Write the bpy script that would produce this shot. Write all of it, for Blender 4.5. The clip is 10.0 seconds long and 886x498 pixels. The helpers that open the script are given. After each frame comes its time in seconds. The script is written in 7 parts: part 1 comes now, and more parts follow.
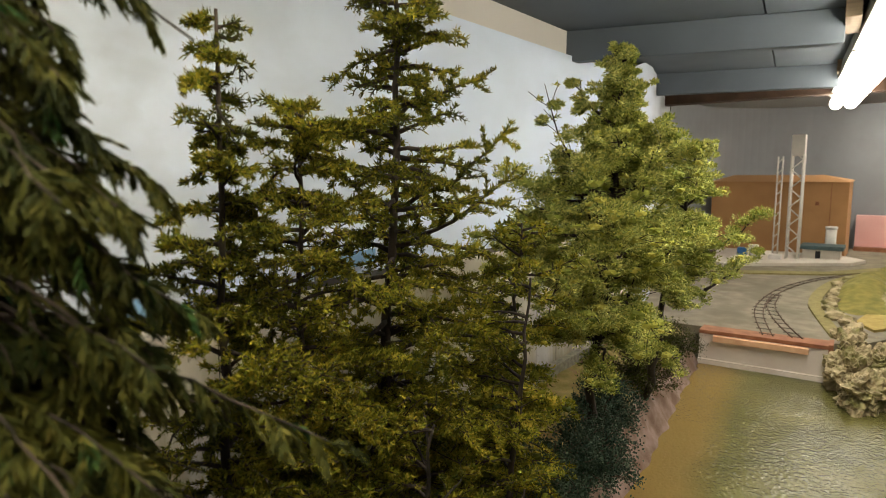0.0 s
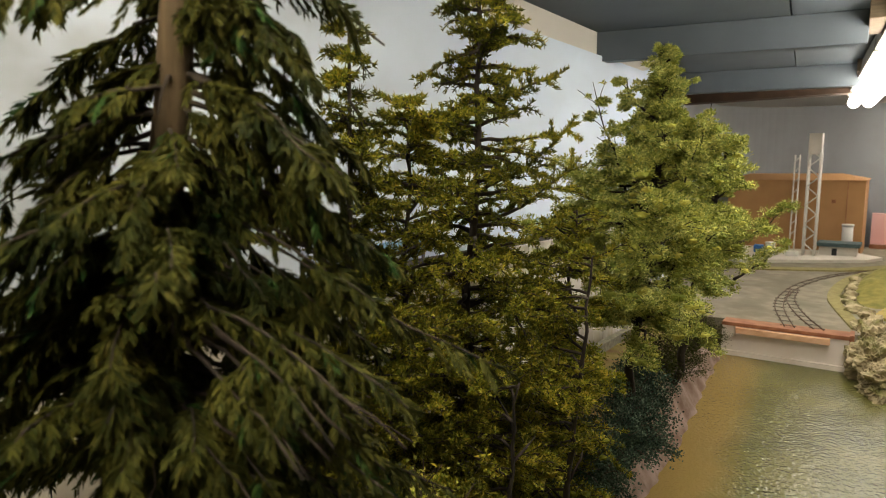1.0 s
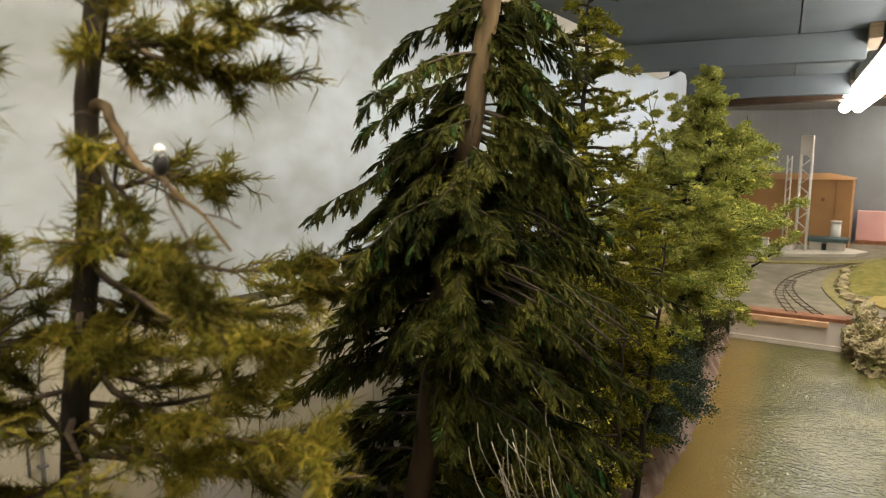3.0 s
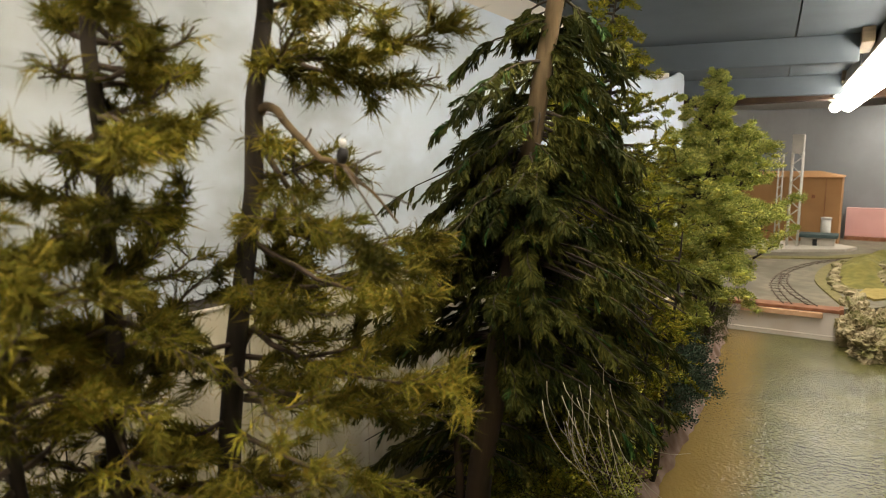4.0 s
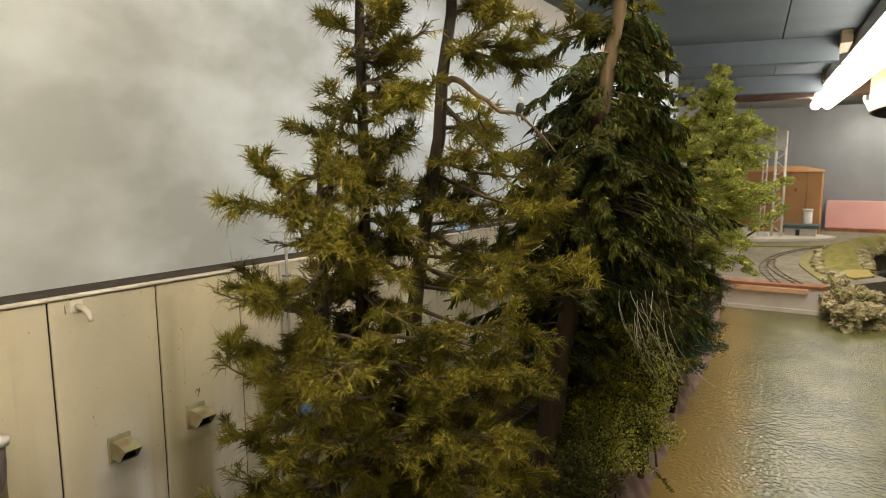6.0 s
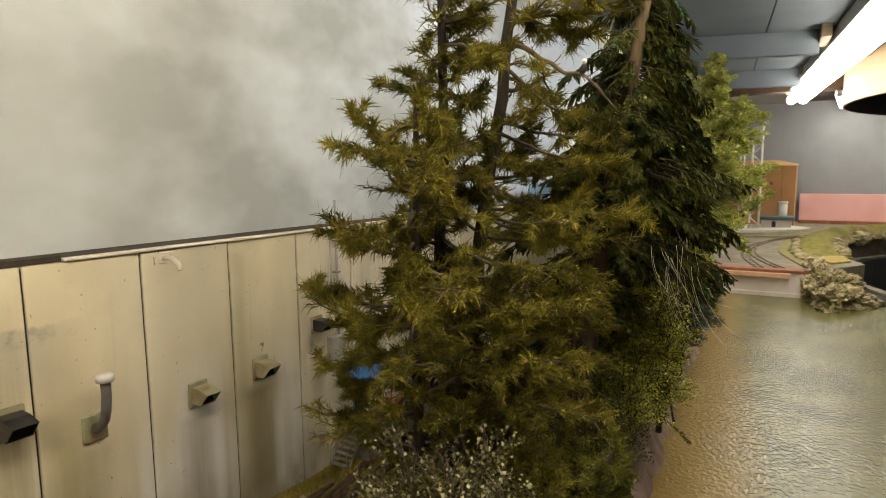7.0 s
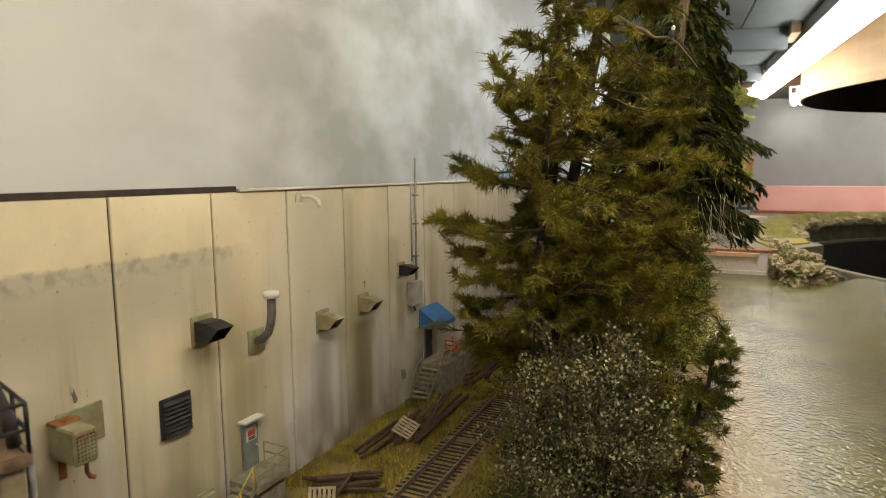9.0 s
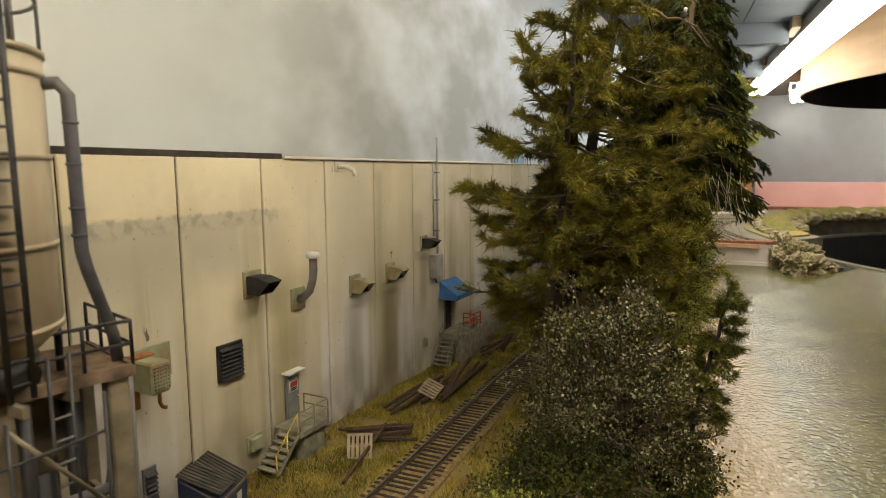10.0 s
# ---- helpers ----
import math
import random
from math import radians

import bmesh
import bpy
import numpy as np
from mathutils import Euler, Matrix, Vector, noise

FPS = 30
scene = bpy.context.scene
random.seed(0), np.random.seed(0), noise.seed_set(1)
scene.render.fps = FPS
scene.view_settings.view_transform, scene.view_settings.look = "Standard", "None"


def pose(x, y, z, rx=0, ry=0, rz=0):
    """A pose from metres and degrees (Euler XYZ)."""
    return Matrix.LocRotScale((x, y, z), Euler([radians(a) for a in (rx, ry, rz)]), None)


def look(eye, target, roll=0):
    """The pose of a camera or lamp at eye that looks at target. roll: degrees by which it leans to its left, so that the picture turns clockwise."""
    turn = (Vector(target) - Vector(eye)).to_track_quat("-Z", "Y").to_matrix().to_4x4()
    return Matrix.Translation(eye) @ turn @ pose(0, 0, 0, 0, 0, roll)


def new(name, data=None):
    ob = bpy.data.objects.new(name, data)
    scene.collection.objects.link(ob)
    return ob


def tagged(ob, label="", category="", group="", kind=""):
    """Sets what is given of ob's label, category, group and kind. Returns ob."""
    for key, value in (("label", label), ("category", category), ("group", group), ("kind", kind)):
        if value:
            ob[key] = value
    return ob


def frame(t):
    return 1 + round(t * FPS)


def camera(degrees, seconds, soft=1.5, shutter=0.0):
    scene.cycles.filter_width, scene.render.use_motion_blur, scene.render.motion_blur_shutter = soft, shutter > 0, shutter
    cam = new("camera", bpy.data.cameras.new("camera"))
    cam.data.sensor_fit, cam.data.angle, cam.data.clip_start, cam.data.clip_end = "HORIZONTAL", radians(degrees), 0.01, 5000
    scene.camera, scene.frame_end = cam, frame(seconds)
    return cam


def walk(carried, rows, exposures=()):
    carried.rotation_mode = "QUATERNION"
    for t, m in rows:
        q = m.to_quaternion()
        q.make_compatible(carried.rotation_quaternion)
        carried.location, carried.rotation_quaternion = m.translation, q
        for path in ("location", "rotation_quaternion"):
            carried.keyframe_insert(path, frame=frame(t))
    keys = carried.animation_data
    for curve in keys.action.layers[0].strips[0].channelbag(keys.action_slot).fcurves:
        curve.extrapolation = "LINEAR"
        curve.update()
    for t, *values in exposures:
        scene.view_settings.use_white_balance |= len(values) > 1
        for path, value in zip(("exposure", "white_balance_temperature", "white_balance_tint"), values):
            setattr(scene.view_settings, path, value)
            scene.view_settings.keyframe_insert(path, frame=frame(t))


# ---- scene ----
cam = camera(72.33, 10.0, soft=0.8)
PATH = [
    (0, (0.0338, 0.0790, 0.3081), (-1.161, 1.662, 0.054), -0.27),
    (0.5, (0.0315, 0.0552, 0.3036), (-1.173, 1.631, 0.050), -0.28),
    (1, (0.0258, 0.0271, 0.3020), (-1.190, 1.595, 0.048), -0.21),
    (1.5, (0.0188, -0.0066, 0.3015), (-1.196, 1.561, 0.045), -0.22),
    (2, (0.0120, -0.0410, 0.3027), (-1.197, 1.531, 0.042), -0.17),
    (2.5, (0.0053, -0.0681, 0.3051), (-1.191, 1.514, 0.045), -0.15),
    (3, (0.0081, -0.0963, 0.3042), (-1.166, 1.501, 0.044), -0.04),
    (3.2, (0.0058, -0.1093, 0.3049), (-1.159, 1.496, 0.045), -0.06),
    (4.3, (-0.0062, -0.1589, 0.3000), (-1.145, 1.465, 0.042), -0.35),
    (4.5, (-0.0110, -0.1687, 0.2993), (-1.141, 1.462, 0.048), -0.48),
    (5, (-0.0101, -0.1892, 0.2947), (-1.133, 1.447, 0.042), -0.43),
    (5.5, (0.0030, -0.2197, 0.2892), (-1.118, 1.418, 0.041), -0.53),
    (6, (-0.0010, -0.2577, 0.2793), (-1.108, 1.389, 0.026), -0.35),
    (6.2, (-0.0074, -0.2686, 0.2734), (-1.101, 1.387, 0.022), -0.15),
    (7.3, (-0.0278, -0.3188, 0.2567), (-1.038, 1.389, 0.005), -0.63),
    (7.5, (-0.0331, -0.3263, 0.2562), (-1.020, 1.395, 0.004), -0.51),
    (8, (-0.0480, -0.3493, 0.2482), (-0.996, 1.394, -0.003), -0.51),
    (8.5, (-0.0601, -0.3739, 0.2400), (-0.981, 1.384, -0.013), -0.41),
    (9, (-0.0713, -0.3956, 0.2302), (-0.980, 1.368, -0.023), -0.37),
    (9.5, (-0.0752, -0.4137, 0.2224), (-0.983, 1.351, -0.030), -0.31),
    (10, (-0.0741, -0.4276, 0.2133), (-0.980, 1.337, -0.040), -0.27),
]
cam.data.dof.use_dof, cam.data.dof.focus_distance, cam.data.dof.aperture_fstop = True, 0.40, 20.0
walk(cam, [(t, look(eye, target, roll)) for t, eye, target, roll in PATH])

# ---- light ----
world = bpy.data.worlds.new("room_air")
scene.world = world
world.use_nodes = True
world.node_tree.nodes["Background"].inputs[0].default_value = (0.9, 0.95, 1.0, 1)
world.node_tree.nodes["Background"].inputs[1].default_value = 0.1
scene.view_settings.exposure = 0.0
TUBE_POWER = 21.5

# ---- plan, in metres: water at z = 0, the warehouse wall along y ----
WALL_X, WALL_TOP, LAND = -0.306, 0.2205, 0.055
PANEL, JOINT0 = 0.053, -0.238
CEIL = 0.495
PIT = (0.69, 1.53, 0.64)
rnd = random.Random(7)
rng = np.random.default_rng(11)


# ---- materials ----
def mat(name, c1, c2=None, scale=60.0, rough=0.7, metal=0.0, bump=0.0, bump_scale=400.0, c3=None, scale3=9.0, spec=0.4, island=0.0, detail=6.0, stretch=(1, 1, 1)):
    m = bpy.data.materials.new(name)
    m.use_nodes = True
    nt = m.node_tree
    n, l = nt.nodes, nt.links
    p = n["Principled BSDF"]
    p.inputs["Roughness"].default_value, p.inputs["Metallic"].default_value = rough, metal
    p.inputs["Specular IOR Level"].default_value = spec
    co = n.new("ShaderNodeTexCoord")
    mp = n.new("ShaderNodeMapping")
    mp.inputs["Scale"].default_value = stretch
    l.new(co.outputs["Object"], mp.inputs[0])
    col = None
    if c2:
        t = n.new("ShaderNodeTexNoise")
        t.inputs["Scale"].default_value, t.inputs["Detail"].default_value = scale, detail
        l.new(mp.outputs[0], t.inputs[0])
        r = n.new("ShaderNodeValToRGB")
        r.color_ramp.elements[0].position, r.color_ramp.elements[1].position = 0.36, 0.66
        r.color_ramp.elements[0].color, r.color_ramp.elements[1].color = (*c1, 1), (*c2, 1)
        l.new(t.outputs[0], r.inputs[0])
        col = r.outputs[0]
    if c3:
        t = n.new("ShaderNodeTexNoise")
        t.inputs["Scale"].default_value, t.inputs["Detail"].default_value = scale3, 4
        l.new(mp.outputs[0], t.inputs[0])
        r = n.new("ShaderNodeValToRGB")
        r.color_ramp.elements[0].position, r.color_ramp.elements[1].position = 0.48, 0.68
        r.color_ramp.elements[0].color, r.color_ramp.elements[1].color = (0, 0, 0, 1), (1, 1, 1, 1)
        l.new(t.outputs[0], r.inputs[0])
        x = n.new("ShaderNodeMix")
        x.data_type = "RGBA"
        l.new(r.outputs[0], x.inputs[0])
        l.new(col, x.inputs[6])
        x.inputs[7].default_value = (*c3, 1)
        col = x.outputs[2]
    if island:
        g = n.new("ShaderNodeNewGeometry")
        h = n.new("ShaderNodeHueSaturation")
        mr = n.new("ShaderNodeMapRange")
        mr.inputs[3].default_value, mr.inputs[4].default_value = 1 - island, 1 + island
        l.new(g.outputs["Random Per Island"], mr.inputs[0])
        l.new(mr.outputs[0], h.inputs["Value"])
        mr2 = n.new("ShaderNodeMapRange")
        mr2.inputs[3].default_value, mr2.inputs[4].default_value = 0.5 + island * 0.06, 0.5 - island * 0.06
        l.new(g.outputs["Random Per Island"], mr2.inputs[0])
        l.new(mr2.outputs[0], h.inputs["Hue"])
        if col:
            l.new(col, h.inputs["Color"])
        else:
            h.inputs["Color"].default_value = (*c1, 1)
        col = h.outputs[0]
    if col:
        l.new(col, p.inputs["Base Color"])
    else:
        p.inputs["Base Color"].default_value = (*c1, 1)
    if bump:
        t = n.new("ShaderNodeTexNoise")
        t.inputs["Scale"].default_value, t.inputs["Detail"].default_value = bump_scale, 5
        l.new(mp.outputs[0], t.inputs[0])
        b = n.new("ShaderNodeBump")
        b.inputs["Strength"].default_value, b.inputs["Distance"].default_value = min(bump, 1.0), 0.0006
        l.new(t.outputs[0], b.inputs["Height"])
        l.new(b.outputs[0], p.inputs["Normal"])
    return m


def emitter(name, c, strength):
    m = bpy.data.materials.new(name)
    m.use_nodes = True
    p = m.node_tree.nodes["Principled BSDF"]
    p.inputs["Base Color"].default_value = (0.8, 0.8, 0.8, 1)
    p.inputs["Emission Color"].default_value = (*c, 1)
    p.inputs["Emission Strength"].default_value = strength
    return m


def leaf_mat(name, c1, c2, island=0.5, rough=0.75):
    return mat(name, c1, c2, scale=45.0, rough=rough, spec=0.08, island=island, detail=3.0)


M_JOINT = mat("dark_joint", (0.015, 0.014, 0.013), rough=0.9)
M_ROOF = mat("roof_felt", (0.035, 0.027, 0.02), (0.06, 0.048, 0.036), scale=150, rough=0.9, bump=0.4)
M_CAP = mat("cap_trim", (0.62, 0.56, 0.46), (0.72, 0.68, 0.58), scale=60, rough=0.7)
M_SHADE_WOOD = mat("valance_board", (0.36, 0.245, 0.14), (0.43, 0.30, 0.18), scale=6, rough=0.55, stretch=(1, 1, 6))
M_BLACK = mat("black_paint", (0.012, 0.012, 0.012), (0.02, 0.02, 0.019), scale=20, rough=0.8)
M_CEIL = mat("blue_deck_paint", (0.088, 0.104, 0.120), (0.107, 0.125, 0.144), scale=9, rough=0.8, bump=0.1, bump_scale=120)
M_WOODRAW = mat("raw_pine", (0.10, 0.07, 0.04), (0.16, 0.115, 0.065), scale=40, rough=0.7, stretch=(1, 8, 8))
M_DARKWOOD = mat("dark_deck_wood", (0.05, 0.028, 0.016), (0.09, 0.05, 0.03), scale=20, rough=0.8)
# toned down from white: the housing's lack of light is in its colour
M_HOUSING = mat("dimmed_enamel", (0.20, 0.185, 0.16), (0.26, 0.24, 0.205), scale=30, rough=0.5)
M_WHITE = mat("white_enamel", (0.75, 0.75, 0.74), (0.8, 0.8, 0.79), scale=30, rough=0.35)
M_TUBE = emitter("fluorescent_glow", (1.0, 0.93, 0.80), TUBE_POWER)
M_TUBE_WARM = emitter("warm_fluorescent_glow", (1.0, 0.88, 0.70), TUBE_POWER * 1.0)
M_GREYMET = mat("grey_metal", (0.16, 0.16, 0.165), (0.24, 0.235, 0.23), scale=120, rough=0.55, metal=0.3, c3=(0.12, 0.07, 0.04), scale3=60)
M_PALEMET = mat("pale_grey_metal", (0.30, 0.29, 0.27), (0.42, 0.41, 0.38), scale=90, rough=0.5, metal=0.2)
M_DARKMET = mat("dark_metal", (0.02, 0.02, 0.022), (0.05, 0.048, 0.045), scale=120, rough=0.5, metal=0.3)
M_GREENMET = mat("pale_green_metal", (0.25, 0.26, 0.15), (0.35, 0.35, 0.21), scale=150, rough=0.6, c3=(0.25, 0.17, 0.09), scale3=80)
M_RUST = mat("rust", (0.20, 0.075, 0.025), (0.34, 0.16, 0.06), scale=200, rough=0.85)
M_LEG = mat("grimy_tan_steel", (0.11, 0.092, 0.056), (0.24, 0.20, 0.13), scale=90, rough=0.7, c3=(0.08, 0.06, 0.04), scale3=40)
M_TANK = mat("tan_steel", (0.36, 0.305, 0.205), (0.46, 0.40, 0.28), scale=40, rough=0.6, c3=(0.25, 0.185, 0.11), scale3=30, stretch=(1, 1, 0.3))
M_BLUE = mat("blue_canvas", (0.03, 0.12, 0.32), (0.045, 0.16, 0.40), scale=100, rough=0.7, bump=0.2)
M_NAVY = mat("navy_steel", (0.018, 0.03, 0.07), (0.03, 0.045, 0.09), scale=150, rough=0.45, c3=(0.06, 0.05, 0.045), scale3=70)
M_LID = mat("brown_plastic_lid", (0.045, 0.04, 0.034), (0.08, 0.07, 0.06), scale=150, rough=0.6)
M_RED = mat("red_paint", (0.4, 0.06, 0.03), (0.5, 0.1, 0.05), scale=150, rough=0.6)
M_YELLOW = mat("yellow_paint", (0.6, 0.42, 0.05), (0.68, 0.5, 0.1), scale=150, rough=0.6)
M_TIMBER = mat("old_timber", (0.05, 0.028, 0.016), (0.12, 0.075, 0.045), scale=200, rough=0.9, bump=0.5, stretch=(8, 1, 8))
M_TIE = mat("tie_wood", (0.018, 0.013, 0.008), (0.05, 0.035, 0.022), scale=250, rough=0.9, bump=0.5)
M_PALLET = mat("pale_pallet_wood", (0.32, 0.25, 0.16), (0.44, 0.35, 0.235), scale=200, rough=0.85)
M_RAIL = mat("rusty_rail", (0.11, 0.065, 0.04), (0.17, 0.11, 0.075), scale=200, rough=0.6, metal=0.4)
M_RAILTOP = mat("worn_rail_head", (0.35, 0.33, 0.31), (0.45, 0.43, 0.41), scale=200, rough=0.25, metal=0.9)
M_GRASS = leaf_mat("dry_grass", (0.14, 0.13, 0.016), (0.39, 0.325, 0.052), island=0.5)
M_SOIL = mat("soil_turf", (0.17, 0.14, 0.035), (0.28, 0.21, 0.07), scale=70, rough=0.95, bump=0.8, bump_scale=700, c3=(0.16, 0.09, 0.04), scale3=35)
M_BALLAST = mat("brown_ballast", (0.15, 0.105, 0.04), (0.29, 0.205, 0.09), scale=500, rough=0.95, bump=0.5, bump_scale=900)
M_ROAD = mat("grey_yard_ground", (0.17, 0.148, 0.105), (0.245, 0.215, 0.155), scale=40, rough=0.9, bump=0.2, c3=(0.14, 0.118, 0.08), scale3=12)
M_YGRASS = mat("yellow_green_turf", (0.20, 0.17, 0.06), (0.27, 0.23, 0.09), scale=80, rough=0.95, bump=0.8, bump_scale=500)
M_OGRASS = mat("olive_turf", (0.14, 0.13, 0.025), (0.24, 0.2, 0.045), scale=60, rough=0.95, bump=0.8, bump_scale=400)
M_ROCK = mat("tan_rock", (0.17, 0.135, 0.065), (0.46, 0.375, 0.225), scale=55, rough=0.9, bump=1.0, bump_scale=200, c3=(0.17, 0.16, 0.05), scale3=24, stretch=(1, 1, 2.2))
M_PLASTER = mat("white_plaster", (0.66, 0.58, 0.52), (0.74, 0.67, 0.60), scale=14, rough=0.8, c3=(0.58, 0.46, 0.38), scale3=8)
M_PEACH = mat("peach_wood", (0.60, 0.34, 0.20), (0.72, 0.46, 0.28), scale=50, rough=0.7)
M_BRICKRED = mat("red_brown_wood", (0.22, 0.085, 0.04), (0.32, 0.14, 0.07), scale=60, rough=0.8)
M_TANBOX = mat("tan_box_wall", (0.40, 0.21, 0.085), (0.46, 0.25, 0.105), scale=14, rough=0.7)
M_PINK = mat("pink_foam", (0.78, 0.42, 0.39), (0.83, 0.48, 0.45), scale=12, rough=0.75, bump=0.15, bump_scale=80)
M_SLAB = mat("pale_slab", (0.58, 0.53, 0.45), (0.66, 0.61, 0.53), scale=30, rough=0.85)
M_LATTICE = mat("white_lattice", (0.62, 0.60, 0.56), (0.72, 0.69, 0.64), scale=40, rough=0.6)
M_TEAL = mat("teal_roof", (0.05, 0.085, 0.09), (0.075, 0.115, 0.115), scale=60, rough=0.7)
M_ROOM = mat("room_wall", (0.6, 0.57, 0.52), (0.66, 0.63, 0.58), scale=3, rough=0.85)
M_BARK = mat("dark_bark", (0.016, 0.012, 0.008), (0.05, 0.037, 0.026), scale=120, rough=0.95, bump=1.0, bump_scale=350, stretch=(1, 1, 0.25))
M_BARKR = mat("brown_bark", (0.013, 0.008, 0.004), (0.040, 0.023, 0.011), scale=120, rough=0.9, bump=0.9, bump_scale=350, stretch=(1, 1, 0.2))
M_BARKT = mat("tan_bark", (0.06, 0.04, 0.018), (0.16, 0.11, 0.055), scale=120, rough=0.9, bump=0.9, bump_scale=350, stretch=(1, 1, 0.2))
M_TWIG = mat("brown_twig", (0.05, 0.034, 0.022), (0.11, 0.08, 0.055), scale=200, rough=0.9)
M_ROOT = mat("pale_root", (0.34, 0.30, 0.22), (0.48, 0.43, 0.34), scale=200, rough=0.8)
M_FIR = leaf_mat("olive_fibre", (0.040, 0.038, 0.005), (0.235, 0.208, 0.027), island=0.5)
M_CEDAR = leaf_mat("dark_green_frond", (0.013, 0.018, 0.003), (0.062, 0.064, 0.011), island=0.5, rough=0.7)
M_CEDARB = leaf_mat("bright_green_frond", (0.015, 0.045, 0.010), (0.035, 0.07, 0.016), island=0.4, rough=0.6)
M_DKFIR = leaf_mat("dark_olive_fibre", (0.04, 0.046, 0.007), (0.14, 0.14, 0.02), island=0.45)
# lighter version of the olive flock, for lit outer pads over darker cores
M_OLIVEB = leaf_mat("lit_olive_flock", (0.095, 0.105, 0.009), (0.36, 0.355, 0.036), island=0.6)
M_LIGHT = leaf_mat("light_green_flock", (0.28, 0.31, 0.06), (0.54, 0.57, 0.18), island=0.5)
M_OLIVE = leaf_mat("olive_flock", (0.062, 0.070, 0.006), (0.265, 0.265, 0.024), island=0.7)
M_BLUEBUSH = leaf_mat("blue_green_flock", (0.035, 0.062, 0.042), (0.085, 0.118, 0.078), island=0.4)
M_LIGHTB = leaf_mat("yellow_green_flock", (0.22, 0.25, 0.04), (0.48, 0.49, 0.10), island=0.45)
M_GRASS2 = leaf_mat("straw_grass", (0.26, 0.2, 0.07), (0.36, 0.29, 0.12), island=0.4)
M_GREENDOOR = mat("grey_green_door", (0.16, 0.18, 0.16), (0.22, 0.235, 0.21), scale=150, rough=0.6)
M_OCHRE = mat("ochre_ground", (0.30, 0.22, 0.06), (0.42, 0.32, 0.10), scale=80, rough=0.95, bump=0.6)
M_SIGNBLUE = mat("sign_blue", (0.22, 0.42, 0.62), (0.28, 0.48, 0.68), scale=60, rough=0.6)
M_RUSTDECK = mat("rusty_deck", (0.07, 0.048, 0.03), (0.22, 0.15, 0.095), scale=160, rough=0.85)
M_DUCT = mat("dark_grey_duct", (0.055, 0.055, 0.065), (0.10, 0.10, 0.115), scale=100, rough=0.5, metal=0.2, c3=(0.13, 0.12, 0.11), scale3=40)
M_SILVER = leaf_mat("silver_leaf", (0.03, 0.033, 0.010), (0.11, 0.103, 0.036), island=0.4)


def pale_share(m, colour, share):
    """A share of the leaves shows its pale face."""
    nt = m.node_tree
    n, l = nt.nodes, nt.links
    p = n["Principled BSDF"]
    base = p.inputs["Base Color"].links[0].from_socket
    g = n.new("ShaderNodeNewGeometry")
    mu = n.new("ShaderNodeMath")
    mu.operation = "FRACT"
    m2 = n.new("ShaderNodeMath")
    m2.operation = "MULTIPLY"
    m2.inputs[1].default_value = 37.0
    l.new(g.outputs["Random Per Island"], m2.inputs[0])
    l.new(m2.outputs[0], mu.inputs[0])
    r = n.new("ShaderNodeMapRange")
    r.inputs[1].default_value, r.inputs[2].default_value = 1 - share, 1 - share * 0.4
    l.new(mu.outputs[0], r.inputs[0])
    x = n.new("ShaderNodeMix")
    x.data_type = "RGBA"
    l.new(r.outputs[0], x.inputs[0])
    l.new(base, x.inputs[6])
    x.inputs[7].default_value = (*colour, 1)
    l.new(x.outputs[2], p.inputs["Base Color"])


pale_share(M_SILVER, (0.33, 0.305, 0.17), 0.42)
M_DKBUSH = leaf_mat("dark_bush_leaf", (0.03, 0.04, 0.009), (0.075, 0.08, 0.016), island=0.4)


# ---- building helpers ----
def empty(name, loc=(0, 0, 0), label="", category="", group="", kind=""):
    ob = new(name)
    ob.empty_display_size = 0.01
    ob.location = loc
    return tagged(ob, label, category, group, kind)


def finish(name, me, material, parent=None, label="", smooth=False):
    me.materials.append(material)
    if smooth:
        me.polygons.foreach_set("use_smooth", [True] * len(me.polygons))
    ob = new(name, me)
    if parent is not None:
        # parts keep world coordinates in their mesh; every parent stands unrotated
        base = parent
        off = Vector((0, 0, 0))
        while base is not None:
            off += base.location
            base = base.parent
        ob.parent = parent
        # a part's own frame is the world, so a sub-part needs no offset
        ob.matrix_parent_inverse = Matrix.Translation(-off) if parent.type == "EMPTY" else Matrix.Identity(4)
    return tagged(ob, label)


def part(name, bm, material, parent=None, label="", smooth=False):
    me = bpy.data.meshes.new(name)
    bm.normal_update()
    bm.to_mesh(me)
    bm.free()
    return finish(name, me, material, parent, label, smooth)


def add_box(bm, x0, x1, y0, y1, z0, z1, bevel=0.0, m=None):
    mt = Matrix.Translation(((x0 + x1) / 2, (y0 + y1) / 2, (z0 + z1) / 2)) @ Matrix.Diagonal((x1 - x0, y1 - y0, z1 - z0, 1))
    g = bmesh.ops.create_cube(bm, size=1.0, matrix=mt)
    vs = g["verts"]
    if bevel:
        es = list({e for v in vs for e in v.link_edges})
        r = bmesh.ops.bevel(bm, geom=es, offset=bevel, segments=1, affect="EDGES")
        vs = r["verts"] if m is None else list({v for v in r["verts"]} | {v for v in vs if v.is_valid})
    if m is not None:
        bmesh.ops.transform(bm, matrix=m, verts=[v for v in vs if v.is_valid])
    return bm


def box(name, x0, x1, y0, y1, z0, z1, material, parent=None, label="", bevel=0.0, m=None):
    return part(name, add_box(bmesh.new(), x0, x1, y0, y1, z0, z1, bevel, m), material, parent, label)


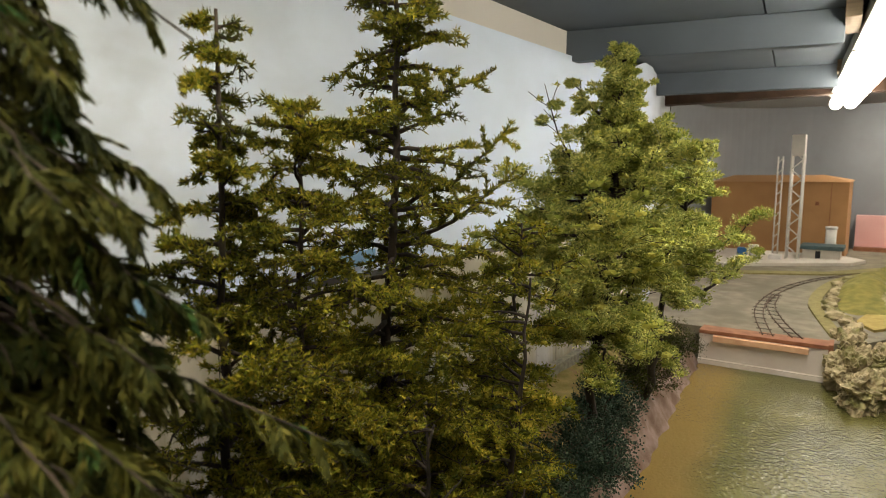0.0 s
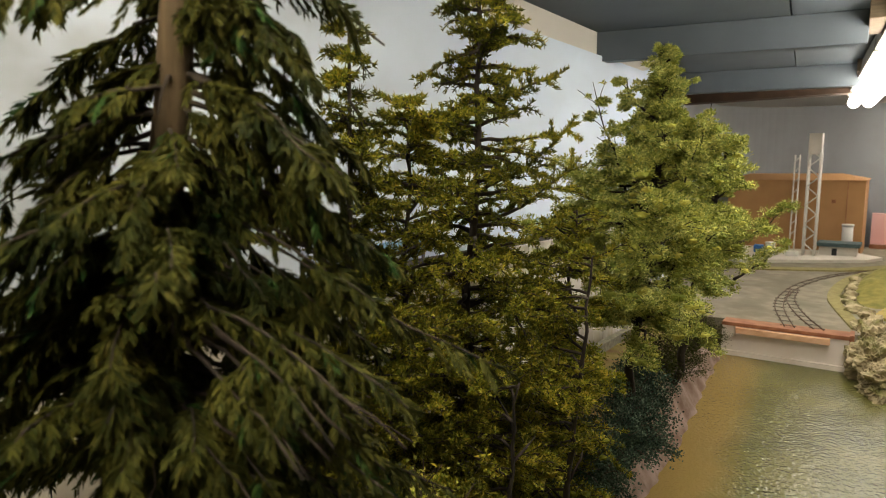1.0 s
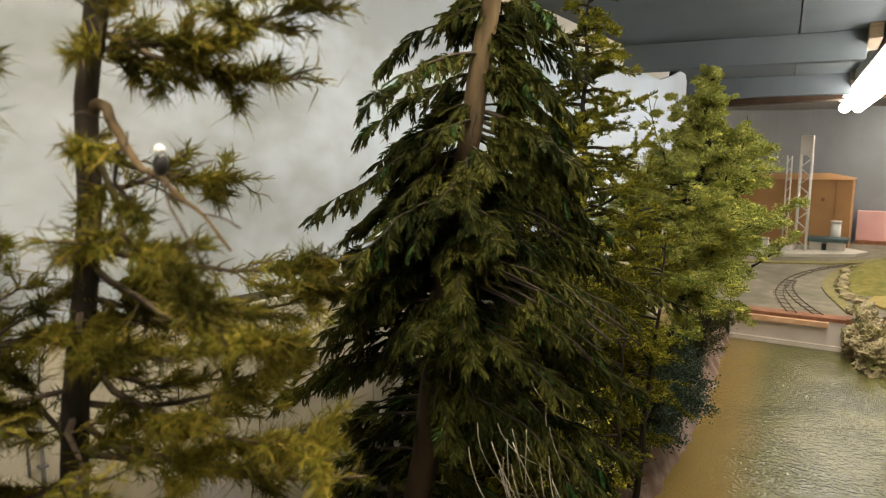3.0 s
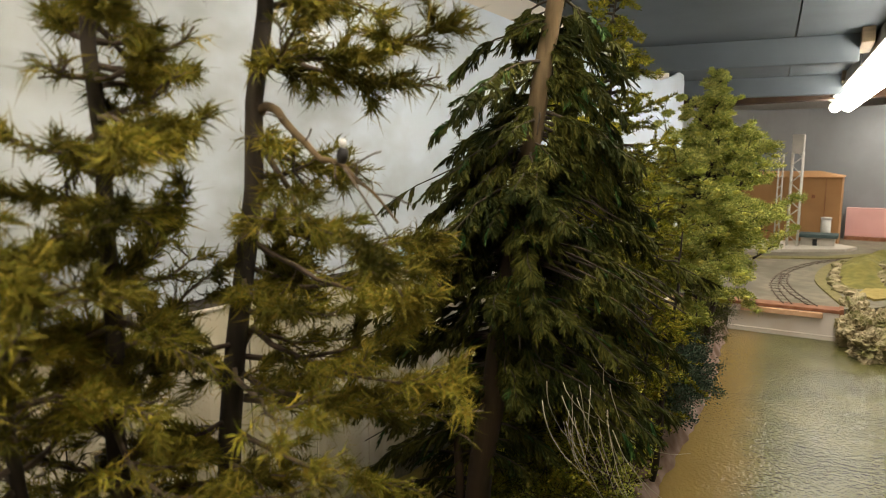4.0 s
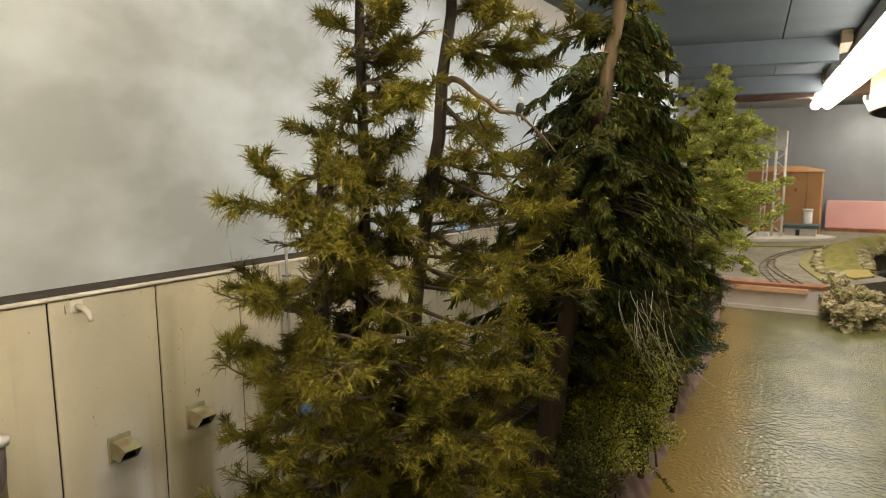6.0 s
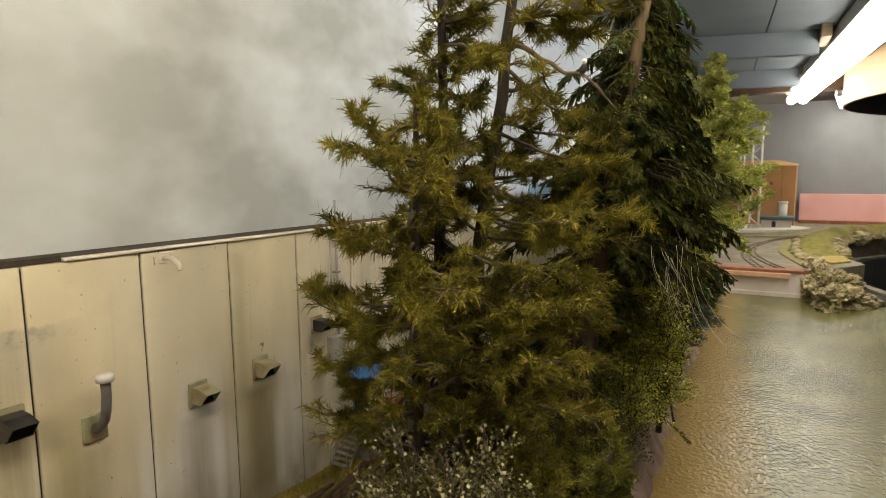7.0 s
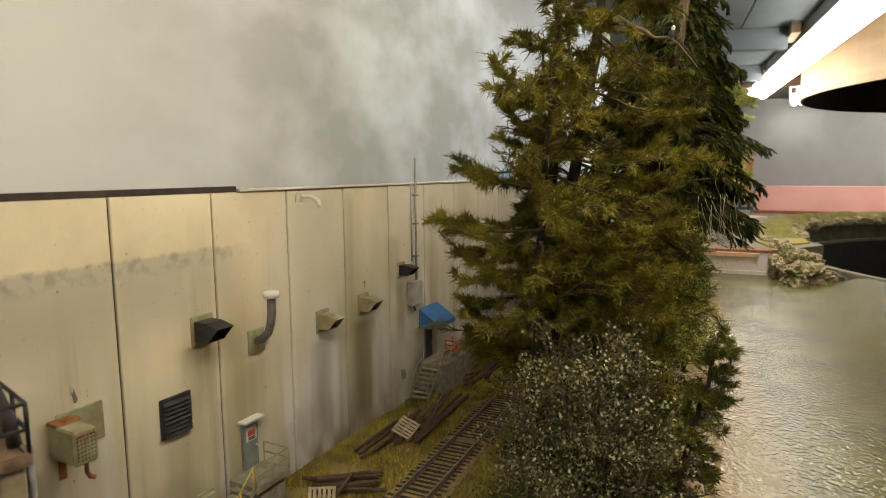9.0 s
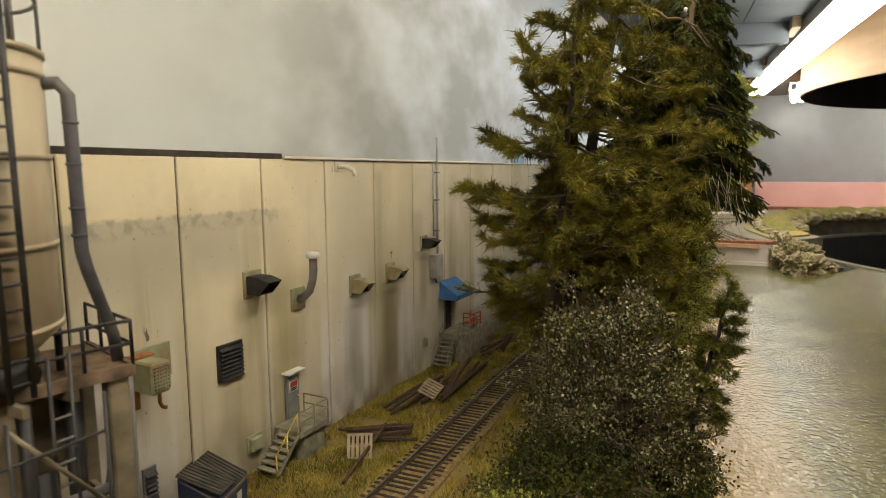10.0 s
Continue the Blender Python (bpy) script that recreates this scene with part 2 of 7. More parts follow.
def tube_mesh(paths, sides=6):
    """One mesh of tapered tubes; each path is a list of (point, radius)."""
    verts, faces = [], []
    for path in paths:
        pts = [Vector(p) for p, _ in path]
        start = len(verts)
        ref = Vector((0.3, 0.5, 0.8)).normalized()
        for i, (p, r) in enumerate(path):
            d = (pts[min(i + 1, len(pts) - 1)] - pts[max(i - 1, 0)]).normalized()
            a = d.cross(ref)
            if a.length < 0.05:
                a = d.cross(Vector((1, 0, 0)))
            a.normalize()
            b = d.cross(a)
            for k in range(sides):
                w = 2 * math.pi * k / sides
                verts.append(tuple(pts[i] + (a * math.cos(w) + b * math.sin(w)) * r))
        for i in range(len(path) - 1):
            for k in range(sides):
                q = start + i * sides
                faces.append((q + k, q + (k + 1) % sides, q + sides + (k + 1) % sides, q + sides + k))
        faces.append(tuple(start + k for k in range(sides))[::-1])
        faces.append(tuple(start + (len(path) - 1) * sides + k for k in range(sides)))
    me = bpy.data.meshes.new("tubes")
    me.from_pydata(verts, [], faces)
    me.update()
    return me


def tubes(name, paths, material, parent=None, label="", sides=6):
    me = tube_mesh(paths, sides)
    me.name = name
    return finish(name, me, material, parent, label, smooth=True)


def rod(name, a, b, r, material, parent=None, label="", sides=8):
    return tubes(name, [[(a, r), (b, r)]], material, parent, label, sides)


def leaf_mesh(name, org, way, length, width, bend=None):
    """Many small leaves: a kite of four corners each, or a needle of three."""
    n = len(org)
    way = way / (np.linalg.norm(way, axis=1, keepdims=True) + 1e-9)
    side = np.cross(way, rng.normal(size=(n, 3)))
    side /= np.linalg.norm(side, axis=1, keepdims=True) + 1e-9
    length, width = np.broadcast_to(length, n)[:, None], np.broadcast_to(width, n)[:, None]
    if bend == "needle":
        v = np.stack([org - side * width / 2, org + side * width / 2, org + way * length], axis=1)
        k = 3
        loops = np.arange(n * 3)
    else:
        mid = org + way * length * 0.45
        v = np.stack([org, mid + side * width / 2, org + way * length, mid - side * width / 2], axis=1)
        k = 4
        loops = np.arange(n * 4)
    me = bpy.data.meshes.new(name)
    me.vertices.add(n * k)
    me.vertices.foreach_set("co", v.reshape(-1).astype(np.float32))
    me.loops.add(n * k)
    me.loops.foreach_set("vertex_index", loops.astype(np.int32))
    me.polygons.add(n)
    me.polygons.foreach_set("loop_start", np.arange(n, dtype=np.int32) * k)
    me.polygons.foreach_set("loop_total", np.full(n, k, dtype=np.int32))
    me.update(calc_edges=True)
    me.validate()
    return me


def blade_mesh(name, org, way, length, width, curl=0.5, sag=0.0):
    """Many curved blades: each two faces that taper to a point, bent by curl and pulled down by sag."""
    n = len(org)
    way = way / (np.linalg.norm(way, axis=1, keepdims=True) + 1e-9)
    side = np.cross(way, rng.normal(size=(n, 3)))
    side /= np.linalg.norm(side, axis=1, keepdims=True) + 1e-9
    bend = np.cross(side, way) * rng.normal(size=(n, 1)) * curl + np.array([0, 0, -sag])
    length, width = np.broadcast_to(length, n)[:, None], np.broadcast_to(width, n)[:, None]
    mid = org + way * length * 0.5
    tip = mid + (way + bend) * length * 0.5
    v = np.stack([org - side * width * 0.4, org + side * width * 0.4, mid + side * width * 0.5, mid - side * width * 0.5, tip], axis=1)
    loops = (np.arange(n)[:, None] * 5 + np.array([[0, 1, 2, 3, 3, 2, 4]])).ravel()
    me = bpy.data.meshes.new(name)
    me.vertices.add(n * 5)
    me.vertices.foreach_set("co", v.reshape(-1).astype(np.float32))
    me.loops.add(n * 7)
    me.loops.foreach_set("vertex_index", loops.astype(np.int32))
    me.polygons.add(n * 2)
    me.polygons.foreach_set("loop_start", (np.arange(n)[:, None] * 7 + np.array([[0, 4]])).ravel().astype(np.int32))
    me.polygons.foreach_set("loop_total", np.tile([4, 3], n).astype(np.int32))
    me.update(calc_edges=True)
    me.validate()
    return me


def along(lines, step, t0=0.0):
    """Points every step metres along the lines past the share t0 of each, with the way of the line there."""
    c, w = [], []
    for ln in lines:
        k = len(ln) - 1
        total = sum((ln[i + 1] - ln[i]).length for i in range(k))
        m = max(1, int(total * (1 - t0) / step))
        for j in range(m):
            x = min((t0 + (1 - t0) * (j + rnd.random()) / m) * k, k - 1e-4)
            i = int(x)
            c.append(ln[i].lerp(ln[i + 1], x - i)[:])
            w.append((ln[i + 1] - ln[i]).normalized()[:])
    return np.array(c), np.array(w)


def brush(c, w, per, spread, up, forward=0.6):
    """Roots and ways of the blades that stand out all round each point."""
    n = rng.poisson(np.broadcast_to(per, len(c)))
    org, way = np.repeat(c, n, 0), np.repeat(w, n, 0)
    out = rng.normal(size=org.shape)
    out -= way * np.sum(out * way, axis=1, keepdims=True)
    out /= np.linalg.norm(out, axis=1, keepdims=True) + 1e-9
    return org, way * forward * rng.uniform(0.2, 1.4, (len(org), 1)) + out * spread * rng.uniform(0.4, 1.2, (len(org), 1)) + np.array([0, 0, up])


def wander(a, way, length, steps, droop=0.0, jitter=0.15, rise=0.0):
    """A crooked line from a."""
    p, d = Vector(a), Vector(way).normalized()
    out = [p.copy()]
    for i in range(steps):
        d = (d + Vector((rnd.gauss(0, jitter), rnd.gauss(0, jitter), rnd.gauss(0, jitter * 0.7) - droop + rise * i / steps))).normalized()
        p = p + d * length / steps
        out.append(p.copy())
    return out


# ---- setting: base, pit, water, land ----
def arc(cx, cy, r, a0, a1, n):
    return [(cx + r * math.cos(a0 + (a1 - a0) * i / n), cy + r * math.sin(a0 + (a1 - a0) * i / n)) for i in range(n + 1)]


def slab(name, outline, z0, z1, material, parent=None, label="", kind="structure"):
    bm = bmesh.new()
    f = bm.faces.new([bm.verts.new((x, y, z1)) for x, y in outline])
    if f.normal.z < 0 or (f.normal_update() or f.normal.z < 0):
        f.normal_flip()
    ext = bmesh.ops.extrude_face_region(bm, geom=[f])
    bmesh.ops.translate(bm, verts=[g for g in ext["geom"] if isinstance(g, bmesh.types.BMVert)], vec=(0, 0, z0 - z1))
    bmesh.ops.recalc_face_normals(bm, faces=bm.faces)
    return tagged(part(name, bm, material, parent, label), kind=kind)


RIM = arc(*PIT, math.radians(-80), math.radians(-280), 64)
BACK = [(-0.337, -1.3), (-0.337, 0.4), (-0.337, 1.1), (-0.36, 1.28), (-0.42, 1.52), (-0.48, 1.78), (-0.505, 2.0), (-0.48, 2.2), (-0.40, 2.34), (-0.27, 2.41), (-0.1, 2.43), (0.5, 2.43), (1.6, 2.43)]
deck_outline = [(-0.337, -1.3), (0.8, -1.3), (0.8, 0.899)] + RIM + [(0.8, 2.162), (0.8, 2.43), (-0.1, 2.43), (-0.4, 2.34), (-0.5, 2.1), (-0.48, 1.78), (-0.337, 1.1)]
slab("layout_base", deck_outline, -0.06, -0.004, M_BLACK, label="plywood base of the layout with a rounded aisle edge")
tagged(bpy.data.objects["layout_base"], category="base")


def band(name, line, z0, z1, thick, material, label="", category=""):
    """A thin upright strip along a line of (x, y) with z limits or functions of the index."""
    bm = bmesh.new()
    lo, hi, lo2, hi2 = [], [], [], []
    n = len(line)
    for i, (x, y) in enumerate(line):
        a, b = line[max(i - 1, 0)], line[min(i + 1, n - 1)]
        d = Vector((b[0] - a[0], b[1] - a[1], 0)).normalized()
        nx, ny = -d.y * thick, d.x * thick
        za, zb = (z0(i), z1(i)) if callable(z0) else (z0, z1)
        lo.append(bm.verts.new((x, y, za)))
        hi.append(bm.verts.new((x, y, zb)))
        lo2.append(bm.verts.new((x + nx, y + ny, za)))
        hi2.append(bm.verts.new((x + nx, y + ny, zb)))
    for i in range(n - 1):
        for a, b in ((lo, hi), (hi, hi2), (hi2, lo2), (lo2, lo)):
            bm.faces.new((a[i], a[i + 1], b[i + 1], b[i]))
    bm.faces.new((lo[0], hi[0], hi2[0], lo2[0]))
    bm.faces.new((lo[-1], lo2[-1], hi2[-1], hi[-1]))
    bmesh.ops.recalc_face_normals(bm, faces=bm.faces)
    return tagged(part(name, bm, material, None, label, smooth=False), category=category, kind="structure")


# curved black fascia round the aisle, its floor far below, and the pale edging on the rim
band("fascia", arc(PIT[0], PIT[1], PIT[2], math.radians(-80), math.radians(-280), 64), -1.05, -0.005, -0.006, M_BLACK, "black curved fascia round the aisle", "fascia")
band("rim_edging", arc(PIT[0], PIT[1], PIT[2] + 0.0005, math.radians(-80), math.radians(-280), 64), -0.02, 0.002, 0.02, M_ROAD, "pale wooden edging along the aisle rim", "edging")
VAL = arc(PIT[0] - 0.02, PIT[1] - 0.02, PIT[2] + 0.01, math.radians(-75), math.radians(-285), 64)
band("valance", VAL, 0.41, CEIL + 0.099, -0.004, M_SHADE_WOOD, "curved pale wooden valance hung over the aisle", "valance")
band("valance_lining", arc(PIT[0] - 0.02, PIT[1] - 0.02, PIT[2] + 0.0055, math.radians(-75), math.radians(-285), 64), 0.409, CEIL + 0.099, -0.003, M_BLACK, "black inner face of the curved valance", "valance")


# painted sky backdrop
def sky_paint():
    m = mat("sky_backdrop_paint", (0.55, 0.60, 0.64), (0.72, 0.74, 0.75), scale=3.2, rough=0.8, bump=0.12, bump_scale=250, spec=0.2)
    nt = m.node_tree
    n, l = nt.nodes, nt.links
    p = n["Principled BSDF"]
    co = n.new("ShaderNodeTexCoord")
    sp = n.new("ShaderNodeSeparateXYZ")
    l.new(co.outputs["Object"], sp.inputs[0])
    # base colour along y: pale grey, then blue-white, then grey at the far end
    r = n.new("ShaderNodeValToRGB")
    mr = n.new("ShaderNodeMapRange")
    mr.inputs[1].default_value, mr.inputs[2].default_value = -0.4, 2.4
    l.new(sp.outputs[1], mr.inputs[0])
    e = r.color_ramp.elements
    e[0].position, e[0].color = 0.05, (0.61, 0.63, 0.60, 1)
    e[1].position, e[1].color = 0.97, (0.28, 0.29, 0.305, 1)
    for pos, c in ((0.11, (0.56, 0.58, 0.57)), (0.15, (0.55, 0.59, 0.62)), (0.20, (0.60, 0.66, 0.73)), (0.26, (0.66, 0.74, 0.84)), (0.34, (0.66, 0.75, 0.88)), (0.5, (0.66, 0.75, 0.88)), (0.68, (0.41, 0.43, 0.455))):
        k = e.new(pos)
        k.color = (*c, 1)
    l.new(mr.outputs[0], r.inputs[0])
    # soft brushed clouds
    t = n.new("ShaderNodeTexNoise")
    mp = n.new("ShaderNodeMapping")
    mp.inputs["Scale"].default_value = (1, 0.55, 0.8)
    mp.inputs["Rotation"].default_value = (0.35, 0, 0)
    l.new(co.outputs["Object"], mp.inputs[0])
    l.new(mp.outputs[0], t.inputs[0])
    t.inputs["Scale"].default_value, t.inputs["Detail"].default_value, t.inputs["Roughness"].default_value = 17.0, 4.0, 0.5
    cr = n.new("ShaderNodeValToRGB")
    cr.color_ramp.elements[0].position, cr.color_ramp.elements[1].position = 0.40, 0.62
    cr.color_ramp.elements[0].color, cr.color_ramp.elements[1].color = (0.68, 0.68, 0.66, 1), (1.12, 1.14, 1.18, 1)
    l.new(t.outputs[0], cr.inputs[0])
    x = n.new("ShaderNodeMix")
    x.data_type, x.blend_type = "RGBA", "MULTIPLY"
    # the clouds are strongest over the middle of the long side
    mk = n.new("ShaderNodeValToRGB")
    ke = mk.color_ramp.elements
    ke[0].position, ke[0].color = 0.06, (0.12, 0.12, 0.12, 1)
    ke[1].position, ke[1].color = 0.30, (0.15, 0.15, 0.15, 1)
    for pos, g in ((0.12, 1.0), (0.22, 1.0)):
        k = ke.new(pos)
        k.color = (g, g, g, 1)
    l.new(mr.outputs[0], mk.inputs[0])
    l.new(mk.outputs[0], x.inputs[0])
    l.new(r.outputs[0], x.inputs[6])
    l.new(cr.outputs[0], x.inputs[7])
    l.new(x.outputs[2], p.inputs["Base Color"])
    return m


def smooth_line(pts, per=6):
    out = []
    for i in range(len(pts) - 1):
        a, b, c, d = (Vector(pts[max(min(j, len(pts) - 1), 0)]) for j in (i - 1, i, i + 1, i + 2))
        for k in range(per):
            s = k / per
            q = 0.5 * ((2 * b) + (c - a) * s + (2 * a - 5 * b + 4 * c - d) * s * s + (3 * b - a - 3 * c + d) * s ** 3)
            out.append((q.x, q.y))
    out.append(tuple(pts[-1]))
    return out


def smooth_path(pts, per=4):
    """Points along a smooth curve through the given ones, in space."""
    out = []
    for i in range(len(pts) - 1):
        a, b, c, d = (Vector(pts[max(min(j, len(pts) - 1), 0)]) for j in (i - 1, i, i + 1, i + 2))
        for k in range(per):
            s = k / per
            out.append(0.5 * ((2 * b) + (c - a) * s + (2 * a - 5 * b + 4 * c - d) * s * s + (3 * b - a - 3 * c + d) * s ** 3))
    return out + [Vector(pts[-1])]


BACKL = smooth_line(BACK)
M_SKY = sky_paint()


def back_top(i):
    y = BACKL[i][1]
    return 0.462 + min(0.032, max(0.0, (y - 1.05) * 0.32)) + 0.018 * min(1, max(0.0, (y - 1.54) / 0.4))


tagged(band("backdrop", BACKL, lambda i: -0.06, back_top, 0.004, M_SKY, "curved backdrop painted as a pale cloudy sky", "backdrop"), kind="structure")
tagged(box("wall_behind", -0.352, -0.343, -1.3, 1.10, 0.40, 0.594, M_ROOM, label="pale wall strip above the painted backdrop"), category="wall", kind="structure")

# deck above, with its joists
def seam(y, gap):
    return -0.09 - 0.125 * (y - 0.74) + gap


tagged(slab("ceiling", [(seam(1.52, 0.001), 1.52), (0.06, 1.52), (0.06, -0.44), (seam(-0.44, 0.001), -0.44)], CEIL, CEIL + 0.012, M_CEIL, label="underside of the upper deck painted pale blue"), category="ceiling")
tagged(slab("ceiling", [(-0.60, -1.3), (0.06, -1.3), (0.06, -0.4615), (seam(-0.4615, -0.001), -0.4615), (seam(1.52, -0.001), 1.52), (-0.60, 1.52)], CEIL, CEIL + 0.012, M_CEIL, label="pale blue board under the upper deck"), category="ceiling")
tagged(box("ceiling", 0.062, 0.8, -1.3, 0.86, CEIL + 0.002, CEIL + 0.014, M_CEIL, label="blue-grey underside of the upper deck over the water"), category="ceiling", kind="structure")
ceil_far = box("ceiling", -0.66, 1.76, -1.40, 2.62, CEIL + 0.10, CEIL + 0.112, M_DARKWOOD, label="dark boards above the far end of the layout")
tagged(ceil_far, category="ceiling", kind="structure")
SLOPE = math.radians(16)
for k, (jx, jy) in enumerate(((-0.335, 0.86), (-0.335, 1.315))):
    mtx = Matrix.Translation((jx, jy, 0)) @ Matrix.Rotation(SLOPE, 4, "Z")
    j = box("deck_joist", -0.05, 0.315, 0, 0.02, 0.455, CEIL, M_CEIL, label="blue-painted wooden joist under the upper deck", bevel=0.0008, m=mtx)
    tagged(j, category="joist", group="deck joists", kind="structure")
for y0, y1, x in ((0.90, 1.00, -0.022), (1.34, 1.44, -0.062)):
    mtx = Matrix.Translation((x, y0, 0)) @ Matrix.Rotation(math.radians(4), 4, "Z")
    b = box("stringer", -0.008, 0.008, 0, y1 - y0, 0.474, CEIL + 0.01, M_WOODRAW, label="raw pine stringer carrying the upper deck", bevel=0.0008, m=mtx)
    tagged(b, category="beam", kind="structure")
box("cross_beam", -0.5, 0.15, 1.60, 1.64, 0.465, 0.53, M_DARKWOOD, label="dark brown wooden cross beam")
tagged(bpy.data.objects["cross_beam"], category="beam", kind="structure")

# room that closes the place
for nm, b in (("wall_east", (1.72, 1.76, -1.36, 2.62, -1.05, 0.594)), ("wall_south", (-0.62, 1.72, -1.40, -1.36, -1.05, 0.594)), ("wall_north", (-0.62, 1.72, 2.58, 2.62, -1.05, 0.594)), ("wall_west", (-0.66, -0.62, -1.36, 2.62, -1.05, 0.594)), ("floor", (-0.66, 1.76, -1.40, 2.62, -1.09, -1.05))):
    tagged(box(nm, *b, M_ROOM, label="plain painted room surface"), category="wall", kind="structure")


# fluorescent fixtures: an end-to-end row over the shore, others added out of view
def tube_fixture(p0, p1, label, glow=None):
    a, b = Vector(p0), Vector(p1)
    e = empty("tube_light", a, label, "light fixture", "fluorescent lights")
    d = (b - a).normalized()
    s = Vector((d.y, -d.x, 0))
    rot = Matrix.Translation(a) @ Matrix(((s.x, d.x, 0, 0), (s.y, d.y, 0, 0), (0, 0, 1, 0), (0, 0, 0, 1)))
    ln = (b - a).length
    bm = bmesh.new()
    prof = [(-0.027, 0.016), (-0.025, 0.041), (0.025, 0.041), (0.027, 0.016), (0.025, 0.0155), (0.0, 0.0165), (-0.025, 0.0155)]
    v0 = [bm.verts.new((x, 0, z)) for x, z in prof]
    v1 = [bm.verts.new((x, ln, z)) for x, z in prof]
    for i in range(len(prof)):
        bm.faces.new((v0[i], v0[(i + 1) % 7], v1[(i + 1) % 7], v1[i]))
    bm.faces.new(v0)
    bm.faces.new(v1)
    bmesh.ops.recalc_face_normals(bm, faces=bm.faces)
    bmesh.ops.transform(bm, matrix=rot, verts=bm.verts)
    part("housing", bm, M_HOUSING, e, "enamelled housing, coloured dim for its poorly lit sides")
    for sx in (-0.0138, 0.0138):
        q = [rot @ Vector((sx, y, 0)) for y in (0.004, 0.012, ln - 0.012, ln - 0.004)]
        t = tubes("tube", [[(q[0], 0.0095), (q[1], 0.0125), (q[2], 0.0125), (q[3], 0.0095)]], glow or M_TUBE, e, "glowing fluorescent tube", sides=14)
        for y in (-0.004, ln - 0.004):
            box("lamp_holder", sx - 0.008, sx + 0.008, y, y + 0.008, -0.008, 0.012, M_WHITE, e, m=rot)
    return e


T0, TD = Vector((-0.084, 1.705, 0.452)), Vector((0.126, -1.0, 0)).normalized()
for k in range(2):
    tube_fixture(T0 + TD * (0.62 * k), T0 + TD * (0.62 * k + 0.61), "white fixture with two lit fluorescent tubes")
# added overhead, out of view, to light the near wall with a warmer tint
for y0 in (0.30, -0.36):
    tube_fixture((-0.05, y0, 0.466), (-0.05, y0 - 0.61, 0.466), "white fixture added out of view with two lit warm fluorescent tubes", M_TUBE_WARM)
tube_fixture((0.036, 1.96, 0.487), (0.057, 2.38, 0.487), "far white fixture with two lit fluorescent tubes")
# added where the valance hides it, to brighten the far wall's right part
tube_fixture((0.30, 2.22, 0.452), (0.89, 2.28, 0.452), "unseen fixture added behind the valance with two lit tubes")


# ---- water and land ----
SHORE = [(-1.3, -0.07), (-0.3, -0.072), (-0.1, -0.078), (0.0, -0.088), (0.10, -0.102), (0.2, -0.120), (0.4, -0.139), (0.6, -0.146), (0.77, -0.163), (0.95, -0.188), (1.08, -0.2)]


def shore(y):
    for (a, xa), (b, xb) in zip(SHORE, SHORE[1:]):
        if y <= b:
            return xa + (xb - xa) * (y - a) / (b - a)
    return SHORE[-1][1]


def water_mat():
    m = mat("resin_water", (0.090, 0.087, 0.022), (0.136, 0.127, 0.036), scale=10, rough=0.2, spec=0.36)
    nt = m.node_tree
    n, l = nt.nodes, nt.links
    p = n["Principled BSDF"]
    base = p.inputs["Base Color"].links[0].from_socket
    co = n.new("ShaderNodeTexCoord")
    sp = n.new("ShaderNodeSeparateXYZ")
    l.new(co.outputs["Object"], sp.inputs[0])
    my = n.new("ShaderNodeMath")
    my.operation = "MULTIPLY_ADD"
    my.inputs[1].default_value, my.inputs[2].default_value = 0.112, 0.088
    l.new(sp.outputs[1], my.inputs[0])
    ad = n.new("ShaderNodeMath")
    l.new(my.outputs[0], ad.inputs[0])
    l.new(sp.outputs[0], ad.inputs[1])
    nz = n.new("ShaderNodeTexNoise")
    nz.inputs["Scale"].default_value = 14
    l.new(co.outputs["Object"], nz.inputs[0])
    nm = n.new("ShaderNodeMath")
    nm.operation = "MULTIPLY_ADD"
    nm.inputs[1].default_value, nm.inputs[2].default_value = 0.03, -0.015
    l.new(nz.outputs[0], nm.inputs[0])
    ad2 = n.new("ShaderNodeMath")
    l.new(ad.outputs[0], ad2.inputs[0])
    l.new(nm.outputs[0], ad2.inputs[1])
    r = n.new("ShaderNodeValToRGB")
    e = r.color_ramp.elements
    e[0].position, e[0].color = 0.0, (0.85, 0.85, 0.85, 1)
    e[1].position, e[1].color = 0.076, (0, 0, 0, 1)
    k = e.new(0.042)
    k.color = (0.8, 0.8, 0.8, 1)
    l.new(ad2.outputs[0], r.inputs[0])
    x = n.new("ShaderNodeMix")
    x.data_type = "RGBA"
    l.new(r.outputs[0], x.inputs[0])
    l.new(base, x.inputs[6])
    x.inputs[7].default_value = (0.25, 0.165, 0.05, 1)
    l.new(x.outputs[2], p.inputs["Base Color"])
    # hammered ripple surface at two scales
    b = n.new("ShaderNodeBump")
    b.inputs["Strength"].default_value, b.inputs["Distance"].default_value = 1.0, 0.0014
    t1 = n.new("ShaderNodeTexNoise")
    t1.inputs["Scale"].default_value, t1.inputs["Detail"].default_value = 230.0, 2.0
    l.new(co.outputs["Object"], t1.inputs[0])
    l.new(t1.outputs[0], b.inputs["Height"])
    l.new(b.outputs[0], p.inputs["Normal"])
    return m


M_WATER = water_mat()
ys = [-1.3 + i * 0.02 for i in range(118)]
water_outline = [(shore(y) - 0.02, y) for y in ys] + [(-0.24, 1.104), (-0.03, 1.104), (0.1, 1.075), (0.128, 1.13)]
water_outline += [p for p in arc(PIT[0], PIT[1], PIT[2] + 0.018, math.radians(-145), math.radians(-80), 24)] + [(0.8, 0.88), (0.8, -1.3)]
slab("water", water_outline, -0.003, 0.0, M_WATER, label="olive green glossy rippled model water", kind="structure")
tagged(bpy.data.objects["water"], category="water")


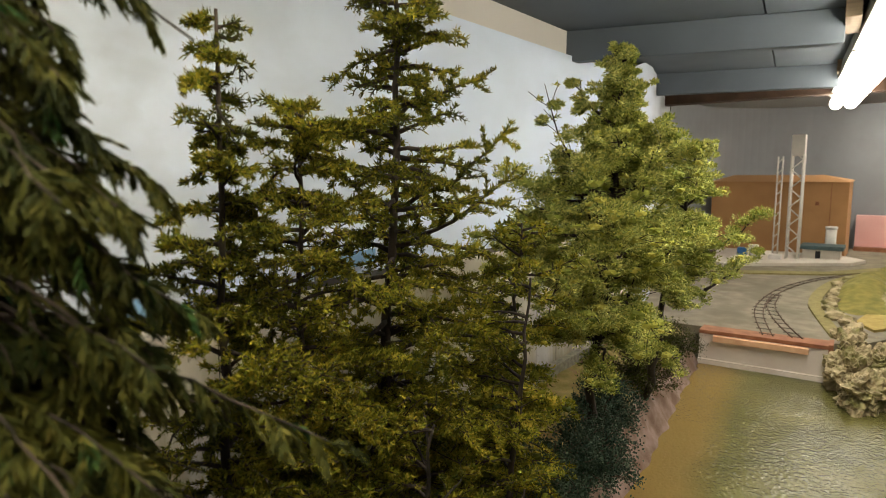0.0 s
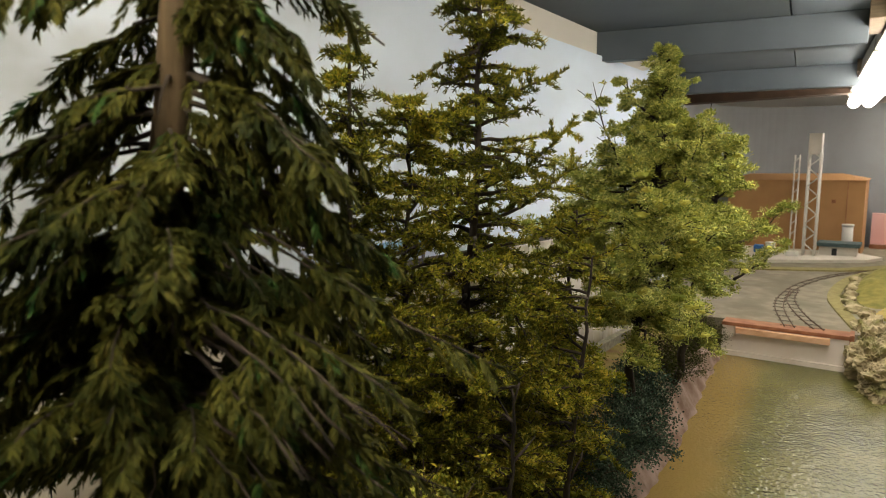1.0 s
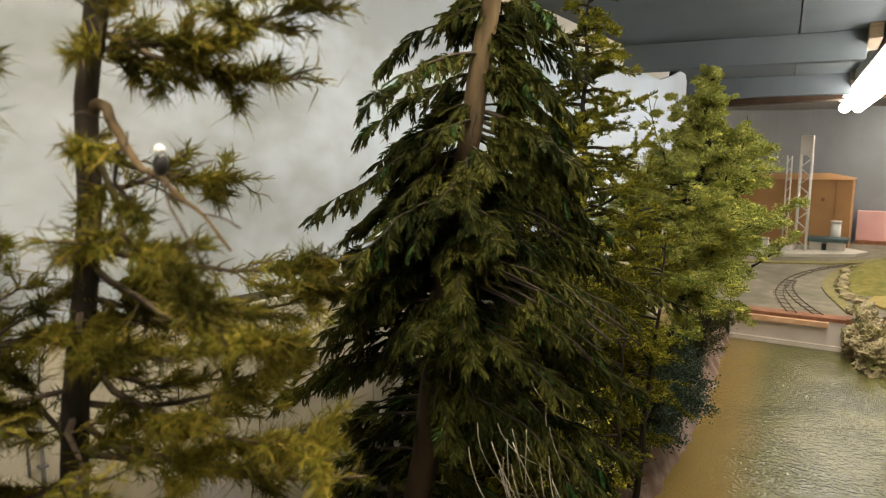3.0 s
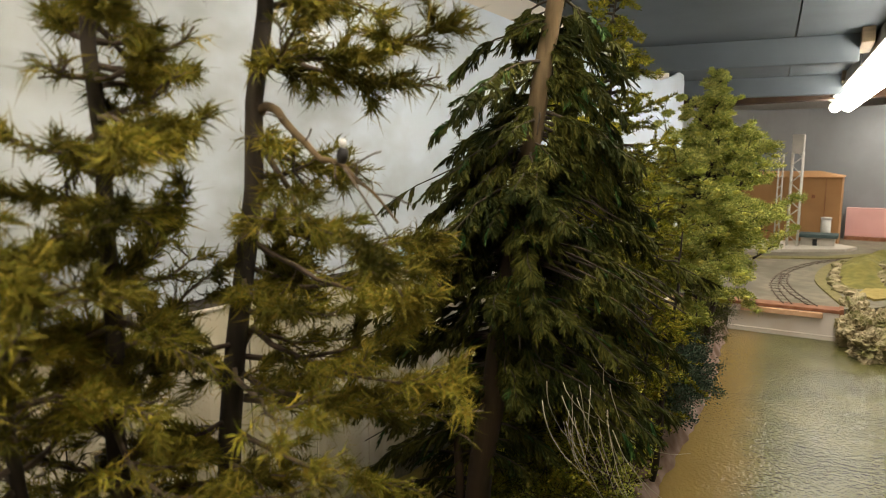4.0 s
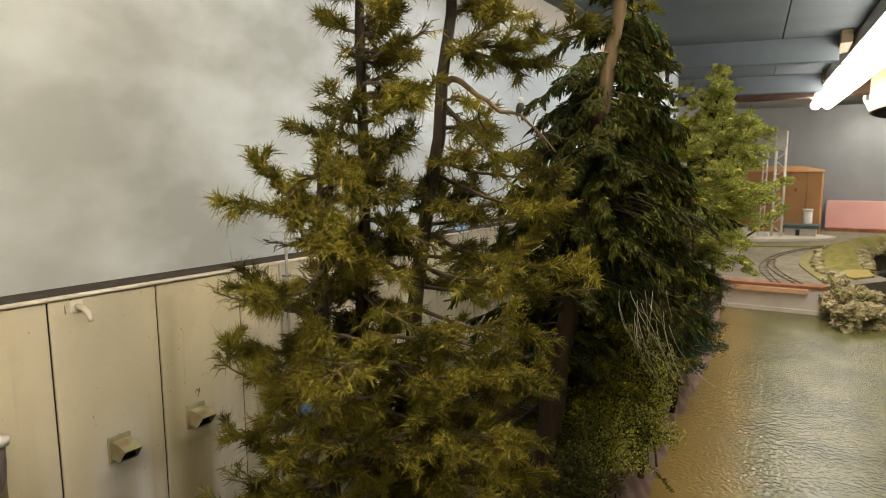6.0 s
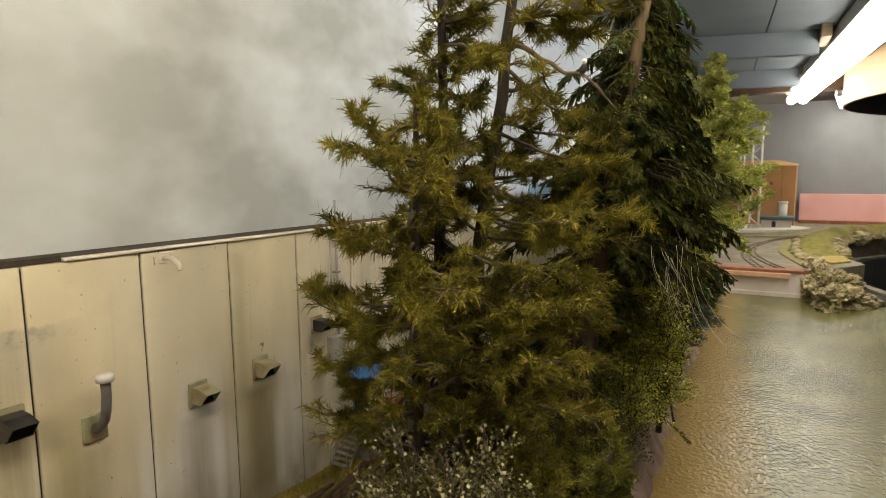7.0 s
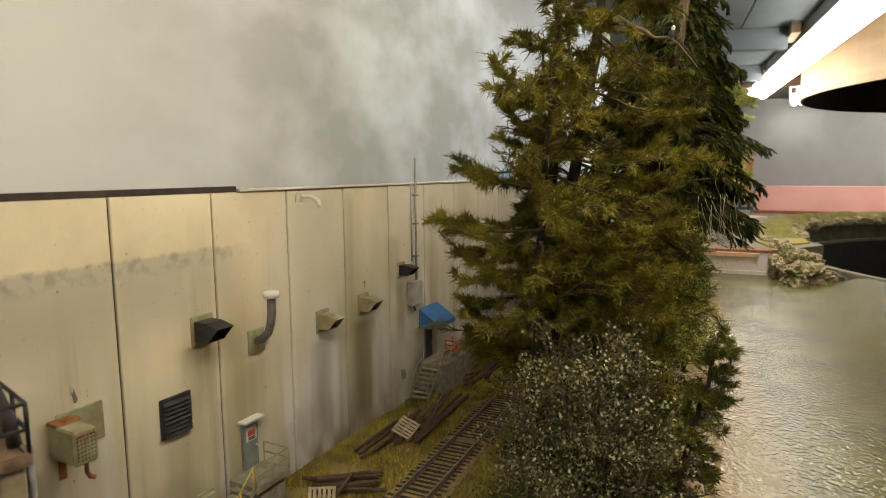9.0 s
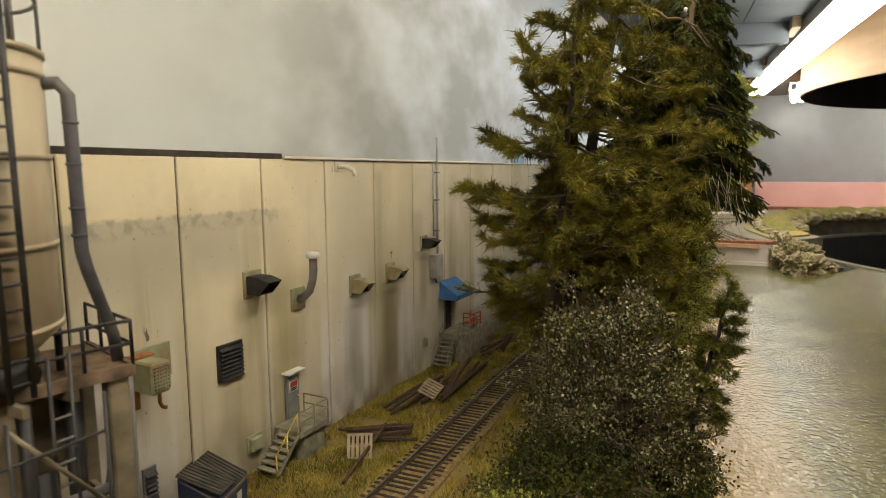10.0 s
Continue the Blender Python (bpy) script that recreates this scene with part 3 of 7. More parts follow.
def grid_mesh(name, xs_of, ys_, nx, height, material, label, category, kind="structure"):
    verts, faces = [], []
    for y in ys_:
        x0, x1 = xs_of(y)
        for i in range(nx + 1):
            x = x0 + (x1 - x0) * i / nx
            verts.append((x, y, height(x, y)))
    for j in range(len(ys_) - 1):
        for i in range(nx):
            q = j * (nx + 1) + i
            faces.append((q, q + 1, q + nx + 2, q + nx + 1))
    me = bpy.data.meshes.new(name)
    me.from_pydata(verts, [], faces)
    me.update()
    return tagged(finish(name, me, material, smooth=True), label, category, kind=kind)


def track_x(y):
    return -0.2275 - 0.045 * (y + 0.1)


def land_z(x, y):
    d = shore(y) - x
    n1 = noise.noise(Vector((x * 40, y * 40, 0.3)))
    n2 = noise.noise(Vector((x * 160, y * 160, 1.3)))
    if abs(x - track_x(y)) < 0.014 and y < 0.7:
        return LAND
    top = LAND - 0.001 + 0.002 * n1 + 0.0008 * n2
    e = max(0.0, min(1.0, (d + 0.004 + 0.006 * n1) / 0.048))
    e = e * e * (3 - 2 * e)
    return -0.006 + (top + 0.006) * e + 0.0025 * n2 * (1 - abs(2 * e - 1))


def land_mat():
    """Turf on the flat, pinkish bare soil on the slope."""
    a = M_SOIL.copy()
    a.name = "shore_soil"
    nt = a.node_tree
    n, l = nt.nodes, nt.links
    p = n["Principled BSDF"]
    base = p.inputs["Base Color"].links[0].from_socket
    co = n.new("ShaderNodeTexCoord")
    sp = n.new("ShaderNodeSeparateXYZ")
    l.new(co.outputs["Object"], sp.inputs[0])
    t = n.new("ShaderNodeTexNoise")
    t.inputs["Scale"].default_value = 45
    l.new(co.outputs["Object"], t.inputs[0])
    c = n.new("ShaderNodeValToRGB")
    c.color_ramp.elements[0].position, c.color_ramp.elements[1].position = 0.38, 0.62
    c.color_ramp.elements[0].color, c.color_ramp.elements[1].color = (0.16, 0.10, 0.068, 1), (0.27, 0.195, 0.165, 1)
    l.new(t.outputs[0], c.inputs[0])
    mr = n.new("ShaderNodeMapRange")
    mr.inputs[1].default_value, mr.inputs[2].default_value = 0.044, 0.052
    l.new(sp.outputs[2], mr.inputs[0])
    x = n.new("ShaderNodeMix")
    x.data_type = "RGBA"
    l.new(mr.outputs[0], x.inputs[0])
    l.new(c.outputs[0], x.inputs[6])
    l.new(base, x.inputs[7])
    l.new(x.outputs[2], p.inputs["Base Color"])
    return a


grid_mesh("ground", lambda y: (-0.335, shore(y) + 0.012), [-1.3 + 0.004 * i for i in range(596)], 64, land_z, land_mat(), "model turf with a bare pinkish soil bank at the water", "ground")


# ---- far side: yard ground, quay wall, rocks, box building, tower, foam ----
yard = [(-0.337, 1.100), (-0.03, 1.112), (0.0, 1.125), (0.03, 1.18), (0.075, 1.25)] + arc(PIT[0], PIT[1], PIT[2] + 0.03, math.radians(-158), math.radians(-275), 30) + [(0.8, 2.20), (0.8, 2.425), (-0.1, 2.425), (-0.38, 2.34), (-0.48, 2.1), (-0.46, 1.78), (-0.337, 1.12)]
slab("yard_ground", yard, -0.004, LAND, M_ROAD, label="grey-brown yard ground on the far shore", kind="structure")
tagged(bpy.data.objects["yard_ground"], category="ground")

quay = empty("quay_wall", (-0.11, 1.08, 0), "white plaster quay wall with a peach timber along its top", "quay wall")
Q = Matrix.Translation((-0.2, 1.0865, 0)) @ Matrix.Rotation(math.radians(3), 4, "Z")
box("wall_face", -0.01, 0.168, 0, 0.03, -0.003, 0.049, M_PLASTER, quay, "white plastered face", bevel=0.001, m=Q)
box("plinth", -0.01, 0.166, -0.004, 0.0, -0.003, 0.008, M_PLASTER, quay, m=Q)
box("coping", -0.01, 0.17, -0.003, 0.032, 0.049, 0.0552, M_BRICKRED, quay, "red-brown coping board", bevel=0.0006, m=Q)
box("timber", 0.012, 0.142, -0.011, -0.0035, 0.0395, 0.0488, M_PEACH, quay, "peach coloured timber", bevel=0.0006, m=Q)
box("end_post", 0.166, 0.172, -0.006, 0.03, -0.003, 0.0575, M_BRICKRED, quay, "dark end post", m=Q)

# yard tracks
for line_ in ([(-0.115, 1.104), (-0.150, 1.24), (-0.163, 1.36), (-0.154, 1.53), (-0.110, 1.70), (-0.04, 1.83)], [(-0.076, 1.112), (-0.115, 1.215), (-0.147, 1.34), (-0.156, 1.46)]):
    e = empty("yard_track", (line_[0][0], line_[0][1], LAND), "rusty model track set flush in the yard", "track", "yard tracks")
    c = smooth_line(line_, 8)
    for off in (-0.007, 0.007):
        tubes("rail", [[((x + off, y, LAND + 0.0008), 0.0011) for x, y in c]], M_TIMBER, e, "dark rail", sides=4)
    for i in range(1, len(c) - 1, 2):
        box("tie", c[i][0] - 0.011, c[i][0] + 0.011, c[i][1] - 0.002, c[i][1] + 0.002, LAND - 0.001, LAND + 0.0004, M_TIE, e)


def rock(name, cx, cy, cz, sx, sy, sz, seed, material=M_ROCK, parent=None, label="", sub=4, rough=0.35):
    bm = bmesh.new()
    bmesh.ops.create_icosphere(bm, subdivisions=sub, radius=1.0)
    for v in bm.verts:
        d = 1 + rough * noise.noise(v.co * 1.7 + Vector((seed, 0, 0))) + rough * 0.6 * noise.noise(v.co * 4.5 + Vector((0, seed, 0))) + rough * 0.4 * noise.noise(v.co * 11 + Vector((0, 0, seed)))
        v.co = Vector((cx + v.co.x * sx * d, cy + v.co.y * sy * d, cz + v.co.z * sz * d))
    return part(name, bm, material, parent, label)


outcrop = empty("rock_outcrop", (0.03, 1.05, 0), "pale grey-brown rocky outcrop at the water beside the quay", "rocks")
for i, (x, y, z, sx, sy, sz) in enumerate(((-0.005, 1.09, 0.022, 0.03, 0.05, 0.036), (0.01, 1.03, 0.012, 0.03, 0.05, 0.026), (0.035, 1.06, 0.010, 0.032, 0.05, 0.024), (0.06, 1.09, 0.004, 0.035, 0.04, 0.016), (-0.012, 1.16, 0.035, 0.03, 0.06, 0.032), (0.03, 1.15, 0.02, 0.04, 0.06, 0.03))):
    rock("stone", x, y, z, sx, sy, sz, 3.1 * i, M_ROCK, outcrop, sub=5, rough=0.45)

# turf berm with stones round the far side of the aisle
berm = empty("grass_berm", (0.1, 1.9, LAND), "olive grass bank edged with pale stones", "grass bank")
bm = bmesh.new()
line = arc(PIT[0], PIT[1], PIT[2] + 0.062, math.radians(-165), math.radians(-265), 60)
rows_ = []
for i, (x, y) in enumerate(line):
    d = Vector((x - PIT[0], y - PIT[1], 0)).normalized()
    ring = []
    for j in range(13):
        s = j / 12 * 2 - 1
        q = Vector((x, y, 0)) + d * s * 0.055
        ring.append(bm.verts.new((q.x, q.y, LAND - 0.002 + 0.034 * (1 - s * s) * min(1, (i + 1) / 12) * (1 + 0.35 * noise.noise(Vector((q.x * 18, q.y * 18, 0)))))))
    rows_.append(ring)
for a, b in zip(rows_, rows_[1:]):
    for j in range(12):
        bm.faces.new((a[j], a[j + 1], b[j + 1], b[j]))
bmesh.ops.recalc_face_normals(bm, faces=bm.faces)
part("turf", bm, M_OGRASS, berm, "olive turf", smooth=True)
for i in range(34):
    a = math.radians(-168 - i * 2.8)
    r = PIT[2] + 0.022 + rnd.uniform(-0.008, 0.01)
    s = rnd.uniform(0.011, 0.022)
    rock("stone", PIT[0] + r * math.cos(a), PIT[1] + r * math.sin(a), LAND + 0.004, s * 1.2, s * 1.3, s, i * 2.3, M_ROCK, berm, sub=2, rough=0.4)
VERGE = smooth_line([(-0.036, 1.145), (-0.073, 1.293), (-0.092, 1.388), (-0.097, 1.5), (-0.09, 1.62), (-0.073, 1.727), (-0.03, 1.85), (0.02, 1.94)], 4)
slab("verge", VERGE + [(x + 0.022, y - 0.008) for x, y in reversed(VERGE)], LAND, LAND + 0.003, M_YGRASS, label="yellow-green turf verge beside the yard", kind="structure")
for i, (x, y) in enumerate(VERGE[1:22]):
    st = rnd.uniform(0.009, 0.016)
    rock("stone", x + 0.034 + rnd.uniform(-0.006, 0.008), y - 0.006, LAND + 0.004, st, st * 1.25, st * 0.8, i * 1.7 + 60, M_ROCK, berm, sub=2, rough=0.45)
slab("verge_far", [(-0.40, 1.66), (-0.25, 1.70), (-0.1, 1.78), (-0.02, 1.86), (0.05, 1.98), (0.0, 1.97), (-0.1, 1.83), (-0.26, 1.74), (-0.40, 1.70)], LAND, LAND + 0.003, M_YGRASS, label="yellow-green turf strip along the yard road", kind="structure")
slab("patch", [(0.015, 1.22), (0.05, 1.27), (0.04, 1.36), (0.0, 1.34), (-0.012, 1.27)], LAND, LAND + 0.004, M_OCHRE, label="bare yellow ochre patch behind the rocks", kind="structure")

# tan box building
bx = empty("box_building", (-0.25, 2.2, LAND), "plain tan box-shaped model building with a low roof", "building")
box("wall_front", -0.45, -0.085, 2.15, 2.165, LAND, 0.272, M_TANBOX, bx, "tan front wall")
box("wall_side", -0.1, -0.085, 2.165, 2.30, LAND, 0.272, M_TANBOX, bx)
box("door_panel", -0.128, -0.1265, 2.1475, 2.15, LAND + 0.01, 0.268, M_BRICKRED, bx, "dark upright seam")
bm = bmesh.new()
pts = [(-0.455, 2.145, 0.272), (-0.08, 2.145, 0.272), (-0.08, 2.31, 0.276), (-0.455, 2.31, 0.276), (-0.40, 2.22, 0.292), (-0.15, 2.22, 0.292)]
v = [bm.verts.new(p) for p in pts]
for f in ((0, 1, 5, 4), (1, 2, 5), (2, 3, 4, 5), (3, 0, 4), (3, 2, 1, 0)):
    bm.faces.new([v[i] for i in f])
bmesh.ops.recalc_face_normals(bm, faces=bm.faces)
part("roof", bm, M_TANBOX, bx, "low tan roof")
box("hook", -0.165, -0.155, 2.146, 2.15, 0.205, 0.215, M_BRICKRED, bx, "small dark fitting")

slab("loading_slab", [(-0.33, 1.80), (-0.06, 1.99), (-0.03, 2.07), (-0.1, 2.149), (-0.44, 2.149), (-0.42, 1.85)], LAND, LAND + 0.008, M_SLAB, label="pale concrete slab in front of the box building", kind="structure")

tower = empty("lattice_tower", (-0.2, 2.0, LAND + 0.008), "white lattice tower with a solid white top", "tower")
tx, ty, tw = -0.198, 2.0, 0.014
for sx in (-1, 1):
    for sy in (-1, 1):
        rod("leg", (tx + sx * tw, ty + sy * tw, LAND + 0.006), (tx + sx * tw, ty + sy * tw, 0.35), 0.0028, M_LATTICE, tower, sides=5)
for k in range(11):
    z = LAND + 0.02 + k * 0.026
    s = 1 if k % 2 else -1
    rod("brace", (tx - s * tw, ty - tw, z), (tx + s * tw, ty - tw, z + 0.026), 0.0016, M_LATTICE, tower, sides=5)
    rod("brace", (tx - tw, ty - s * tw, z), (tx - tw, ty + s * tw, z + 0.026), 0.0016, M_LATTICE, tower, sides=5)
box("head", tx - tw - 0.002, tx + tw + 0.002, ty - tw - 0.002, ty + tw + 0.002, 0.345, 0.402, M_LATTICE, tower, "solid white head", bevel=0.001)
mast = empty("light_mast", (-0.245, 2.03, LAND + 0.008), "thin pale lattice mast beside the tower", "mast")
for sx in (-0.006, 0.006):
    rod("leg", (-0.245 + sx, 2.03, LAND + 0.006), (-0.245 + sx, 2.03, 0.345), 0.0022, M_LATTICE, mast, sides=5)
for k in range(9):
    rod("brace", (-0.251, 2.03, LAND + 0.03 + k * 0.03), (-0.239, 2.03, LAND + 0.045 + k * 0.03), 0.0013, M_LATTICE, mast, sides=4)

shed = empty("low_shed", (-0.13, 2.03, LAND + 0.008), "low shed with a flat dark teal roof", "shed")
box("body", -0.178, -0.088, 2.04, 2.10, LAND + 0.006, LAND + 0.033, M_SLAB, shed, "pale wall", bevel=0.0006)
# no real hole: a black panel stands for the shaded interior
box("opening", -0.146, -0.134, 2.036, 2.042, LAND + 0.008, LAND + 0.028, M_BLACK, shed, "black panel for the shade inside the doorway")
box("roof", -0.185, -0.08, 2.025, 2.105, LAND + 0.033, LAND + 0.044, M_TEAL, shed, "flat teal roof", bevel=0.001)
drum = empty("white_drum", (-0.118, 2.1, LAND + 0.008), "small white drum behind the shed", "drum")
tubes("body", [[((-0.118, 2.115, LAND + 0.008), 0.014), ((-0.118, 2.115, LAND + 0.085), 0.014)]], M_LATTICE, drum, sides=14)
tubes("lid", [[((-0.118, 2.115, LAND + 0.085), 0.0155), ((-0.118, 2.115, LAND + 0.092), 0.0155)]], M_LATTICE, drum, sides=14)
crate = empty("white_crate", (-0.235, 1.96, LAND + 0.008), "small white crate on the slab", "crate")
box("body", -0.25, -0.218, 1.95, 1.975, LAND + 0.006, LAND + 0.022, M_LATTICE, crate, bevel=0.002)
for i, (x, m) in enumerate(((-0.325, M_BLUE), (-0.295, M_LATTICE))):
    c = empty("container", (x, 2.0, LAND + 0.008), "small blue container on the slab" if i == 0 else "small pale container on the slab", "container")
    box("body", x - 0.012, x + 0.012, 1.99, 2.01, LAND + 0.006, LAND + 0.03 + 0.01 * i, m, c, bevel=0.001)

foam = empty("foam_board", (0.4, 2.39, LAND), "pink insulation foam board leaning along the far wall", "foam board")
box("board", -0.075, 0.55, 2.385, 2.415, LAND, 0.165, M_PINK, foam, "pink foam", bevel=0.001)
box("board", 0.552, 1.4, 2.388, 2.415, LAND, 0.163, M_PINK, foam, "pink foam", bevel=0.001)
box("base_strip", -0.075, 1.4, 2.36, 2.384, LAND, LAND + 0.012, M_BRICKRED, foam, "red-brown strip along its foot")


# ---- trees ----
def tree_base(name, loc, label, category="tree", group="model trees"):
    return empty(name, loc, label, category, group)


def lerp_path(path, s):
    """Point at share s of a trunk path of (point, radius)."""
    x = s * (len(path) - 1)
    i = min(int(x), len(path) - 2)
    return Vector(path[i][0]).lerp(Vector(path[i + 1][0]), x - i), path[i][1] + (path[i + 1][1] - path[i][1]) * (x - i)


def trunk_path(base, top, r0, r1, steps=14, crook=0.004):
    a, b = Vector(base), Vector(top)
    out = []
    for i in range(steps + 1):
        s = i / steps
        p = a.lerp(b, s) + Vector((rnd.gauss(0, crook), rnd.gauss(0, crook), 0)) * (0.3 if i in (0, steps) else 1)
        out.append((p, r0 + (r1 - r0) * s))
    return out


def clumps(lines, per_line, t0, off, flat=0.6):
    """Centres of foliage clumps along the outer part of each line, with the line's way there."""
    c, w = [], []
    for ln in lines:
        n = len(ln) - 1
        for k in range(per_line):
            x = (t0 + (1 - t0) * (k + rnd.random()) / per_line) * n
            i = min(int(x), n - 1)
            p = ln[i].lerp(ln[i + 1], x - i)
            d = (ln[i + 1] - ln[i]).normalized()
            c.append((p.x + rnd.gauss(0, off), p.y + rnd.gauss(0, off), p.z + rnd.gauss(0, off * flat)))
            w.append(d[:])
    return np.array(c), np.array(w)


def limb_parts(limbs, twigs_of, r, e, material, label):
    """Each limb with its own twigs is one part."""
    for w, tw in zip(limbs, twigs_of):
        n = len(w)
        tubes("limb", [[(p, max(r * (1 - i / n), 0.0003)) for i, p in enumerate(w)]] + [[(p, 0.00026) for p in t] for t in tw], material, e, label, sides=4)


def make_limb(p, way, ln, droop, jitter, twig_share=0.3, up=0.0, prob=0.8, rise=0.0):
    w = wander(p, way, ln, 7, droop=droop, jitter=jitter, rise=rise)
    tw = []
    for k in range(2, 8):
        for sgn in (-1, 1):
            if rnd.random() < prob:
                d = (w[k] - w[k - 1]).normalized()
                sd = d.cross(Vector((0, 0, 1))) * sgn
                tw.append(wander(w[k - 1], d * 0.7 + sd * 0.8 + Vector((0, 0, rnd.uniform(-0.3, 0.25) + up)), max(ln * rnd.uniform(0.5, 1.1) * twig_share, 0.006), 4, droop=droop * 0.5, jitter=0.2))
    return w, tw


def to_limb(a, b, sag=0.15):
    """A limb from a to b with a slight arch."""
    a, b = Vector(a), Vector(b)
    out = []
    for i in range(8):
        s = i / 7
        out.append(a.lerp(b, s) + Vector((rnd.gauss(0, 0.0015), rnd.gauss(0, 0.0015), -sag * (b - a).length * s * (1 - s) * 2)))
    tw = []
    ln = (b - a).length
    for k in range(2, 8):
        d = (out[k] - out[k - 1]).normalized()
        for _ in range(2):
            tw.append(wander(out[k - 1], d + Vector((rnd.gauss(0, 0.6), rnd.gauss(0, 0.6), rnd.gauss(0, 0.4))), ln * 0.2, 4, droop=0.02, jitter=0.2))
    return out, tw


def fibre_tree(name, base, top, r0, reach, z_low, label, n_limbs=34, seed=1, per=28, fib=0.0060, sparse=None, material=None, extra=(), power=0.65):
    """Wispy fir: crooked wire limbs with tufts of fine olive fibre."""
    rnd.seed(seed)
    e = tree_base(name, base, label)
    tp = trunk_path(base, top, r0, r0 * 0.35, crook=r0 * 0.3)
    tubes("trunk", [tp], M_BARK, e, "dark rough bark", sides=9)
    limbs, tws = [], []
    for i in range(n_limbs):
        s = z_low + (0.985 - z_low) * (i + rnd.random()) / n_limbs
        p, r = lerp_path(tp, s)
        a = i * 2.4 + rnd.uniform(-0.5, 0.5)
        if sparse and sparse(s, a):
            continue
        ln = reach * (1.08 - s) ** power * rnd.uniform(0.45, 1.1)
        w, tw = make_limb(p, (math.cos(a), math.sin(a), rnd.uniform(-0.45, 0.5)), ln, 0.05, 0.2, rise=0.16, up=0.1)
        limbs.append(w)
        tws.append(tw)
    on_trunk = [(lerp_path(tp, min(0.98, (p0[2] - base[2]) / (top[2] - base[2])))[0], p1) for p0, p1 in extra]
    for p0, p1 in on_trunk + [(lerp_path(tp, 0.93)[0], Vector(top) + Vector((0.002, 0.002, 0.010)))]:
        w, tw = to_limb(p0, p1)
        limbs.append(w)
        tws.append(tw)
    limb_parts(limbs, tws, 0.0011, e, M_TWIG, "thin dark limb with fine twigs")
    c1, w1 = along(limbs, 0.0022, 0.38)
    c2, w2 = along([t for tw in tws for t in tw], 0.0020, 0.15)
    c, w = np.concatenate([c1, c2]), np.concatenate([w1, w2])
    # some stretches are thick with fibre, others thin
    thick = np.array([0.12 + 1.5 * min(1.0, max(0.0, 0.35 + 2.2 * noise.noise(Vector(p) * 62.0))) for p in c])
    org, d = brush(c, w, per * thick, 0.62, 0.14, 0.9)
    org = org + rng.normal(size=org.shape) * 0.0006
    me = blade_mesh("crown", org, d, rng.uniform(0.45, 1.15, len(org)) * fib, rng.uniform(0.00028, 0.00052, len(org)), 1.1, 0.22)
    finish("crown", me, material or M_FIR, e, "wispy olive fibre foliage")
    return e


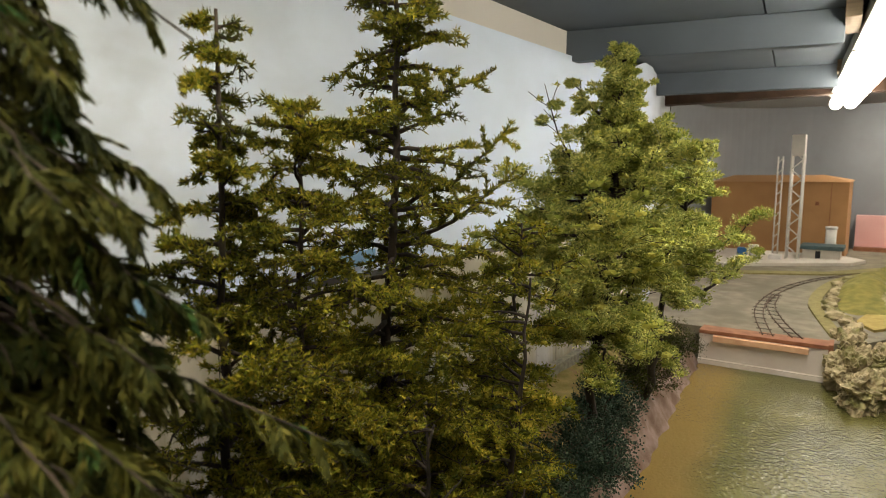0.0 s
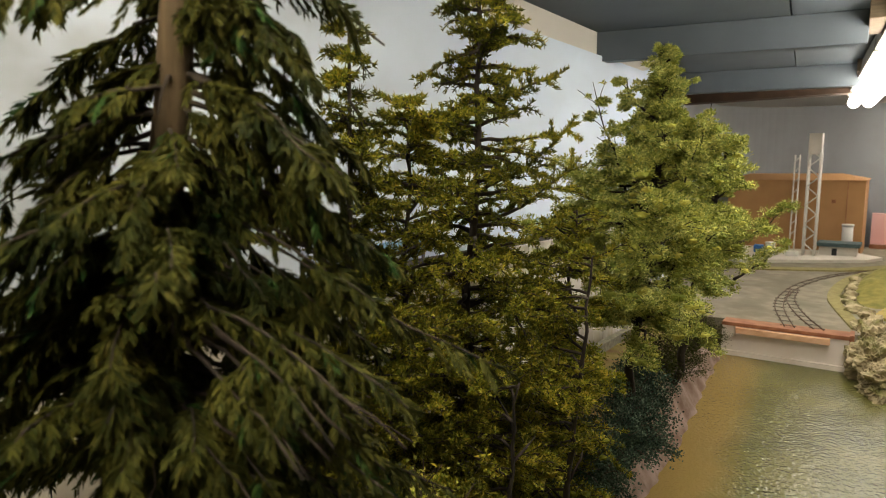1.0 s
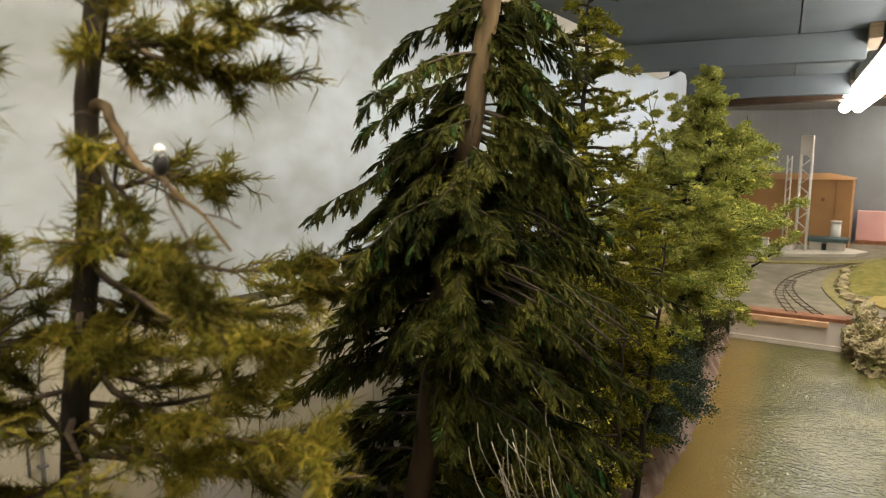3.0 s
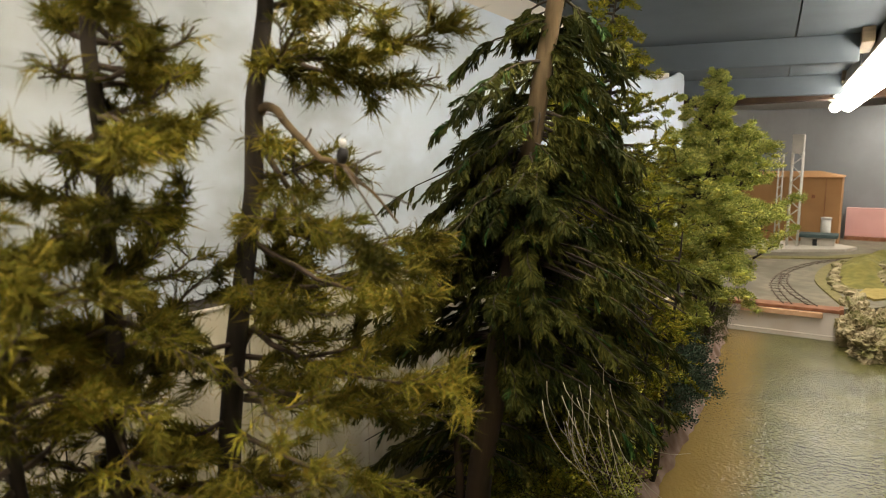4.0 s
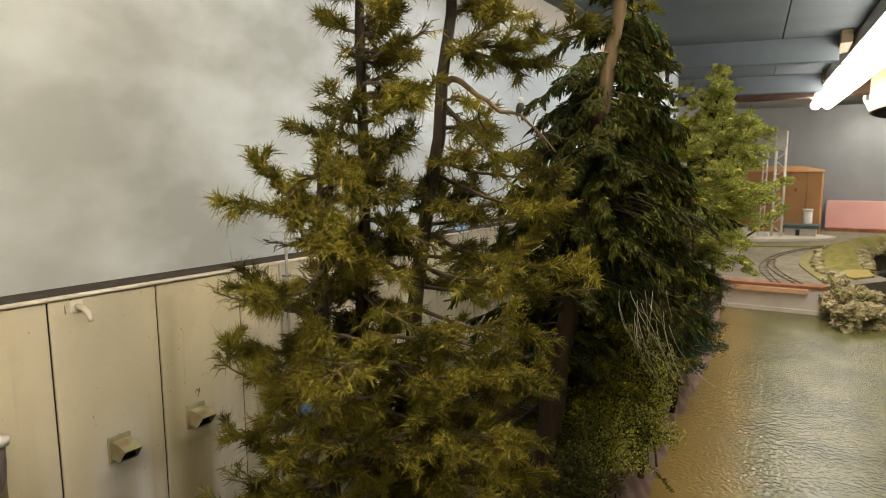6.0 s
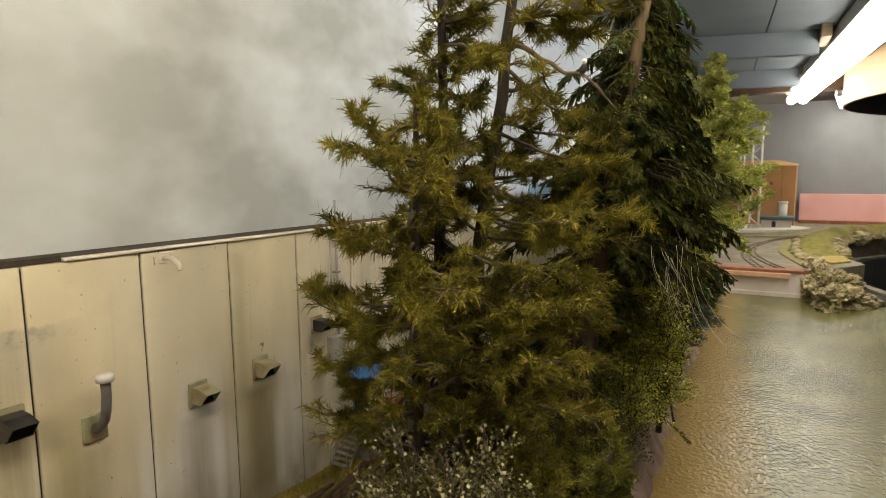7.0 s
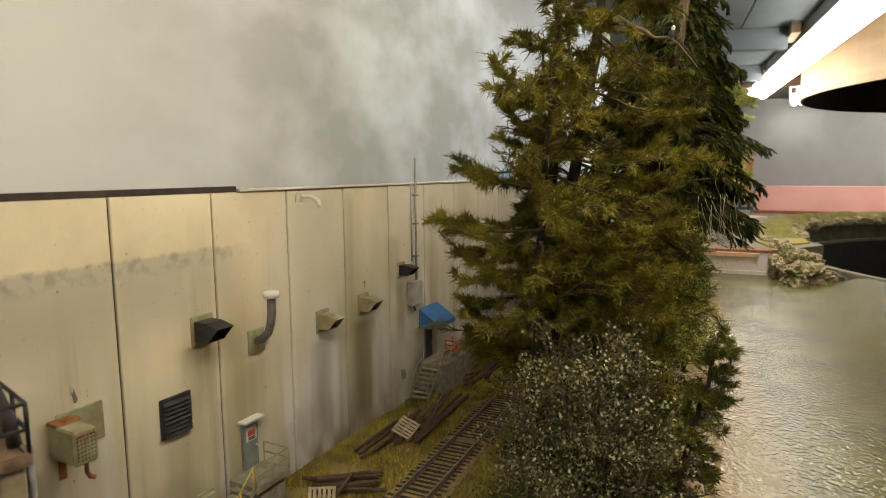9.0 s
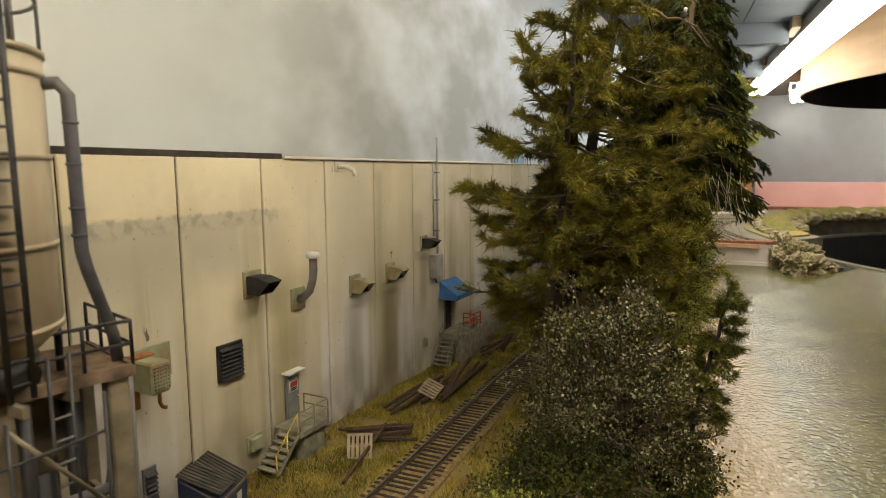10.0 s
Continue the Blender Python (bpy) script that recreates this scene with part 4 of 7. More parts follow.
def frond_tree(name, base, top, r0, rx, ry, label, seed=3):
    """Cedar with tiers of limbs and drooping feathery fronds."""
    rnd.seed(seed)
    e = tree_base(name, base, label)
    tp = trunk_path(base, top, r0, r0 * 0.45, crook=0.0012)
    # the dark lower bark also carries the shade; the lit top is tan
    tubes("trunk", [tp[:10]], M_BARKR, e, "dark reddish brown grooved bark", sides=10)
    tubes("upper_trunk", [tp[9:]], M_BARKT, e, "upper trunk in a lighter tan for its lit bark", sides=10)
    side_stem = [(Vector(base) + Vector((0.016 - 0.004 * i, -0.004 + 0.003 * i, 0.03 * i)), r0 * (0.5 - 0.06 * i)) for i in range(6)]
    tubes("stem", [side_stem], M_BARKR, e, "thinner stem beside the trunk", sides=8)
    shape = ((0.20, 0.45), (0.32, 0.80), (0.45, 1.0), (0.58, 0.95), (0.70, 0.78), (0.80, 0.62), (0.90, 0.46), (1.0, 0.30))
    ends = [(-0.066, 0.168, 0.247), (-0.074, 0.158, 0.21), (-0.098, 0.158, 0.338), (-0.064, 0.128, 0.238), (-0.100, 0.130, 0.300), (-0.092, 0.138, 0.268),
            (-0.218, 0.080, 0.218), (-0.196, 0.084, 0.284), (-0.190, 0.095, 0.255), (-0.174, 0.092, 0.318), (-0.166, 0.094, 0.345), (-0.1522, 0.060, 0.293), (-0.1646, 0.080, 0.2925), (-0.1583, 0.080, 0.2656), (-0.1464, 0.060, 0.2683), (-0.1647, 0.080, 0.240), (-0.152, 0.080, 0.2305), (-0.177, 0.100, 0.2354), (-0.170, 0.088, 0.280), (-0.180, 0.085, 0.250), (-0.160, 0.070, 0.250), (-0.134, 0.054, 0.325), (-0.142, 0.050, 0.270)]
    ends += [(rnd.uniform(-0.092, -0.066), rnd.uniform(0.100, 0.140), rnd.uniform(0.180, 0.245)) for _ in range(22)]
    ends += [(rnd.uniform(-0.116, -0.084), rnd.uniform(0.118, 0.142), rnd.uniform(0.255, 0.36)) for _ in range(12)]
    ends += [(rnd.uniform(-0.100, -0.080), rnd.uniform(0.134, 0.152), rnd.uniform(0.245, 0.315)) for _ in range(12)]
    ends += [(rnd.uniform(-0.225, -0.182), rnd.uniform(0.070, 0.105), rnd.uniform(0.115, 0.215)) for _ in range(20)]
    ends += [(rnd.uniform(-0.145, -0.090), rnd.uniform(0.135, 0.170), rnd.uniform(0.19, 0.26)) for _ in range(24)]
    ends += [(-0.170, 0.080, 0.278), (-0.190, 0.100, 0.259), (-0.162, 0.080, 0.265), (-0.145, 0.080, 0.289), (-0.171, 0.100, 0.286), (-0.169, 0.080, 0.250), (-0.177, 0.100, 0.303), (-0.150, 0.080, 0.303),
             (-0.072, 0.122, 0.182), (-0.078, 0.112, 0.176), (-0.070, 0.130, 0.190), (-0.126, 0.130, 0.281), (-0.130, 0.130, 0.292), (-0.181, 0.160, 0.286), (-0.170, 0.160, 0.256), (-0.200, 0.160, 0.260), (-0.102, 0.130, 0.294)]
    ends += [(rnd.uniform(-0.135, -0.095), rnd.uniform(0.120, 0.145), rnd.uniform(0.215, 0.285)) for _ in range(16)]
    # short fronds that hide the middle of the trunk
    ends += [(tx0 + rnd.uniform(0.012, 0.03), ty0 - rnd.uniform(0.004, 0.026), z0 - 0.012) for z0 in [0.205 + 0.0058 * i for i in range(17)] for tx0, ty0 in [(-0.166 + 0.1252 * (z0 - 0.045), 0.0925 + 0.0774 * (z0 - 0.045))]]
    limbs, fo, fw, fl, fb = [], [], [], [], []
    total = 150
    for k in range(total + len(ends)):
        goal = Vector(ends[k - total]) if k >= total else None
        s = 0.30 + 0.69 * (k + rnd.random()) / total if goal is None else min(0.99, (goal.z - 0.02) / 0.385)
        p, r = lerp_path(tp, s)
        if goal is None:
            a = k * 2.4 + rnd.uniform(-0.35, 0.35)
            low = p.z < 0.235 and math.sin(a) < -0.2
            hole = s > 0.66 and rnd.random() < (0.35 if math.sin(a) > 0.1 else 0.2)
            if low or hole or (0.78 < s < 0.87 and math.cos(a + 1.0) > 0.6):
                continue
            f = next(u0 + (u1 - u0) * (s - s0) / (s1 - s0) for (s0, u0), (s1, u1) in zip(shape, shape[1:]) if s <= s1)
            ln = f / math.sqrt((math.cos(a) / rx) ** 2 + (math.sin(a) / ry) ** 2) * rnd.uniform(0.45, 1.0)
            if math.cos(a) > 0.3:
                ln *= 0.62 if s < 0.66 else 0.4
            if math.cos(a) < 0.3 and s > 0.42:
                ln *= 0.78 if s < 0.6 else 0.62
            w = wander(p, (math.cos(a), math.sin(a), rnd.uniform(0.05, 0.45)), ln, 9, droop=rnd.uniform(0.05, 0.14), jitter=0.13)
        else:
            ln = (goal - p).length
            w = [p.lerp(goal, i / 9) + Vector((rnd.gauss(0, 0.0008), rnd.gauss(0, 0.0008), 0.16 * ln * i / 9 * (1 - i / 9) * 4 * 0.5)) for i in range(10)]
        limbs.append(w)
        for j in range(1, 10):
            d = (w[j] - w[j - 1]).normalized()
            sd = d.cross(Vector((0, 0, 1))).normalized()
            for h in range((6 if j > 2 else 3) if ln > 0.03 else 4):
                c = w[j - 1].lerp(w[j], rnd.random())
                if noise.noise(c * 48.0) < -0.27:
                    continue
                bl = rnd.uniform(0.007, 0.017) * (0.55 + 0.45 * min(1.0, ln / 0.06)) * (1.15 - 0.5 * j / 9)
                sgn = -1 if h % 2 else 1
                stem = wander(c, d * rnd.uniform(0.5, 1.1) + sd * sgn * rnd.uniform(0.2, 0.8) + Vector((0, 0, rnd.uniform(-0.6, 0.25))), bl, 5, droop=rnd.uniform(0.04, 0.22), jitter=0.09)
                flat = d.cross(sd) + Vector((rnd.gauss(0, 0.3), rnd.gauss(0, 0.3), 0)) if rnd.random() < 0.75 else Vector((rnd.gauss(0, 1), rnd.gauss(0, 1), rnd.gauss(0, 0.4)))
                bright = rnd.random() < 0.04
                for m in range(24):
                    x = (m + rnd.random()) / 24 * 5
                    g = min(int(x), 4)
                    dd = (stem[g + 1] - stem[g]).normalized()
                    side = dd.cross(flat).normalized()
                    v = dd + side * (0.5 if m % 2 else -0.5) * rnd.uniform(0.5, 1.3) + Vector((rnd.gauss(0, 0.08), rnd.gauss(0, 0.08), rnd.gauss(0, 0.08)))
                    fo.append(stem[g].lerp(stem[g + 1], x - g)[:])
                    fw.append(v[:])
                    fl.append(rnd.uniform(0.0024, 0.0054) * (1.15 - 0.5 * x / 5))
                    fb.append(bright)
    limb_parts(limbs, [[] for _ in limbs], 0.0009, e, M_BARK, "dark drooping limb")
    fo, fw, fl, fb = np.array(fo), np.array(fw), np.array(fl), np.array(fb)
    for nm, sel, m, lab in (("crown", ~fb, M_CEDAR, "drooping dark green fronds"), ("new_growth", fb, M_CEDARB, "brighter green fronds")):
        finish(nm, blade_mesh(nm, fo[sel], fw[sel], fl[sel], rng.uniform(0.0005, 0.0010, sel.sum()), 0.25, 0.25), m, e, lab)
    return e


def pad_mesh(centres, radii):
    """Lumpy flattened pads, joined."""
    bm = bmesh.new()
    bmesh.ops.create_icosphere(bm, subdivisions=1, radius=1.0)
    bm.verts.ensure_lookup_table()
    ico = np.array([v.co[:] for v in bm.verts])
    tri = np.array([[v.index for v in f.verts] for f in bm.faces])
    bm.free()
    lump = rng.uniform(0.72, 1.2, (len(centres), len(ico), 1))
    v = centres[:, None, :] + ico[None] * lump * radii[:, None, None] * np.array([1, 1, 0.55])
    f = tri[None] + (np.arange(len(centres)) * len(ico))[:, None, None]
    me = bpy.data.meshes.new("inner_foliage")
    me.from_pydata(v.reshape(-1, 3).tolist(), [], f.reshape(-1, 3).tolist())
    me.update()
    return me


def flock_tree(name, base, top, r0, reach, z_low, label, material, n_limbs=30, seed=5, per=160, fleck=0.0026, power=0.7, extra=(), pads=5, off=0.0024, up=0.3, bark=None, category="tree", profile=None, jit=0.2, ball=0.0, inner=None, east=9.0):
    """Tree with pads of fine flock on forking twigs."""
    rnd.seed(seed)
    e = tree_base(name, base, label, category)
    tp = trunk_path(base, top, r0, r0 * 0.22, crook=r0 * 0.5)
    tubes("trunk", [tp], bark or M_BARK, e, "dark thin trunk", sides=8)
    limbs, tws = [], []
    for i in range(n_limbs):
        s = z_low + (1.0 - z_low) * (i + rnd.random()) / n_limbs
        p, r = lerp_path(tp, min(s, 0.99))
        a = i * 2.4 + rnd.uniform(-0.6, 0.6)
        ln = (profile(s) if profile else reach * max(1.03 - s, 0.02) ** power + reach * 0.05) * rnd.uniform(0.5, 1.15)
        w, tw = make_limb(p, (math.cos(a), math.sin(a), rnd.uniform(-0.1, 0.2) + up), ln, 0.07, jit, 0.34)
        if w[-1].x > east:
            continue
        limbs.append(w)
        tws.append(tw)
    for p0, p1 in extra:
        w, tw = to_limb(p0, p1)
        limbs.append(w)
        tws.append(tw)
    limb_parts(limbs, tws, r0 * 0.36, e, bark or M_BARK, "dark forking limb")
    if ball:
        # rounded flat pads: flecks lie mostly near the surface of each
        c1, w1 = clumps(limbs, pads, 0.40, off)
        c2, w2 = clumps([t for tw in tws for t in tw], 1, 0.5, 0.0012)
        c = np.concatenate([c1, c2])
        big = np.repeat(np.clip([(ln[-1] - ln[0]).length / 0.045 for ln in limbs], 0.22, 1.0), pads)
        n = np.r_[per * big, np.full(len(c2), per // 3) * np.clip((top[2] - c2[:, 2]) / 0.06, 0.3, 1.0)]
        n = (n * rng.uniform(0.3, 1.6, len(n))).astype(int)
        org = np.repeat(c, n, 0)
        u = rng.normal(size=org.shape)
        u /= np.linalg.norm(u, axis=1, keepdims=True)
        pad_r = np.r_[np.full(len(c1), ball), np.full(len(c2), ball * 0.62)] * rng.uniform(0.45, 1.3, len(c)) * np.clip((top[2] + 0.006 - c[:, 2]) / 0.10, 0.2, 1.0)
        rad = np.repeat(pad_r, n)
        # pad cores take a darker green: the shade inside is in their colour
        finish("inner_foliage", pad_mesh(c, pad_r * 0.52), inner or M_DKBUSH, e, "inner foliage pads in a darker green that stands for shade")
        org = org + u * (rad * rng.uniform(0.5, 1.05, len(org)))[:, None] * np.array([1, 1, 0.55])
        d = u * np.array([0.8, 0.8, 0.6]) + rng.normal(size=org.shape) * 0.5 + np.array([0, 0, 0.3])
        me = blade_mesh("crown", org, d, rng.uniform(0.6, 1.4, len(org)) * fleck, rng.uniform(0.35, 0.7, len(org)) * fleck * 0.62, 0.5)
    else:
        c1, w1 = along(limbs, 0.0022, 0.35)
        c2, w2 = along([t for tw in tws for t in tw], 0.0018, 0.1)
        c, w = np.concatenate([c1, c2]), np.concatenate([w1, w2])
        thick = np.array([0.3 + 1.3 * max(0.0, 0.5 + noise.noise(Vector(p) * 45.0)) for p in c])
        org, d = brush(c, w, per * 0.11 * thick, 0.8, 0.25, 0.7)
        me = blade_mesh("crown", org + rng.normal(size=org.shape) * 0.0005, d, rng.uniform(0.5, 1.2, len(org)) * fleck * 1.1, rng.uniform(0.0004, 0.00078, len(org)), 0.5)
    finish("crown", me, material, e, "pads of fine flock foliage")
    return e


G0 = 0.052
# fir group by the siding
fibre_tree("fir_tree", (-0.189, -0.037, G0), (-0.1488, -0.0151, 0.43), 0.0052, 0.088, 0.06, "tall olive-green model fir with a partly bare dark trunk", n_limbs=58, seed=21,
           sparse=lambda s, a: (0.52 < s < 0.82 and math.cos(a - 0.6) < 0.3) or (s < 0.2 and math.cos(a) > 0.5) or (s < 0.3 and math.cos(a) < -0.5),
           extra=[((0, 0, 0.34), (-0.119, 0.0172, 0.3285)), ((0, 0, 0.31), (-0.156, 0.0254, 0.302)), ((0, 0, 0.285), (-0.1143, 0.023, 0.279)), ((0, 0, 0.365), (-0.135, 0.012, 0.352)), ((0, 0, 0.335), (-0.10, 0.005, 0.345)),
                  ((0, 0, 0.31), (-0.10, -0.03, 0.275)), ((0, 0, 0.28), (-0.105, -0.005, 0.262)), ((0, 0, 0.235), (-0.098, 0.010, 0.225)), ((0, 0, 0.25), (-0.095, 0.0, 0.238)), ((0, 0, 0.19), (-0.118, 0.008, 0.175)), ((0, 0, 0.25), (-0.15, 0.014, 0.24)),
                  ((0, 0, 0.265), (-0.118, 0.031, 0.272)), ((0, 0, 0.24), (-0.125, 0.018, 0.248)), ((0, 0, 0.225), (-0.122, 0.025, 0.230)), ((0, 0, 0.215), (-0.105, -0.012, 0.208)), ((0, 0, 0.205), (-0.100, -0.035, 0.193)), ((0, 0, 0.17), (-0.118, -0.020, 0.160)), ((0, 0, 0.15), (-0.112, 0.0, 0.135)), ((0, 0, 0.135), (-0.118, -0.03, 0.125))])
fibre_tree("fir_tree", (-0.171, -0.061, G0), (-0.171, -0.0655, 0.41), 0.0040, 0.068, 0.08, "slender olive-green model fir with wispy foliage", n_limbs=76, seed=22, power=0.5, sparse=lambda s, a: (s < 0.22 and math.cos(a) > 0.6) or (s < 0.35 and math.cos(a) < -0.4),
           extra=[((0, 0, 0.17), (-0.118, -0.052, 0.165)), ((0, 0, 0.17), (-0.092, -0.072, 0.158)), ((0, 0, 0.18), (-0.097, -0.058, 0.178)), ((0, 0, 0.21), (-0.108, -0.045, 0.222)), ((0, 0, 0.20), (-0.102, -0.062, 0.205)), ((0, 0, 0.17), (-0.108, -0.085, 0.180)), ((0, 0, 0.14), (-0.105, -0.060, 0.135)), ((0, 0, 0.13), (-0.112, -0.040, 0.115)), ((0, 0, 0.13), (-0.105, -0.080, 0.120)),
                  ((0, 0, 0.315), (-0.1549, -0.050, 0.328)), ((0, 0, 0.30), (-0.1663, -0.045, 0.3125)), ((0, 0, 0.325), (-0.147, -0.050, 0.338)), ((0, 0, 0.31), (-0.1414, -0.050, 0.316)), ((0, 0, 0.335), (-0.1721, -0.045, 0.341)), ((0, 0, 0.285), (-0.1545, -0.050, 0.297)), ((0, 0, 0.355), (-0.152, -0.052, 0.362))])
fibre_tree("fir_tree", (-0.181, -0.076, G0), (-0.164, -0.0955, 0.288), 0.0032, 0.085, 0.10, "short olive-green model fir with spreading limbs", n_limbs=56, seed=23, power=0.5, sparse=lambda s, a: (s < 0.3 and math.cos(a) > 0.6) or (s < 0.5 and math.cos(a - 3.7) > 0.4),
           extra=[((-0.167, -0.087, 0.262), (-0.1945, -0.1027, 0.2857)), ((-0.17, -0.088, 0.19), (-0.2185, -0.107, 0.202)), ((-0.17, -0.088, 0.2), (-0.236, -0.088, 0.205)), ((-0.172, -0.088, 0.17), (-0.238, -0.07, 0.19)), ((-0.174, -0.088, 0.15), (-0.235, -0.09, 0.14)), ((0, 0, 0.145), (-0.2225, -0.070, 0.1495)), ((0, 0, 0.125), (-0.2165, -0.070, 0.128)), ((0, 0, 0.12), (-0.206, -0.060, 0.118)), ((0, 0, 0.13), (-0.214, -0.094, 0.143)), ((0, 0, 0.11), (-0.200, -0.085, 0.108)), ((0, 0, 0.12), (-0.212, -0.045, 0.125))])
fibre_tree("fir_sapling", (-0.1035, -0.108, 0.045), (-0.0835, -0.084, 0.1505), 0.0021, 0.020, 0.12, "small leaning fir sapling with a dark stem", n_limbs=46, seed=24, per=26, fib=0.0036, sparse=lambda s, a: math.cos(a - 0.4) < -0.6 and s > 0.4, power=0.35, material=M_DKFIR)
# cedar
frond_tree("cedar_tree", (-0.166, 0.0925, 0.045), (-0.1177, 0.1223, 0.43), 0.0078, 0.078, 0.080, "tall dark green model cedar with drooping fronds")
# clump towards the far shore
flock_tree("spruce_tree", (-0.165, 0.288, G0), (-0.1665, 0.311, 0.43), 0.0040, 0.112, 0.08, "olive-green model spruce with layered branches", M_OLIVE, n_limbs=150, seed=31, east=-0.105, per=135, power=0.78, up=0.12,
           extra=[((-0.178, 0.325, 0.29), (-0.138, 0.37, 0.335)), ((-0.18, 0.325, 0.27), (-0.135, 0.372, 0.31)), ((-0.177, 0.32, 0.385), (-0.20, 0.312, 0.415))])
flock_tree("spruce_tree", (-0.165, 0.20, G0), (-0.163, 0.208, 0.365), 0.0028, 0.088, 0.10, "thin sparse olive-green model tree", M_OLIVE, n_limbs=84, seed=32, east=-0.108, power=0.95, per=140)
flock_tree("spruce_tree", (-0.162, 0.236, G0), (-0.158, 0.24, 0.335), 0.0028, 0.085, 0.10, "bushy olive-green model tree with forked limbs", M_OLIVE, n_limbs=104, seed=33, east=-0.112, power=0.5, per=150)
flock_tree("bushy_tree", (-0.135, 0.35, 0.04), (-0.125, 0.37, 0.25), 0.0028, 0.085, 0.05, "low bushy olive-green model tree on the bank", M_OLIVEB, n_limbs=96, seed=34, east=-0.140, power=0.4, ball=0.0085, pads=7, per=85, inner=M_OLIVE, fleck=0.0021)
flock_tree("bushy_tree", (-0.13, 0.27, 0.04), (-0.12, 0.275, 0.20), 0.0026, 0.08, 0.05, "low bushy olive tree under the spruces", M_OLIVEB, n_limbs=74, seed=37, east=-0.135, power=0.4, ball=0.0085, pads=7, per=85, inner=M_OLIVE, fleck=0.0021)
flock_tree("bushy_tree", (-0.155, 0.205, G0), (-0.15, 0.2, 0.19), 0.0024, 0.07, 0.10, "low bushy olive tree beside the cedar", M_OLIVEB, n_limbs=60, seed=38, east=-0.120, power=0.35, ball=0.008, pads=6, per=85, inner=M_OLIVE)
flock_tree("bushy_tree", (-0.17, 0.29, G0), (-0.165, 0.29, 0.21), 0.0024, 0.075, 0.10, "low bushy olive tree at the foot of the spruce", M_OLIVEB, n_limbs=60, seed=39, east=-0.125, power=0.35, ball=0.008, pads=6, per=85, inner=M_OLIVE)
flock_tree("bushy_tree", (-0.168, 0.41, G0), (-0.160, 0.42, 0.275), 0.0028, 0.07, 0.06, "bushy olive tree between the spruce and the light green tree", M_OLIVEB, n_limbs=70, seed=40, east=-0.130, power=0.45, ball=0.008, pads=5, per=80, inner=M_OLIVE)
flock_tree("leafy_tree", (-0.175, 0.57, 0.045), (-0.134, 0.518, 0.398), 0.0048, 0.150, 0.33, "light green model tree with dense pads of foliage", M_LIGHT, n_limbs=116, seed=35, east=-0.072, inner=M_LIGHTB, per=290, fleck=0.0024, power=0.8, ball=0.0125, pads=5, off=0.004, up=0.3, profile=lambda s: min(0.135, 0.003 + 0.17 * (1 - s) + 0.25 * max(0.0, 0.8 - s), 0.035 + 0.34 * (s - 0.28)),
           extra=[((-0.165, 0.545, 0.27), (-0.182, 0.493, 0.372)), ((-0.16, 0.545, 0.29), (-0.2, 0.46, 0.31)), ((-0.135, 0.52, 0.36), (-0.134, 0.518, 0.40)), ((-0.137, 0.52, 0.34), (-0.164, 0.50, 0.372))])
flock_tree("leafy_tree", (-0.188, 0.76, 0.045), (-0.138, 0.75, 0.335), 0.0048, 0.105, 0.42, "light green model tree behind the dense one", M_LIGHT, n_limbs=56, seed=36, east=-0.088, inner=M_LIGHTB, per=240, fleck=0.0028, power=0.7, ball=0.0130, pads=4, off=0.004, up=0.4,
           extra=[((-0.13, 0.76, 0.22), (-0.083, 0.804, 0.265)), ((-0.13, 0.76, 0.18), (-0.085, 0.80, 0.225))])


